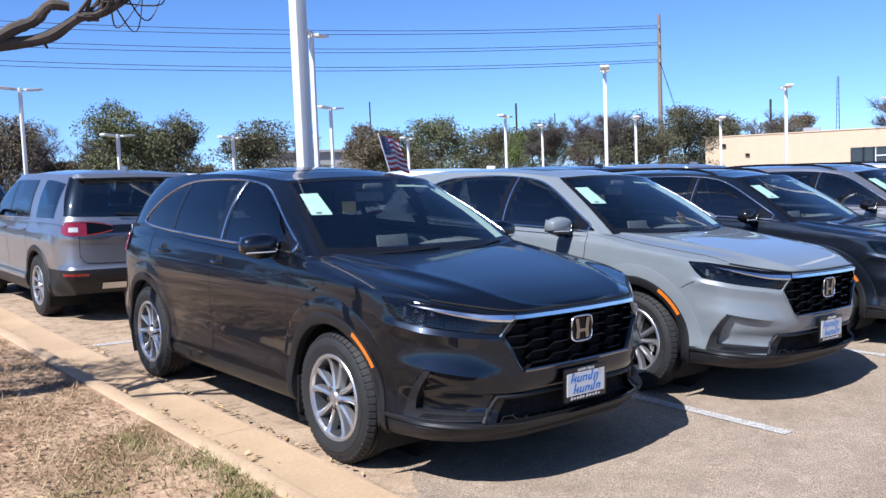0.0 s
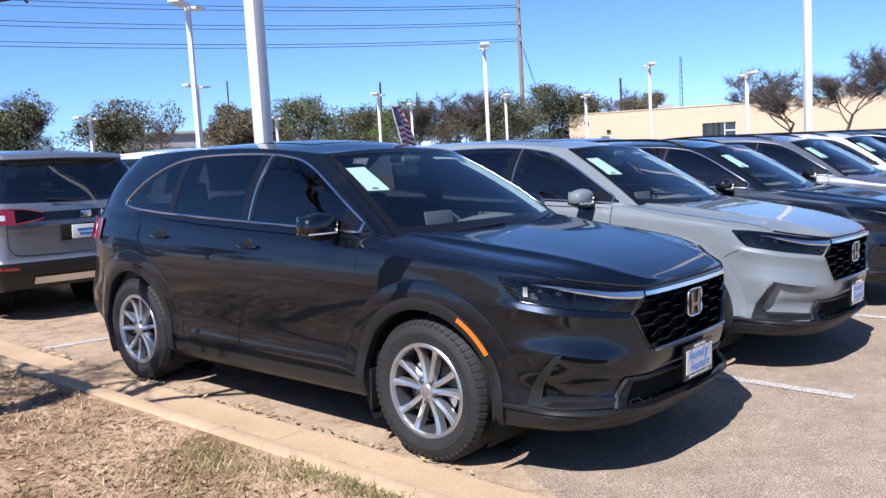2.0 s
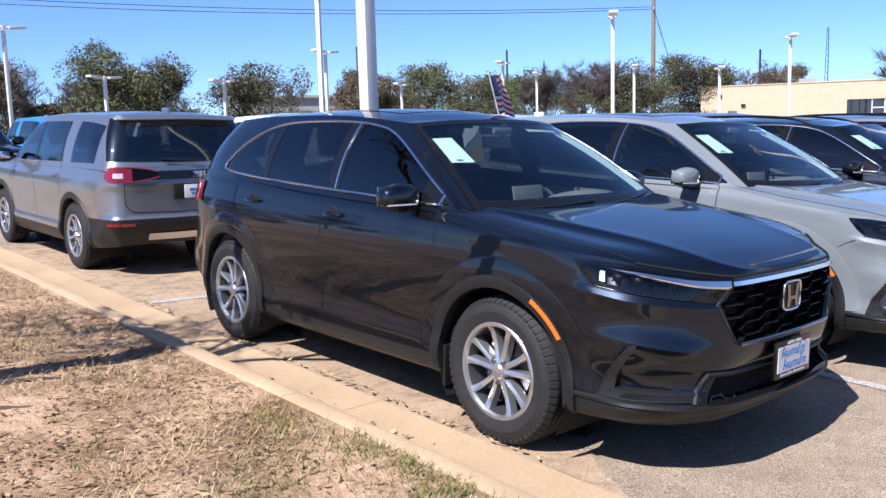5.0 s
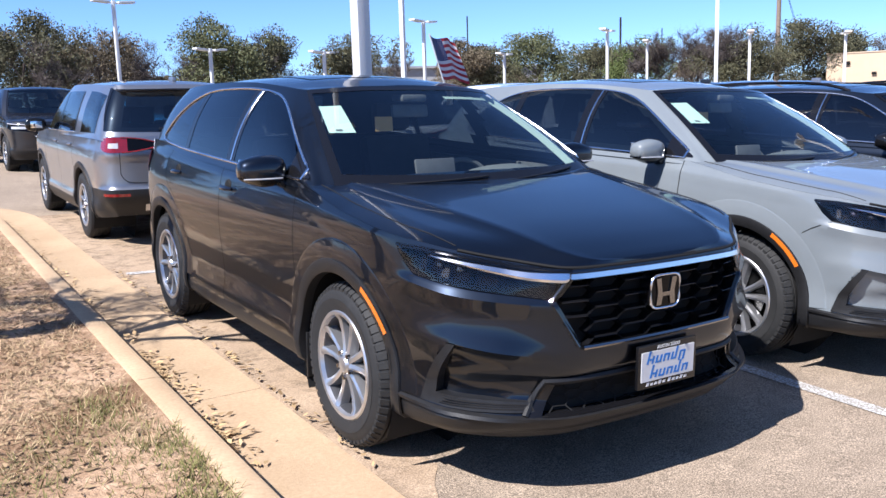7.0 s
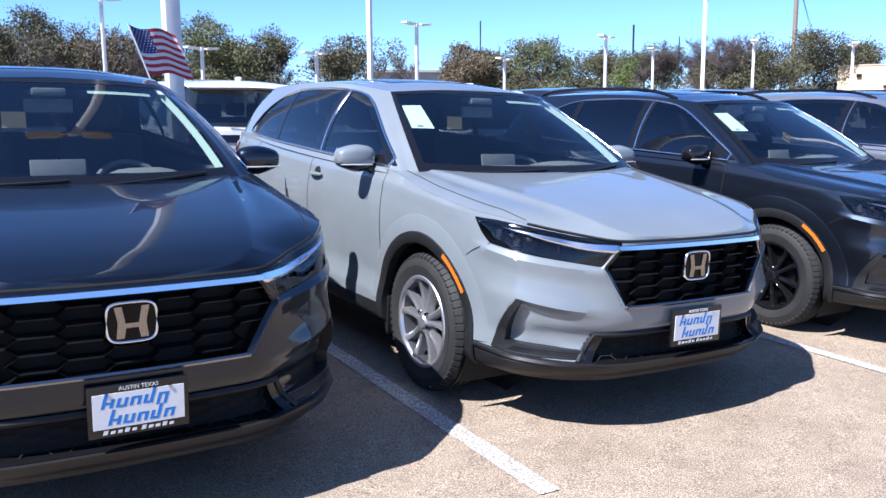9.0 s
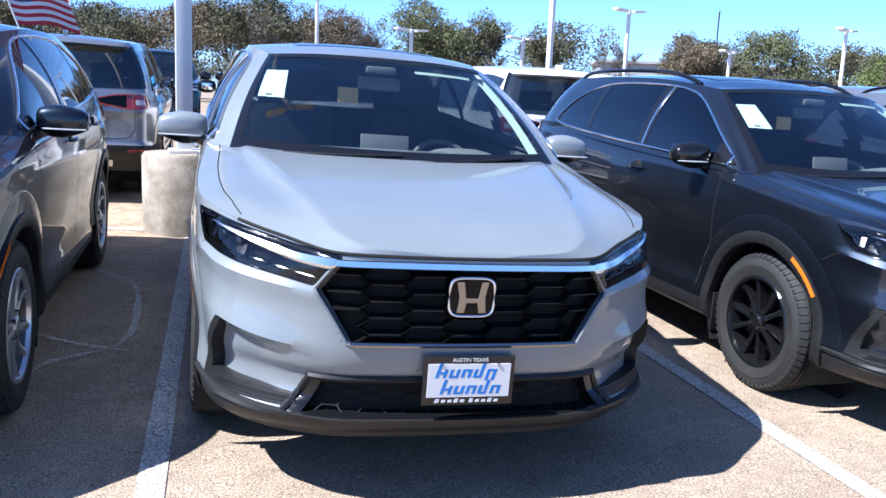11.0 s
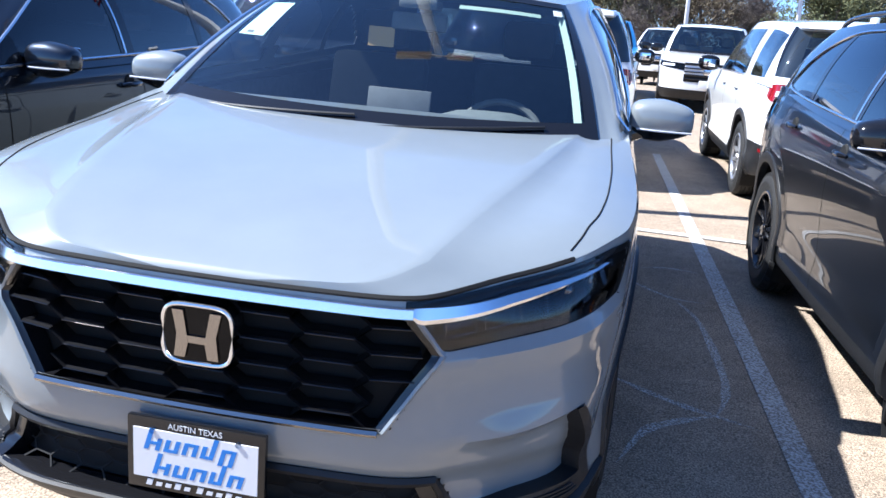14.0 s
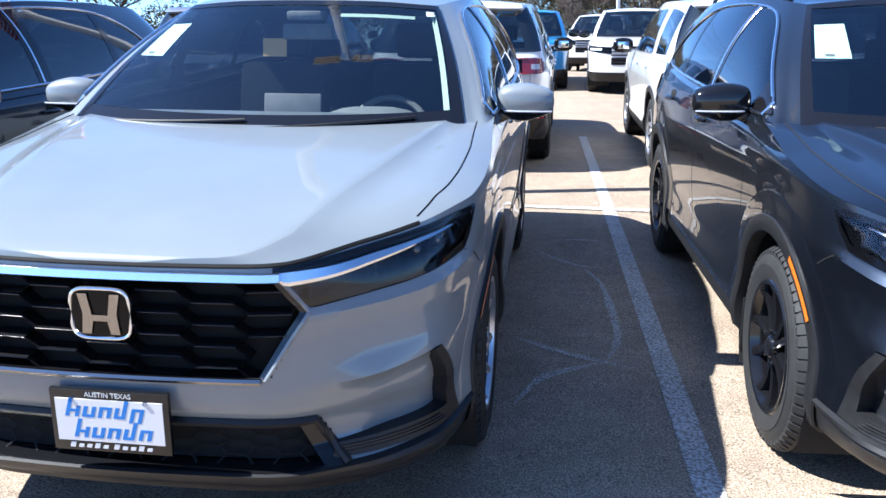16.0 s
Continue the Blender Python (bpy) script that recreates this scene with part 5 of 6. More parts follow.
        for side in (-1, 1):
            wheel_parts(car, R, 0.238, 0.25, wheel_face, ALLOY_DARK, side * 0.85, wy, side)
    part("cabin_floor", box(-0.86, 0.86, 0.3, 3.7, 0.5, 0.56), INTERIOR, car)
    part("dashboard", box(-0.85, 0.85, 0.25, 0.75, 0.7, 1.13, 0.05), INTERIOR, car)
    for yy in (1.6, 2.5, 3.2):
        for x in (-0.4, 0.4):
            part("seat", join(moved(box(-0.25, 0.25, -0.07, 0.07, 0, 0.62, 0.05), pose(x, yy, 0.68, -12)), moved(box(-0.13, 0.13, -0.05, 0.05, 0, 0.18, 0.04), pose(x, yy + 0.15, 1.31, -8))), INTERIOR_GREY, car)
    return car


def repaint(car, old, fresh):
    """Gives a copied car another colour."""
    for o in car.children_recursive:
        if o.type == "MESH" and o.data.materials and o.data.materials[0] == old:
            o.material_slots[0].link = "OBJECT"
            o.material_slots[0].material = fresh
    return car


# ---- ground ----
def noise_ramp(nt, vec, scale, stops, detail=8, rough=0.6):
    n = nt.nodes.new("ShaderNodeTexNoise")
    n.inputs["Scale"].default_value, n.inputs["Detail"].default_value, n.inputs["Roughness"].default_value = scale, detail, rough
    nt.links.new(vec, n.inputs["Vector"])
    r = nt.nodes.new("ShaderNodeValToRGB")
    e = r.color_ramp.elements
    e[0].position, e[0].color = stops[0][0], (*stops[0][1], 1)
    e[1].position, e[1].color = stops[-1][0], (*stops[-1][1], 1)
    for p, c in stops[1:-1]:
        k = e.new(p)
        k.color = (*c, 1)
    nt.links.new(n.outputs["Fac"], r.inputs["Fac"])
    return r.outputs["Color"], n.outputs["Fac"]


def mixc(nt, kind, fac, a, b):
    m = nt.nodes.new("ShaderNodeMix")
    m.data_type, m.blend_type = "RGBA", kind
    m.inputs[0].default_value = fac
    nt.links.new(a, m.inputs[6])
    nt.links.new(b, m.inputs[7])
    return m.outputs[2]


def surface(name, layers, rough, bumps):
    """A rough ground material: noise layers multiplied together, and bumps (scale, distance)."""
    m = bpy.data.materials.new(name)
    m.use_nodes = True
    nt = m.node_tree
    b = nt.nodes["Principled BSDF"]
    b.inputs["Roughness"].default_value = rough
    b.inputs["Specular IOR Level"].default_value = 0.3
    tc = nt.nodes.new("ShaderNodeTexCoord")
    col = None
    for scale, stops in layers:
        c, _ = noise_ramp(nt, tc.outputs["Object"], scale, stops)
        col = c if col is None else mixc(nt, "MULTIPLY", 1.0, col, c)
    nt.links.new(col, b.inputs["Base Color"])
    h = None
    for scale, dist in bumps:
        n = nt.nodes.new("ShaderNodeTexNoise")
        n.inputs["Scale"].default_value, n.inputs["Detail"].default_value = scale, 6
        nt.links.new(tc.outputs["Object"], n.inputs["Vector"])
        bp = nt.nodes.new("ShaderNodeBump")
        bp.inputs["Strength"].default_value, bp.inputs["Distance"].default_value = 0.7, dist
        nt.links.new(n.outputs["Fac"], bp.inputs["Height"])
        if h:
            nt.links.new(h, bp.inputs["Normal"])
        h = bp.outputs["Normal"]
    nt.links.new(h, b.inputs["Normal"])
    return m


ASPHALT = surface("worn exposed-aggregate asphalt", [(140, [(0.35, (0.099, 0.080, 0.060)), (0.45, (0.262, 0.209, 0.153)), (0.54, (0.373, 0.298, 0.219)), (0.64, (0.56, 0.447, 0.330))]), (260, [(0.38, (0.62, 0.62, 0.62)), (0.6, (1.15, 1.14, 1.12))]), (0.35, [(0.3, (0.84, 0.84, 0.84)), (0.7, (1, 1, 1))]), (2.2, [(0.38, (0.84, 0.83, 0.82)), (0.60, (1, 1, 1))]), (11, [(0.40, (0.90, 0.90, 0.90)), (0.58, (1.03, 1.03, 1.03))])], 0.85, [(150, 0.005), (40, 0.003)])
CONCRETE = surface("tan kerb concrete", [(60, [(0.3, (0.37, 0.265, 0.158)), (0.7, (0.46, 0.34, 0.212))]), (1.6, [(0.35, (0.84, 0.82, 0.80)), (0.65, (1, 1, 1))])], 0.85, [(120, 0.002), (9, 0.003)])
DIRT = surface("dry dirt", [(14, [(0.3, (0.34, 0.215, 0.122)), (0.7, (0.57, 0.40, 0.255))]), (1.5, [(0.40, (0.48, 0.42, 0.36)), (0.58, (1, 1, 1))]), (90, [(0.35, (0.75, 0.75, 0.75)), (0.6, (1, 1, 1))])], 0.95, [(40, 0.02), (160, 0.006)])
LINE = surface("worn white road paint", [(85, [(0.44, (0.22, 0.19, 0.155)), (0.53, (0.46, 0.45, 0.43)), (0.7, (0.62, 0.62, 0.61))]), (6, [(0.3, (0.82, 0.82, 0.82)), (0.6, (1, 1, 1))])], 0.7, [(150, 0.003)])

xs = np.r_[-420, -200, -90, -40, np.arange(-20, 40.1, 2.0), 60, 90, 150, 260, 420]
ys = np.r_[-420, -200, -90, -40, np.arange(-20, 40.1, 2.0), 60, 90, 150, 260, 420]
XX, YY = np.meshgrid(xs, ys, indexing="ij")
gd = grid(np.stack([XX, YY, ground_z(XX, YY)], -1))
tagged(new("ground", mesh("ground", *gd, ASPHALT)), "worn light grey asphalt parking lot", "ground", kind="structure")


def flat_strip(name, p0, p1, width, h, material, label, n=20):
    p0, p1 = np.array(p0, float), np.array(p1, float)
    d = (p1 - p0) / np.linalg.norm(p1 - p0)
    e = np.array([-d[1], d[0]]) * width / 2
    t = np.linspace(0, 1, n)[:, None]
    c = p0 + (p1 - p0) * t
    L, R_ = c + e, c - e
    P = np.array([np.c_[L, ground_z(L[:, 0], L[:, 1]) + h], np.c_[R_, ground_z(R_[:, 0], R_[:, 1]) + h]]).transpose(1, 0, 2)
    ob = new(name, mesh(name, *grid(P, flip=False), material))
    return tagged(ob, label, "marking", kind="structure")


flat_strip("bay_line", (1.475, -1.37), (1.50, 3.9), 0.10, 0.005, LINE, "worn white painted bay line")
flat_strip("bay_line", (4.19, -1.30), (3.94, 8.2), 0.10, 0.005, LINE, "worn white painted bay line")
for x in (6.9, 9.6, 12.3, 15.0):
    flat_strip("bay_line", (x, -1.3), (x - 0.2, 8.2), 0.10, 0.005, LINE, "worn white painted bay line")
flat_strip("bay_line", (-0.85, 4.29), (1.42, 4.03), 0.10, 0.0075, LINE, "white line across the head of the bays")
flat_strip("bay_line", (1.53, 4.02), (16, 2.9), 0.10, 0.0075, LINE, "white line across the head of the bays")
flat_strip("bay_line", (1.53, 4.02), (1.45, 8.2), 0.10, 0.005, LINE, "worn white painted bay line")

# ---- island with its kerb ----
CX, CY0, CY1 = -4.4, -0.85, 8.2
def ring(r, n=28):
    a = np.linspace(0, np.pi, n)
    right_to_left = np.stack([CX + r * np.cos(a), CY0 - r * np.sin(a)], -1)
    left_to_right = np.stack([CX - r * np.cos(a), CY1 + r * np.sin(a)], -1)
    side = np.linspace(CY0, CY1, 22)[1:-1]
    return np.vstack([right_to_left, np.stack([0 * side + CX - r, side], -1), left_to_right, np.stack([0 * side + CX + r, side[::-1]], -1)])


kerb = tagged(new("kerb"), "tan concrete kerb with a flat gutter", "kerb", kind="structure")
prof = [(2.82, -0.05), (2.82, 0.162), (2.835, 0.170), (2.915, 0.169), (2.938, 0.163), (2.951, 0.146), (2.968, 0.012), (2.99, 0.004), (3.45, 0.012), (3.455, -0.05)]
rings = [np.c_[ring(r), ground_z(ring(r)[:, 0], ring(r)[:, 1]) + h] for r, h in prof]
RG = np.array(rings)
count = RG.shape[1]
step = 4
for k in range(0, count, step):
    idx = [(k + j) % count for j in range(step + 1)]
    seg = RG[:, idx].copy()
    c0 = seg[:, 0] + (seg[:, 1] - seg[:, 0]) * 0.008
    seg[:, 0] = c0
    o = new("kerb_section", mesh("kerb_section", *grid(seg, flip=False), CONCRETE))
    o.parent = kerb

rr = np.linspace(0.0008, 2.83, 40)
IS = []
for r in rr:
    p = ring(r)
    wob = np.array([noise.noise(Vector((a * 1.3, b * 1.3, 0))) * 0.05 + noise.noise(Vector((a * 7, b * 7, 3))) * 0.018 for a, b in p])
    edge = 0.5 + 0.5 * np.clip((2.83 - r) / 0.3, 0, 1)
    IS.append(np.c_[p, ground_z(p[:, 0], p[:, 1]) + 0.160 + wob * (edge - 0.3)])
IS = np.array(IS)
IS = np.concatenate([IS, IS[:, :1]], 1)
tagged(new("island_soil", mesh("island_soil", *grid(IS, flip=True), DIRT)), "dry dirt and dead grass on the planting island", "soil", kind="structure")

# ---- lamp posts, wires, building ----
WHITE_METAL = mat("white painted steel", (0.56, 0.57, 0.58), 0.4, var=0.04, scale=4)
POLE_WOOD = mat("weathered pole wood", (0.20, 0.155, 0.115), 0.85, var=0.2, scale=12)
STUCCO = mat("tan stucco", (0.50, 0.39, 0.27), 0.9, var=0.05, scale=2, bump=0.1, bscale=60)
ROOF_GREY = mat("grey roof metal", (0.29, 0.29, 0.29), 0.6, var=0.1, scale=3)
DARK_GLASS = mat("dark window glass", (0.01, 0.012, 0.015), 0.05, coat=1.0)
WIRE = mat("cable", (0.02, 0.02, 0.022), 0.6)
CONC_BASE = surface("pole base concrete", [(20, [(0.3, (0.25, 0.215, 0.17)), (0.7, (0.35, 0.315, 0.26))]), (3, [(0.4, (0.6, 0.58, 0.55)), (0.6, (1, 1, 1))])], 0.9, [(60, 0.004)])


def lamp_post(x, y, height, heads=2, width=0.13, base=False, turn=0.0):
    gz = float(ground_z(x, y))
    post = thing("lamp_post", "white square steel parking lot lamp post", "lamp post", "parking lot lamp posts")
    post.matrix_basis = pose(x, y, gz, 0, 0, turn)
    h = width / 2
    if base:
        part("pedestal", lathe([(-0.05, 0.36), (0.66, 0.36), (0.69, 0.34), (0.69, 0.0)], 32, "z"), CONC_BASE, post, "round concrete pedestal")
    part("pole", box(-h, h, -h, h, 0.0, height, 0.012), WHITE_METAL, post)
    part("foot_plate", box(-h - 0.07, h + 0.07, -h - 0.07, h + 0.07, 0.69 if base else 0.0, 0.72 if base else 0.04, 0.004), WHITE_METAL, post)
    part("arm", box(-0.5, 0.5, -0.03, 0.03, height - 0.12, height - 0.06, 0.01), WHITE_METAL, post)
    for s in (-1, 1):
        part("lamp_head", moved(box(-0.34, 0.34, -0.17, 0.17, -0.045, 0.045, 0.02), pose(s * 0.52, 0, height - 0.05, 0, -4 * s, 0)), WHITE_METAL, post, "flat white lamp head")
    return post


lamp_post(1.44, 4.12, 9.5, base=True, width=0.138, turn=4)
for x, y, h, t in ((10.66, 19.0, 5.9, 30), (19.1, 31.4, 4.95, 20), (28.1, 28.7, 4.5, 30), (22.9, 17.7, 5.35, 40), (35.1, 25.7, 4.3, 40), (34.8, 16.8, 5.1, 40), (34.7, 12.0, 4.3, 45), (14.0, 2.83, 8.0, 40), (5.86, 33.6, 5.55, 10), (10.5, 36.1, 3.9, 20), (15.3, 34.2, 3.7, 20), (36.4, 34.0, 4.5, 35), (38.8, 22.8, 4.1, 40), (36.9, 40.5, 4.1, 30), (27.0, 35.7, 3.8, 30)):
    lamp_post(x, y, h, turn=t)


def sag(p, q, drop, n=24):
    t = np.linspace(0, 1, n)[:, None]
    return np.array(p) * (1 - t) + np.array(q) * t - np.array([0, 0, 1]) * drop * 4 * t * (1 - t)


util = thing("utility_pole", "tall wooden utility pole with cross arms", "utility pole")
util.matrix_basis = pose(53.0, 37.1, 0.4)
part("pole", tube([(0, 0, 0), (0, 0, 13.6)], [0.2, 0.13], 10), POLE_WOOD, util)
for z in (9.9, 11.2, 12.5):
    part("cross_arm", moved(box(-0.55, 0.55, -0.05, 0.05, z - 0.05, z + 0.05, 0.01), pose(0, 0, 0, 0, 0, 40)), POLE_WOOD, util)
    for s in (-0.5, 0.5):
        part("insulator", moved(lathe([(z + 0.05, 0.0), (z + 0.05, 0.05), (z + 0.2, 0.04), (z + 0.22, 0.0)], 8, "z"), pose(s * 0.77, s * 0.64, 0)), ROOF_GREY, util)
for k, z in enumerate((10.35, 11.65, 12.95)):
    for o in (0.0, 0.35):
        w = tube(sag((53, 37.1, z + 0.2 - o * 0.5), (-20, 75 + 6 * o, z + 3.4 - o * 0.5), 1.6), 0.022, 4)
        tagged(new("power_line", mesh("power_line", *w, WIRE)), "thin dark overhead power line", "cable", "overhead power lines")
for dx in (0.0, 0.3, 0.6):
    w = tube([(53, 37.1, 10.5), (56.5 + dx, 36.0, 0.4)], 0.012, 4)
    tagged(new("guy_wire", mesh("guy_wire", *w, WIRE)), "thin guy wire of the utility pole", "cable", "guy wires")


def mast(x, y, h, w, lattice):
    t = thing("radio_mast" if lattice else "far_pole", "slim dark mast far behind the trees", "mast")
    t.matrix_basis = pose(x, y, 0.4)
    if lattice:
        for a in range(3):
            c, s = math.cos(a * 2.1), math.sin(a * 2.1)
            part("leg", tube([(w * c, w * s, 0), (w * 0.3 * c, w * 0.3 * s, h)], 0.03, 5), WIRE, t)
        for k in range(18):
            z, f = h * k / 18, w * (1 - 0.7 * k / 18)
            p = [(f * math.cos(a * 2.1), f * math.sin(a * 2.1), z + (h / 36 if a % 2 else 0)) for a in range(3)]
            part("brace", tube(p, 0.018, 4, closed=True), WIRE, t)
    else:
        part("pole", tube([(0, 0, 0), (0, 0, h)], w, 6), WIRE, t)
    return t


mast(84, 38, 10.5, 0.30, True)
mast(78, 42, 8.4, 0.12, False)
mast(46, 46, 7.4, 0.08, False)
mast(40, 58, 8.5, 0.06, False)
mast(57, 52, 7.4, 0.05, False)

# building: near corner at (45.5, 28), walls run south-east and north-east
bldg = thing("store_building", "low tan stucco building with a flat roof", "building")
bldg.matrix_basis = pose(44.3, 27.4, 0.25, 0, 0, -65)
W, H, D = 34.0, 3.55, 18.0
WX0, WX1 = 8.3, 10.3
def wall_box(x0, x1, z0, z1):
    return box(x0, x1, 0.0, 0.25, z0, z1)


for d in (wall_box(0, WX0, -0.3, H), wall_box(WX0, WX1, 2.5, H), wall_box(WX1, W, -0.3, H), box(0, 0.25, 0.25, D, -0.3, H), box(W - 0.25, W, 0.25, D, -0.3, H), box(0, W, D, D + 0.25, -0.3, H)):
    part("wall", d, STUCCO, bldg, smooth=0)
part("roof", box(0.25, W - 0.25, 0.25, D, H - 0.4, H - 0.3), ROOF_GREY, bldg, smooth=0)
part("parapet_cap", join(box(-0.04, W + 0.04, -0.04, 0.29, H, H + 0.06), box(-0.04, 0.29, 0.29, D, H, H + 0.06)), STUCCO, bldg, smooth=0)
win = part("window", box(WX0, WX1, 0.12, 0.16, 0.0, 2.5), DARK_GLASS, bldg, "dark shop window and glass door", smooth=0)
for k in range(4):
    x = WX0 + (WX1 - WX0) * k / 3
    part("window_frame", box(x - 0.03, x + 0.03, 0.08, 0.2, 0, 2.5), WHITE_METAL if k > 1 else DEEP_BLACK, win, smooth=0)
part("door_head", box(WX0 + 1.33, WX1, 0.08, 0.2, 1.95, 2.02), WHITE_METAL, win, smooth=0)
for x, w, h in ((5.5, 1.0, 0.5), (11, 0.7, 0.6), (13.0, 1.5, 0.55), (16.5, 2.6, 0.9)):
    part("roof_unit", box(x, x + w, 5, 6.2, H - 0.3, H + h), ROOF_GREY, bldg, smooth=0)
part("wall_light", box(1.0, 1.25, -0.12, 0.0, 2.9, 3.1, 0.02), DEEP_BLACK, bldg)
part("wall_light", box(2.4, 2.65, -0.12, 0, 2.3, 2.45, 0.02), DEEP_BLACK, bldg)
far_b = thing("far_building", "low grey building behind the trees", "building")
far_b.matrix_basis = pose(32, 62, 0.5, 0, 0, -20)
part("wall", box(0, 16, 0, 8, -0.3, 4.2), ROOF_GREY, far_b, smooth=0)
part("roof", box(-0.3, 16.3, -0.3, 8.3, 4.2, 4.4), ROOF_GREY, far_b, smooth=0)

# ---- trees ----
BARK = mat("grey brown bark", (0.06, 0.047, 0.037), 0.9, var=0.35, scale=9, bump=0.6, bscale=18)
TWIG = mat("bare grey twigs", (0.075, 0.062, 0.056), 0.9, var=0.25, scale=6)


def leaf_mat(name, a, b):
    m = bpy.data.materials.new(name)
    m.use_nodes = True
    nt = m.node_tree
    bs = nt.nodes["Principled BSDF"]
    g = nt.nodes.new("ShaderNodeNewGeometry")
    r = nt.nodes.new("ShaderNodeValToRGB")
    r.color_ramp.elements[0].color, r.color_ramp.elements[1].color = (*a, 1), (*b, 1)
    nt.links.new(g.outputs["Random Per Island"], r.inputs["Fac"])
    nt.links.new(r.outputs["Color"], bs.inputs["Base Color"])
    bs.inputs["Roughness"].default_value = 0.75
    bs.inputs["Specular IOR Level"].default_value = 0.25
    return m


LEAF = {"oak": leaf_mat("dark green oak leaves", (0.035, 0.037, 0.021), (0.125, 0.120, 0.066)),
        "cedar": leaf_mat("olive cedar foliage", (0.045, 0.055, 0.024), (0.16, 0.165, 0.078)),
        "brown": leaf_mat("rusty autumn leaves", (0.058, 0.046, 0.030), (0.165, 0.135, 0.085)),
        "spring": leaf_mat("pale spring leaves", (0.06, 0.085, 0.022), (0.15, 0.18, 0.062))}


def limbs(rng, height, spread, levels, start=0.25):
    """Branch lines of a tree: lists of (points, radii)."""
    out, tips = [], []
    def grow(p, d, length, r, lvl):
        n = 5
        pts, rad = [p], [r]
        for k in range(n):
            d = d + rng.normal(0, 0.13, 3) + np.array([0, 0, 0.05])
            d /= np.linalg.norm(d)
            p = p + d * length / n
            pts.append(p)
            rad.append(r * (1 - 0.45 * (k + 1) / n))
        out.append((np.array(pts), np.array(rad)))
        if lvl == 0:
            tips.extend(pts[2:])
            return
        for k in range(rng.integers(3, 6)):
            j = rng.integers(2, n + 1)
            a = rng.uniform(0, 2 * np.pi)
            e = d * 0.55 + spread * np.array([math.cos(a), math.sin(a), rng.uniform(0.0, 0.5)])
            grow(pts[j], e / np.linalg.norm(e), length * rng.uniform(0.55, 0.78), rad[j] * 0.62, lvl - 1)
    grow(np.zeros(3), np.array([0, 0, 1.0]), height * start * 1.3, height * 0.022, levels)
    return out, np.array(tips)


def tree(x, y, height, kind, seed, width=1.0, leaves=5000, leaf=0.16, bare=False, label="", twigs=2600, levels=3):
    rng = np.random.default_rng(seed)
    t = thing("tree", label or ("leafless tree with fine grey twigs" if bare else "bushy evergreen tree at the edge of the lot"), "tree")
    t.matrix_basis = pose(x, y, float(ground_z(x, y)) - 0.05, 0, 0, rng.uniform(0, 360))
    br, tips = limbs(rng, height, 0.9 if levels == 3 else 0.75, levels if bare else 2, 0.30 if levels == 3 else 0.22)
    top = max(b[0][:, 2].max() for b in br)
    k = height / top
    segs = []
    for p, r in br:
        segs.append(tube(p * (k * width, k * width, k), np.maximum(r, 0.012 if bare else 0.02) * (1.0), 5))
    part("trunk", join(*segs), TWIG if bare else BARK, t)
    tips = tips * (k * width, k * width, k)
    if bare:
        q = tips[rng.integers(0, len(tips), twigs)]
        d = rng.normal(0, 1, (len(q), 3)) + (0, 0, 0.5)
        d /= np.linalg.norm(d, axis=1, keepdims=True)
        L = rng.uniform(0.25, 0.8, (len(q), 1)) * height / 6
        s = np.cross(d, rng.normal(0, 1, d.shape))
        s /= np.linalg.norm(s, axis=1, keepdims=True)
        v = np.stack([q - s * 0.009, q + s * 0.009, q + d * L], 1)
        part("twig_mass", (v.reshape(-1, 3), np.arange(len(v) * 3).reshape(-1, 3)), TWIG, t, smooth=0)
    else:
        lo = height * 0.22
        blobs = np.vstack([tips[rng.integers(0, len(tips), 34)], np.c_[rng.normal(0, 0.24 * height * width, 40), rng.normal(0, 0.24 * height * width, 40), rng.uniform(lo, height * 0.86, 40)]])
        hh = blobs[:, 2] / height
        blobs[:, :2] *= (1.05 - 0.75 * np.clip(hh - 0.45, 0, 1) ** 1.2)[:, None]
        size = rng.uniform(0.09, 0.17, len(blobs)) * height * width
        c = rng.integers(0, len(blobs), leaves)
        d = rng.normal(0, 1, (leaves, 3))
        d /= np.linalg.norm(d, axis=1, keepdims=True)
        q = blobs[c] + d * (size[c] * rng.uniform(0.55, 1.08, leaves))[:, None] * (1, 1, 0.8)
        over = q[:, 2] > 0.96 * height
        q[over, 2] = 0.96 * height - rng.uniform(-0.05, 0.30, over.sum()) * height
        q[:, 2] = np.maximum(q[:, 2], 0.12 * height)
        a = rng.normal(0, 1, (leaves, 3))
        a /= np.linalg.norm(a, axis=1, keepdims=True)
        b = np.cross(a, rng.normal(0, 1, (leaves, 3)))
        b /= np.linalg.norm(b, axis=1, keepdims=True)
        L = leaf * rng.uniform(0.6, 1.3, (leaves, 1))
        v = np.stack([q - a * L, q - b * L * 0.45, q + a * L, q + b * L * 0.45], 1)
        part("crown", (v.reshape(-1, 3), np.arange(leaves * 4).reshape(-1, 4)), LEAF[kind], t, smooth=0)
    return t


def by_angle(az, dist):
    return -2.5 + dist * math.sin(radians(az)), -3.3 + dist * math.cos(radians(az))


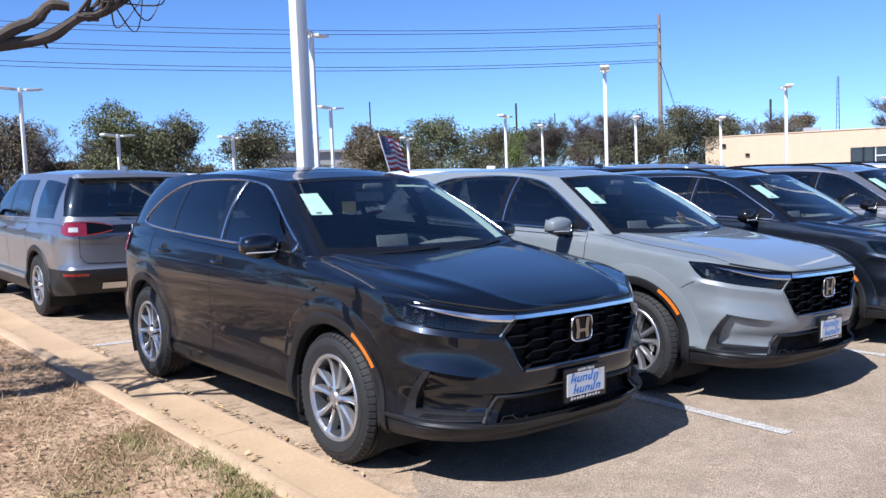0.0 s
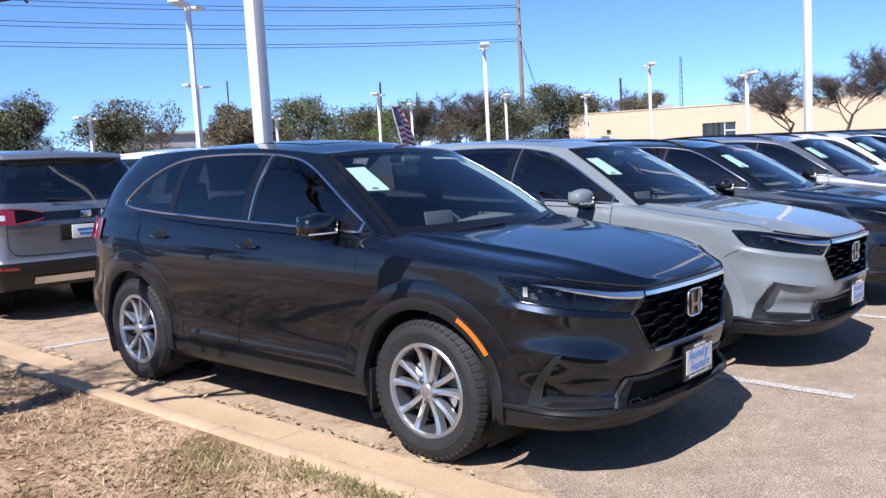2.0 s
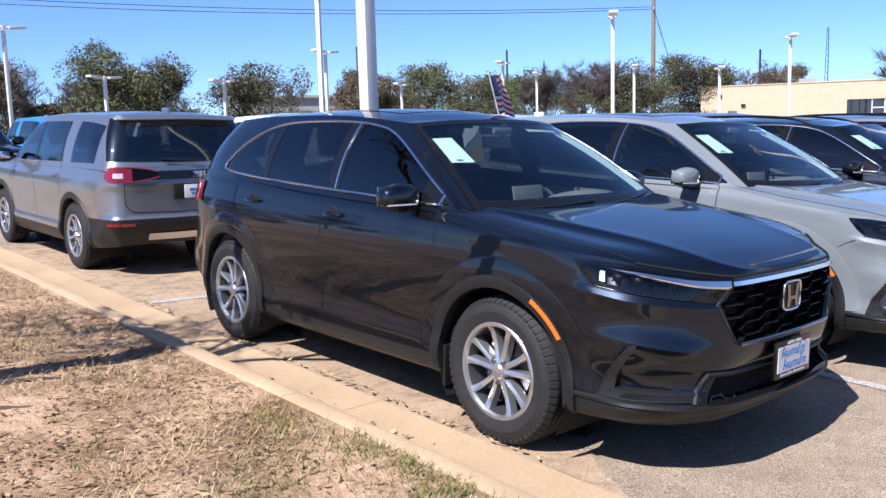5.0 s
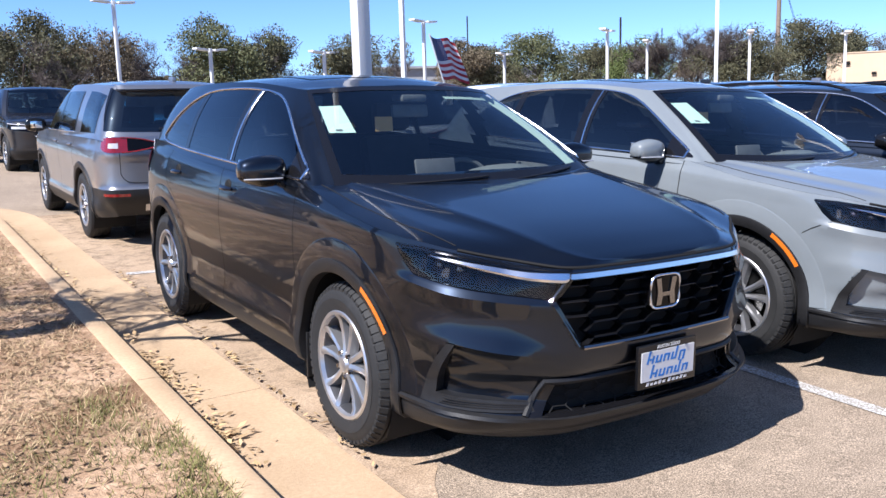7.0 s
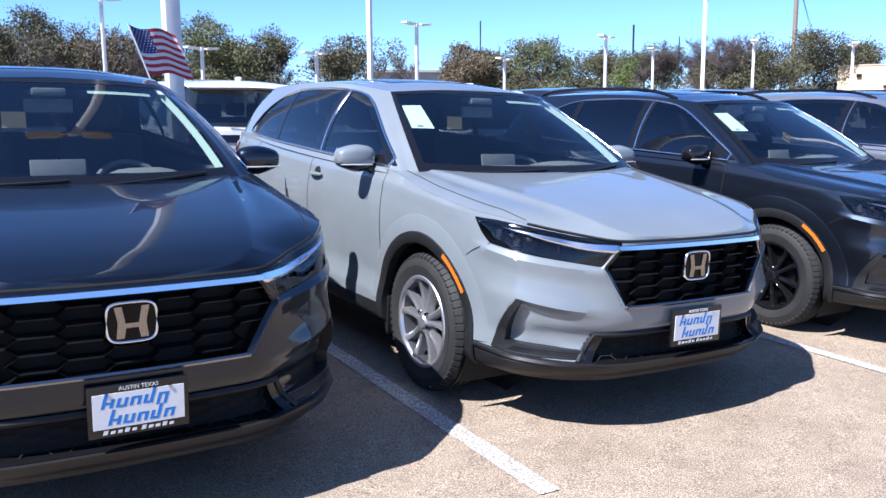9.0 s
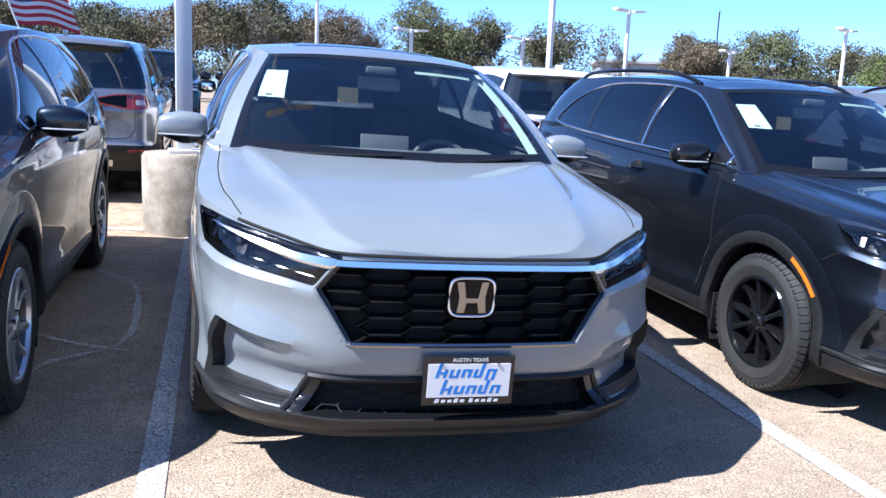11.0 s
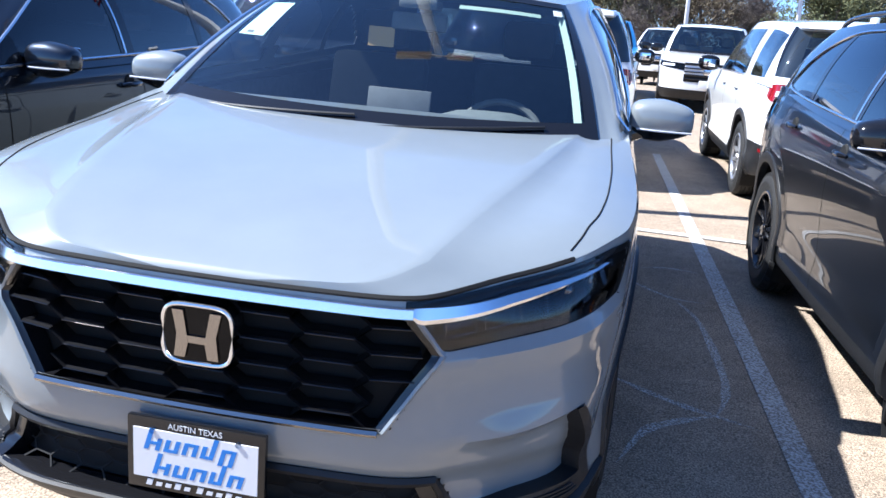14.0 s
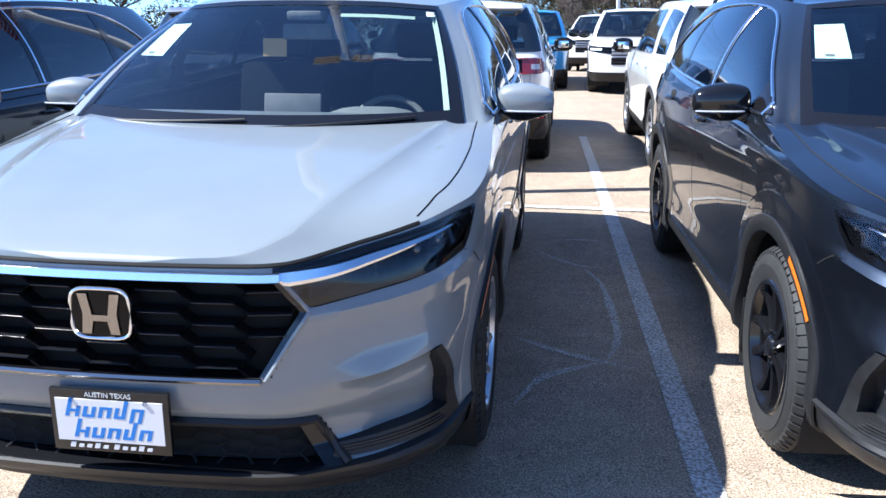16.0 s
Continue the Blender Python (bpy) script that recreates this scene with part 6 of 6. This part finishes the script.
# azimuth, distance, height, kind, width
BELT = ((-12, 46, 5.2, "oak", 1.1), (-7, 48, 5.0, "brown", 1.0), (-2, 47, 5.0, "oak", 1.1), (3, 48, 5.4, "brown", 1.0), (7.5, 46, 6.0, "oak", 1.0), (11, 50, 5.8, "brown", 1.0), (15.2, 52, 3.3, "brown", 1.1), (18.5, 46, 6.1, "cedar", 0.85), (20.5, 48, 5.3, "oak", 0.9), (27.2, 44, 4.9, "oak", 1.15), (34.6, 52, 5.1, "brown", 0.95), (36.2, 53, 4.8, "oak", 1.0), (39.6, 54, 5.6, "cedar", 1.1), (42.2, 55, 4.8, "oak", 1.0), (45.5, 60, 5.3, "spring", 1.0), (53.4, 56, 5.2, "oak", 1.1), (55.8, 57, 5.6, "oak", 1.0), (57.6, 60, 5.2, "oak", 1.0), (31.2, 62, 2.9, "brown", 1.3), (23.6, 66, 3.2, "brown", 1.2), (61, 72, 5.6, "brown", 1.0), (-20, 40, 5.0, "oak", 1.2), (-28, 38, 5.0, "oak", 1.2), (-9.5, 56, 5.2, "brown", 1.4), (-3.5, 58, 5.4, "brown", 1.4), (1.0, 57, 5.6, "brown", 1.4), (5.5, 58, 5.8, "oak", 1.3), (9.5, 60, 5.8, "brown", 1.4), (13.0, 62, 5.0, "brown", 1.2), (17.4, 60, 5.0, "oak", 0.9), (37.6, 64, 3.6, "brown", 1.2), (43.8, 66, 5.0, "oak", 1.4), (48.5, 74, 4.2, "brown", 1.4))
for k, (az, dist, h, kind, w) in enumerate(BELT):
    x, y = by_angle(az, dist)
    tree(x, y, h, kind, 100 + k, w, leaves=17000, leaf=0.070)
for k, (az, dist, h) in enumerate(((22.6, 50, 5.4), (14.3, 56, 5.6), (30.2, 58, 4.6), (9.4, 44, 4.6), (49.5, 64, 5.6), (59.5, 66, 5.4), (44.0, 64, 5.0))):
    x, y = by_angle(az, dist)
    tree(x, y, h, "", 300 + k, 0.9, bare=True)
for k, (az, dist, h) in enumerate(((47.3, 57, 5.1), (49.0, 60, 5.3), (50.6, 57, 5.2), (52.2, 61, 5.1), (34.9, 58, 4.8), (13.0, 54, 5.0))):
    x, y = by_angle(az, dist)
    tree(x, y, h, "", 500 + k, 1.25, bare=True, twigs=9000, levels=4, label="rounded leafless tree with dense grey twigs")
for k, (az, dist, h) in enumerate(((69.6, 46, 4.9), (73.4, 44, 5.2), (77.0, 43, 5.0))):
    x, y = by_angle(az, dist)
    tree(x, y, h, "", 400 + k, 1.3, bare=True, twigs=7000, levels=4, label="rounded leafless tree in front of the tan building")

# the near tree whose limbs reach over the island
rng = np.random.default_rng(7)
near = thing("tree", "large bare oak on the planting island", "tree")
near.matrix_basis = pose(-3.02, 2.15, float(ground_z(-3.02, 2.15)) + 0.12)
br, tips = limbs(rng, 4.2, 0.95, 3, 0.24)
lift = Matrix.Translation((-0.15, -0.1, 2.0)) @ pose(0, 0, 0, -8, -32, 0)
br = [(moved((p, ()), lift)[0], r) for p, r in br]
tips = moved((tips, ()), lift)[0]
segs = [tube(p, np.maximum(r * 0.8, 0.005), 6) for p, r in br]
def near_limb(pts, r0, r1, sides=9):
    """A limb of the near tree through points of the lot, knobbly along its length."""
    c = cr(np.array(pts) - near.matrix_basis.translation, 7)
    k = np.linspace(0, 1, len(c))
    wob = 1 + 0.13 * np.sin(k * 41) * np.sin(k * 17 + 1)
    segs.append(tube(c, (r0 + (r1 - r0) * k) * wob, sides))
    return c


near_limb([(-3.03, 2.16, 0.12), (-3.01, 2.12, 0.55), (-2.97, 2.06, 1.1), (-2.96, 2.0, 1.6), (-2.95, 1.97, 1.95)], 0.13, 0.10, 12)
main = near_limb([(-2.96, 2.0, 1.75), (-2.8, 2.06, 2.1), (-2.5, 2.2, 2.36), (-2.2, 2.32, 2.48), (-1.9, 2.38, 2.57), (-1.62, 2.29, 2.63), (-1.42, 2.21, 2.77), (-1.30, 2.17, 2.80), (-1.14, 2.09, 2.90), (-0.75, 1.95, 3.25)], 0.062, 0.022)
for pts in ([(-2.95, 1.97, 1.85), (-2.92, 1.72, 2.35), (-2.80, 1.42, 2.62), (-2.66, 1.12, 2.78), (-2.45, 0.9, 2.95)], [(-2.88, 1.6, 2.45), (-2.7, 1.5, 2.7), (-2.45, 1.42, 2.95)], [(-2.72, 1.25, 2.7), (-2.74, 0.95, 2.85), (-2.7, 0.7, 3.1)], [(-2.95, 1.97, 1.9), (-3.15, 2.1, 2.5), (-3.2, 2.3, 3.1)]):
    near_limb(pts, 0.036, 0.010, 7)
# roots at the surface
for pts in ([(-2.98, 2.12, 0.26), (-2.75, 2.02, 0.265), (-2.5, 1.97, 0.262), (-2.3, 1.92, 0.245)], [(-2.98, 2.2, 0.27), (-2.7, 2.3, 0.275), (-2.45, 2.36, 0.262)], [(-3.05, 2.05, 0.26), (-2.85, 1.7, 0.25), (-2.6, 1.55, 0.235)]):
    near_limb(pts, 0.045, 0.014, 7)
near_limb([(-2.1, 2.42, 2.50), (-1.83, 2.34, 2.67), (-1.69, 2.30, 2.74), (-1.60, 2.25, 2.84), (-1.48, 2.22, 2.84)], 0.045, 0.034)
near_limb([(-1.66, 2.29, 2.62), (-1.62, 2.28, 2.555)], 0.02, 0.006, 6)
near_limb([(-1.45, 2.2, 2.77), (-1.30, 2.18, 2.775)], 0.03, 0.026, 7)
for j in range(16):
    p = main[rng.integers(34, len(main) - 6)] + near.matrix_basis.translation
    d = np.array([rng.uniform(-0.2, 0.8), rng.uniform(-0.8, 0.8), rng.uniform(0.15, 1.0)])
    L = rng.uniform(0.6, 1.5)
    q = [p, p + d * L * 0.4 + rng.normal(0, 0.04, 3), p + d * L * 0.75 + rng.normal(0, 0.07, 3), p + d * L + (0, 0, 0.15)]
    near_limb(q, 0.016, 0.004, 5)
    for i in range(3):
        e = np.array(q[1 + i % 2]) + rng.normal(0, 0.02, 3)
        near_limb([e, e + rng.normal(0, 0.15, 3) + (0.1, 0, 0.12), e + rng.normal(0, 0.25, 3) + (0.2, 0, 0.3)], 0.007, 0.003, 4)
part("trunk", join(*segs), BARK, near)
q = tips[rng.integers(0, len(tips), 900)]
d = rng.normal(0, 1, (900, 3))
d /= np.linalg.norm(d, axis=1, keepdims=True)
s = np.cross(d, rng.normal(0, 1, d.shape))
s /= np.linalg.norm(s, axis=1, keepdims=True)
v = np.stack([q - s * 0.006, q + s * 0.006, q + d * rng.uniform(0.15, 0.5, (900, 1))], 1)
part("twig_mass", (v.reshape(-1, 3), np.arange(2700).reshape(-1, 3)), TWIG, near, smooth=0)

# ---- the parked cars ----
random.seed(3)
car_a = crossover(PAINT_DARK, "dark blue-grey compact crossover with silver alloy wheels beside the kerb")
car_b = copy_thing(car_a, on_lot(2.51, -0.075, 0.2) @ pose(0, 0, -0.006, 0, 0.7, 0))
repaint(car_b, PAINT_DARK, PAINT_GREY)
tagged(car_b, "light solid grey compact crossover with silver alloy wheels")
car_a.matrix_basis = on_lot(0.0, 0.0)
car_c = crossover(PAINT_SLATE, "dark slate compact crossover with gloss black wheels and roof rails", GLOSS_BLACK, GLOSS_BLACK, True)
for x, y, a, p, lab in ((8.0, 0.0, 0, PAINT_SILVER, "silver grey compact crossover with roof rails"), (10.7, 0.1, -1, PAINT_WHITE, "white compact crossover with roof rails"), (13.4, 0.0, 0, PAINT_BLACK, "black compact crossover with roof rails"), (16.1, 0.0, 0, PAINT_SILVER, "silver compact crossover with roof rails")):
    c = copy_thing(car_c, on_lot(x, y, a))
    repaint(c, PAINT_SLATE, p)
    tagged(c, lab)
car_c.matrix_basis = on_lot(5.29, 0.005, 2.2) @ Matrix.Diagonal((0.985, 0.985, 0.985, 1))

suv = large_suv(PAINT_SILVER, "silver three-row sport utility parked tail to tail")
suv.scale = (0.95, 0.95, 0.94)
for x, y, a, p, lab, grp in ((2.62, 9.15, 180, PAINT_WHITE, "white three-row sport utility parked tail to tail", ""), (5.42, 8.62, 181, PAINT_WHITE, "white three-row sport utility with black mirrors", ""), (8.2, 8.8, 180, PAINT_BLACK, "black three-row sport utility", ""), (11.0, 8.8, 180, PAINT_SILVER, "silver three-row sport utility", ""), (0.45, 16.0, 2, PAINT_BLACK, "black sport utility facing the aisle", "far row"), (2.85, 16.2, 0, PAINT_BLUE, "light blue sport utility facing the aisle", "far row"), (5.1, 15.3, -4, PAINT_WHITE, "white sport utility facing the aisle", "far row"), (4.6, 24.0, -10, PAINT_WHITE, "white car at the far end of the lot", "far row"), (-8.5, 16.4, 0, PAINT_SILVER, "silver sport utility facing the aisle", "far row"), (10.5, 16.2, 0, PAINT_DARK, "dark sport utility facing the aisle", "far row")):
    c = copy_thing(suv, on_lot(x, y, a))
    repaint(c, PAINT_SILVER, p)
    tagged(c, lab, group=grp)
suv.matrix_basis = on_lot(0.17, 9.2, 180) @ Matrix.Diagonal((0.95, 0.95, 0.94, 1))

# ---- flag clipped to the dark car's window ----
FLAG_RED = mat("faded red cloth", (0.29, 0.014, 0.024), 0.8, var=0.1, scale=20)
FLAG_WHITE = mat("white cloth", (0.50, 0.50, 0.52), 0.8, var=0.05, scale=20)
FLAG_BLUE = mat("navy cloth", (0.012, 0.02, 0.10), 0.8, var=0.1, scale=20)
flag = thing("car_flag", "small striped flag on a white window clip staff", "flag")
flag.matrix_basis = LOT @ pose(0.672, 1.55, 1.553)
staff = np.array([(0.0, 0.0, -0.05), (-0.15, 0.0, 0.36)])
part("staff", tube(staff, 0.005, 8), WHITE_PLASTIC, flag, "white plastic staff")
part("clip", box(-0.004, 0.02, -0.02, 0.02, -0.09, 0.0, 0.004), WHITE_PLASTIC, flag, "white window clip")
top, low = np.array([-0.148, 0, 0.355]), np.array([-0.048, 0, 0.085])
def cloth(u, v):
    """u along the fly, v down the hoist."""
    u, v = np.broadcast_arrays(np.asarray(u, float), np.asarray(v, float))
    p = top + (low - top) * v[..., None] + np.stack([0.31 * u, 0.16 * u + 0.028 * np.sin(9 * u + 2.2 * v) * u ** 0.7, -0.03 * u - 0.012 * np.sin(7 * u + v)], -1)
    return p
for k in range(13):
    v = np.linspace(k / 13, (k + 1) / 13, 3)[:, None]
    u = np.linspace(0.40 if k < 7 else 0.0, 1, 18)[None]
    part("stripe", grid(cloth(u, v)), FLAG_RED if k % 2 == 0 else FLAG_WHITE, flag)
part("canton", grid(cloth(np.linspace(0, 0.40, 12)[None], np.linspace(0, 7 / 13, 10)[:, None])), FLAG_BLUE, flag, "navy field with white stars")
stars = []
for r in range(9):
    for c in range(6 if r % 2 == 0 else 5):
        u0, v0 = (c + (0.5 if r % 2 == 0 else 1.0)) * 0.40 / 6, (r + 0.6) * (7 / 13) / 9.4
        for s in (-0.0025, 0.0025):
            q = cloth(u0 + np.array([-0.012, 0, 0.012, 0]), v0 + np.array([0, -0.017, 0, 0.017])) + (0, s, 0)
            stars.append((q, [(0, 1, 2, 3)]))
part("star_field", join(*stars), FLAG_WHITE, flag, smooth=0)

# ---- leaf litter, dry grass, twigs on the island and in the gutter ----
DRY = leaf_mat("dry straw grass", (0.085, 0.055, 0.029), (0.62, 0.47, 0.265))
GREEN = leaf_mat("patchy green grass", (0.075, 0.078, 0.022), (0.24, 0.215, 0.075))
DEAD = leaf_mat("fallen brown leaves", (0.07, 0.040, 0.020), (0.37, 0.265, 0.145))
rng = np.random.default_rng(21)


def on_island(n, y0=-3.2, y1=8.0, x0=-5.2, x1=-1.63):
    p = np.stack([rng.uniform(x0, x1, n * 3), rng.uniform(y0, y1, n * 3)], -1)
    r = np.hypot(p[:, 0] - CX, p[:, 1] - np.clip(p[:, 1], CY0, CY1))
    return p[r < 2.835][:n]


def island_height(p):
    return np.array([float(ground_z(a, b)) + 0.160 + (noise.noise(Vector((a * 1.3, b * 1.3, 0))) * 0.05 + noise.noise(Vector((a * 7, b * 7, 3))) * 0.018) * (0.2 + 0.5 * min(1.0, max(0.0, (2.83 - math.hypot(a - CX, b - min(max(b, CY0), CY1))) / 0.3))) for a, b in p])


def blades(name, p, lo, hi, w, material, label, lie=0.5):
    n = len(p)
    z = island_height(p)
    a, L = rng.uniform(0, 2 * np.pi, n), rng.uniform(lo, hi, n)
    tilt = rng.uniform(lie, 1.5, n)
    d = np.stack([np.cos(a) * np.sin(tilt), np.sin(a) * np.sin(tilt), np.cos(tilt) + 0.05], -1) * L[:, None]
    s = np.stack([-np.sin(a), np.cos(a), 0 * a], -1) * w
    o = np.c_[p, z - 0.004]
    v = np.stack([o - s, o + s, o + d * 0.6 + s * 0.7, o + d], 1)
    f = np.arange(n * 4).reshape(-1, 4)
    tagged(new(name, mesh(name, v.reshape(-1, 3), f, material, 0)), label, "grass", kind="stuff")


def patchy(p, scale, level):
    k = np.array([noise.noise(Vector((a * scale, b * scale, 9))) for a, b in p])
    return p[k > level]


blades("dry_grass", patchy(on_island(130000), 1.3, -0.12), 0.02, 0.09, 0.0017, DRY, "flattened dry straw grass", 0.9)
blades("edge_grass", patchy(np.stack([CX + 2.83 - abs(rng.normal(0, 0.17, 3600)), rng.uniform(-0.85, 0.75, 3600)], -1), 2.2, -0.12), 0.02, 0.065, 0.0024, GREEN, "green and straw grass along the kerb", 0.5)
blades("green_grass", patchy(on_island(6500, -3.0, 0.9, x0=-2.7), 1.6, -0.05), 0.03, 0.07, 0.0026, GREEN, "sparse green grass at the island's end", 0.4)


def leaves(name, p, z, lo, hi, material, label):
    n = len(p)
    a, L = rng.uniform(0, 2 * np.pi, n), rng.uniform(lo, hi, n)
    d = np.stack([np.cos(a), np.sin(a), rng.uniform(-0.25, 0.25, n)], -1) * L[:, None]
    s = np.stack([-np.sin(a), np.cos(a), rng.uniform(-0.5, 0.5, n)], -1) * (L * rng.uniform(0.25, 0.45, n))[:, None]
    o = np.c_[p, z + 0.006]
    o[:, 2] += np.maximum(0, abs(d[:, 2]) + abs(s[:, 2])) * 0.8
    v = np.stack([o - d, o - s * 0.9, o + d, o + s], 1)
    tagged(new(name, mesh(name, v.reshape(-1, 3), np.arange(n * 4).reshape(-1, 4), material, 0)), label, "leaves", kind="stuff")


p = np.vstack([on_island(9000), patchy(on_island(36000), 0.8, -0.05)])
leaves("leaf_litter", p, island_height(p), 0.006, 0.026, DEAD, "brown fallen leaves scattered over the dirt")
g = []
for cy, n, sp in ((3.4, 220, 0.9), (1.4, 260, 0.28), (0.35, 150, 0.18), (0.75, 40, 0.3), (5.2, 120, 0.8), (6.8, 90, 0.8)):
    r = 3.0 + abs(rng.normal(0, 0.07, n))
    y = rng.normal(cy, sp, n)
    g.append(np.stack([CX + np.minimum(r, 3.45), np.clip(y, CY0, CY1)], -1))
g.append(np.stack([CX + 3.47 + abs(rng.normal(0, 0.03, 160)), rng.uniform(-0.3, 4.5, 160)], -1))
g = np.vstack(g)
GUTTER = leaf_mat("tan dry leaves", (0.13, 0.080, 0.040), (0.52, 0.37, 0.19))
leaves("gutter_leaves", g, ground_z(g[:, 0], g[:, 1]) + 0.012, 0.012, 0.034, GUTTER, "brown leaves gathered in the gutter")

# ---- tan dust over the asphalt beside the gutter and behind the first bay ----
DUST = surface("tan dust over asphalt", [(120, [(0.35, (0.26, 0.19, 0.125)), (0.55, (0.42, 0.315, 0.21)), (0.65, (0.52, 0.40, 0.27))]), (3.0, [(0.35, (0.80, 0.78, 0.76)), (0.65, (1, 1, 1))])], 0.9, [(150, 0.004)])
nt = DUST.node_tree
tc = nt.nodes.new("ShaderNodeTexCoord")
alpha, _ = noise_ramp(nt, tc.outputs["Object"], 5.0, [(0.30, (0.25, 0.25, 0.25)), (0.52, (0.95, 0.95, 0.95))], detail=12, rough=0.75)
nt.links.new(alpha, nt.nodes["Principled BSDF"].inputs["Alpha"])
def dust_patch(x_in, x_out, y0, y1, ragged):
    y = np.linspace(y0, y1, 120)
    wob = np.array([noise.noise(Vector((0.0, 1.7 * b, 4.0))) + 0.5 * noise.noise(Vector((2.0, 6.1 * b, 4.0))) for b in y]) * ragged
    u = np.linspace(0, 1, 6)[:, None]
    grow = np.clip((y - y0) / 1.1, 0, 1) ** 0.7 if ragged > 0.15 else 1.0
    X = x_in + (x_out + wob[None] - x_in) * u * grow
    Y = np.broadcast_to(y, X.shape)
    tagged(new("dust_patch", mesh("dust_patch", *grid(np.stack([X, Y, ground_z(X, Y) + 0.0032], -1)), DUST)), "tan dust over worn asphalt beside the gutter", "ground", kind="structure")


dust_patch(CX + 3.45, -0.50, -0.85, 3.2, 0.25)
dust_patch(CX + 3.45, 1.30, 3.2, 8.6, 0.10)

# ---- old scuffs on the asphalt ----
SCUFF = surface("pale scuff on asphalt", [(140, [(0.3, (0.42, 0.40, 0.36)), (0.55, (0.66, 0.63, 0.58))])], 0.9, [(150, 0.003)])
nt = SCUFF.node_tree
tc = nt.nodes.new("ShaderNodeTexCoord")
alpha, _ = noise_ramp(nt, tc.outputs["Object"], 120, [(0.40, (0, 0, 0)), (0.58, (0.85, 0.85, 0.85))])
nt.links.new(alpha, nt.nodes["Principled BSDF"].inputs["Alpha"])
def scuff(pts, width):
    c = cr([(a, b) for a, b in pts], 8)
    t = np.gradient(c, axis=0)
    t /= np.linalg.norm(t, axis=1, keepdims=True)
    k = np.linspace(0, 1, len(c))
    w = width * np.sin(np.pi * np.clip(k, 0.03, 0.97)) * (0.85 + 0.15 * np.sin(k * 23))
    e = np.stack([-t[:, 1], t[:, 0]], -1) * w[:, None]
    P = np.array([np.c_[c + e, ground_z(c[:, 0], c[:, 1]) + 0.0045], np.c_[c - e, ground_z(c[:, 0], c[:, 1]) + 0.0045]]).transpose(1, 0, 2)
    tagged(new("ground_scuff", mesh("ground_scuff", *grid(P), SCUFF)), "faint pale scuff mark on the asphalt", "marking", kind="structure")


for dx, dy in ((0.0, 0.0), (-2.7, 0.15)):
    for pts, w in (([(3.46, 0.90), (3.54, 0.84), (3.7, 0.72), (3.88, 0.63), (4.04, 0.56)], 0.010), ([(3.88, 0.63), (3.93, 0.79), (3.957, 1.08), (3.912, 1.79), (3.80, 2.17)], 0.010), ([(4.0, 2.14), (3.80, 2.17), (3.62, 2.36), (3.455, 2.62)], 0.008), ([(3.88, 0.63), (3.74, 0.54), (3.60, 0.41), (3.49, 0.12)], 0.012), ([(3.62, 2.75), (3.8, 2.82), (4.0, 2.78)], 0.007)):
        scuff([(a + dx, b + dy) for a, b in pts], w * 2.4)
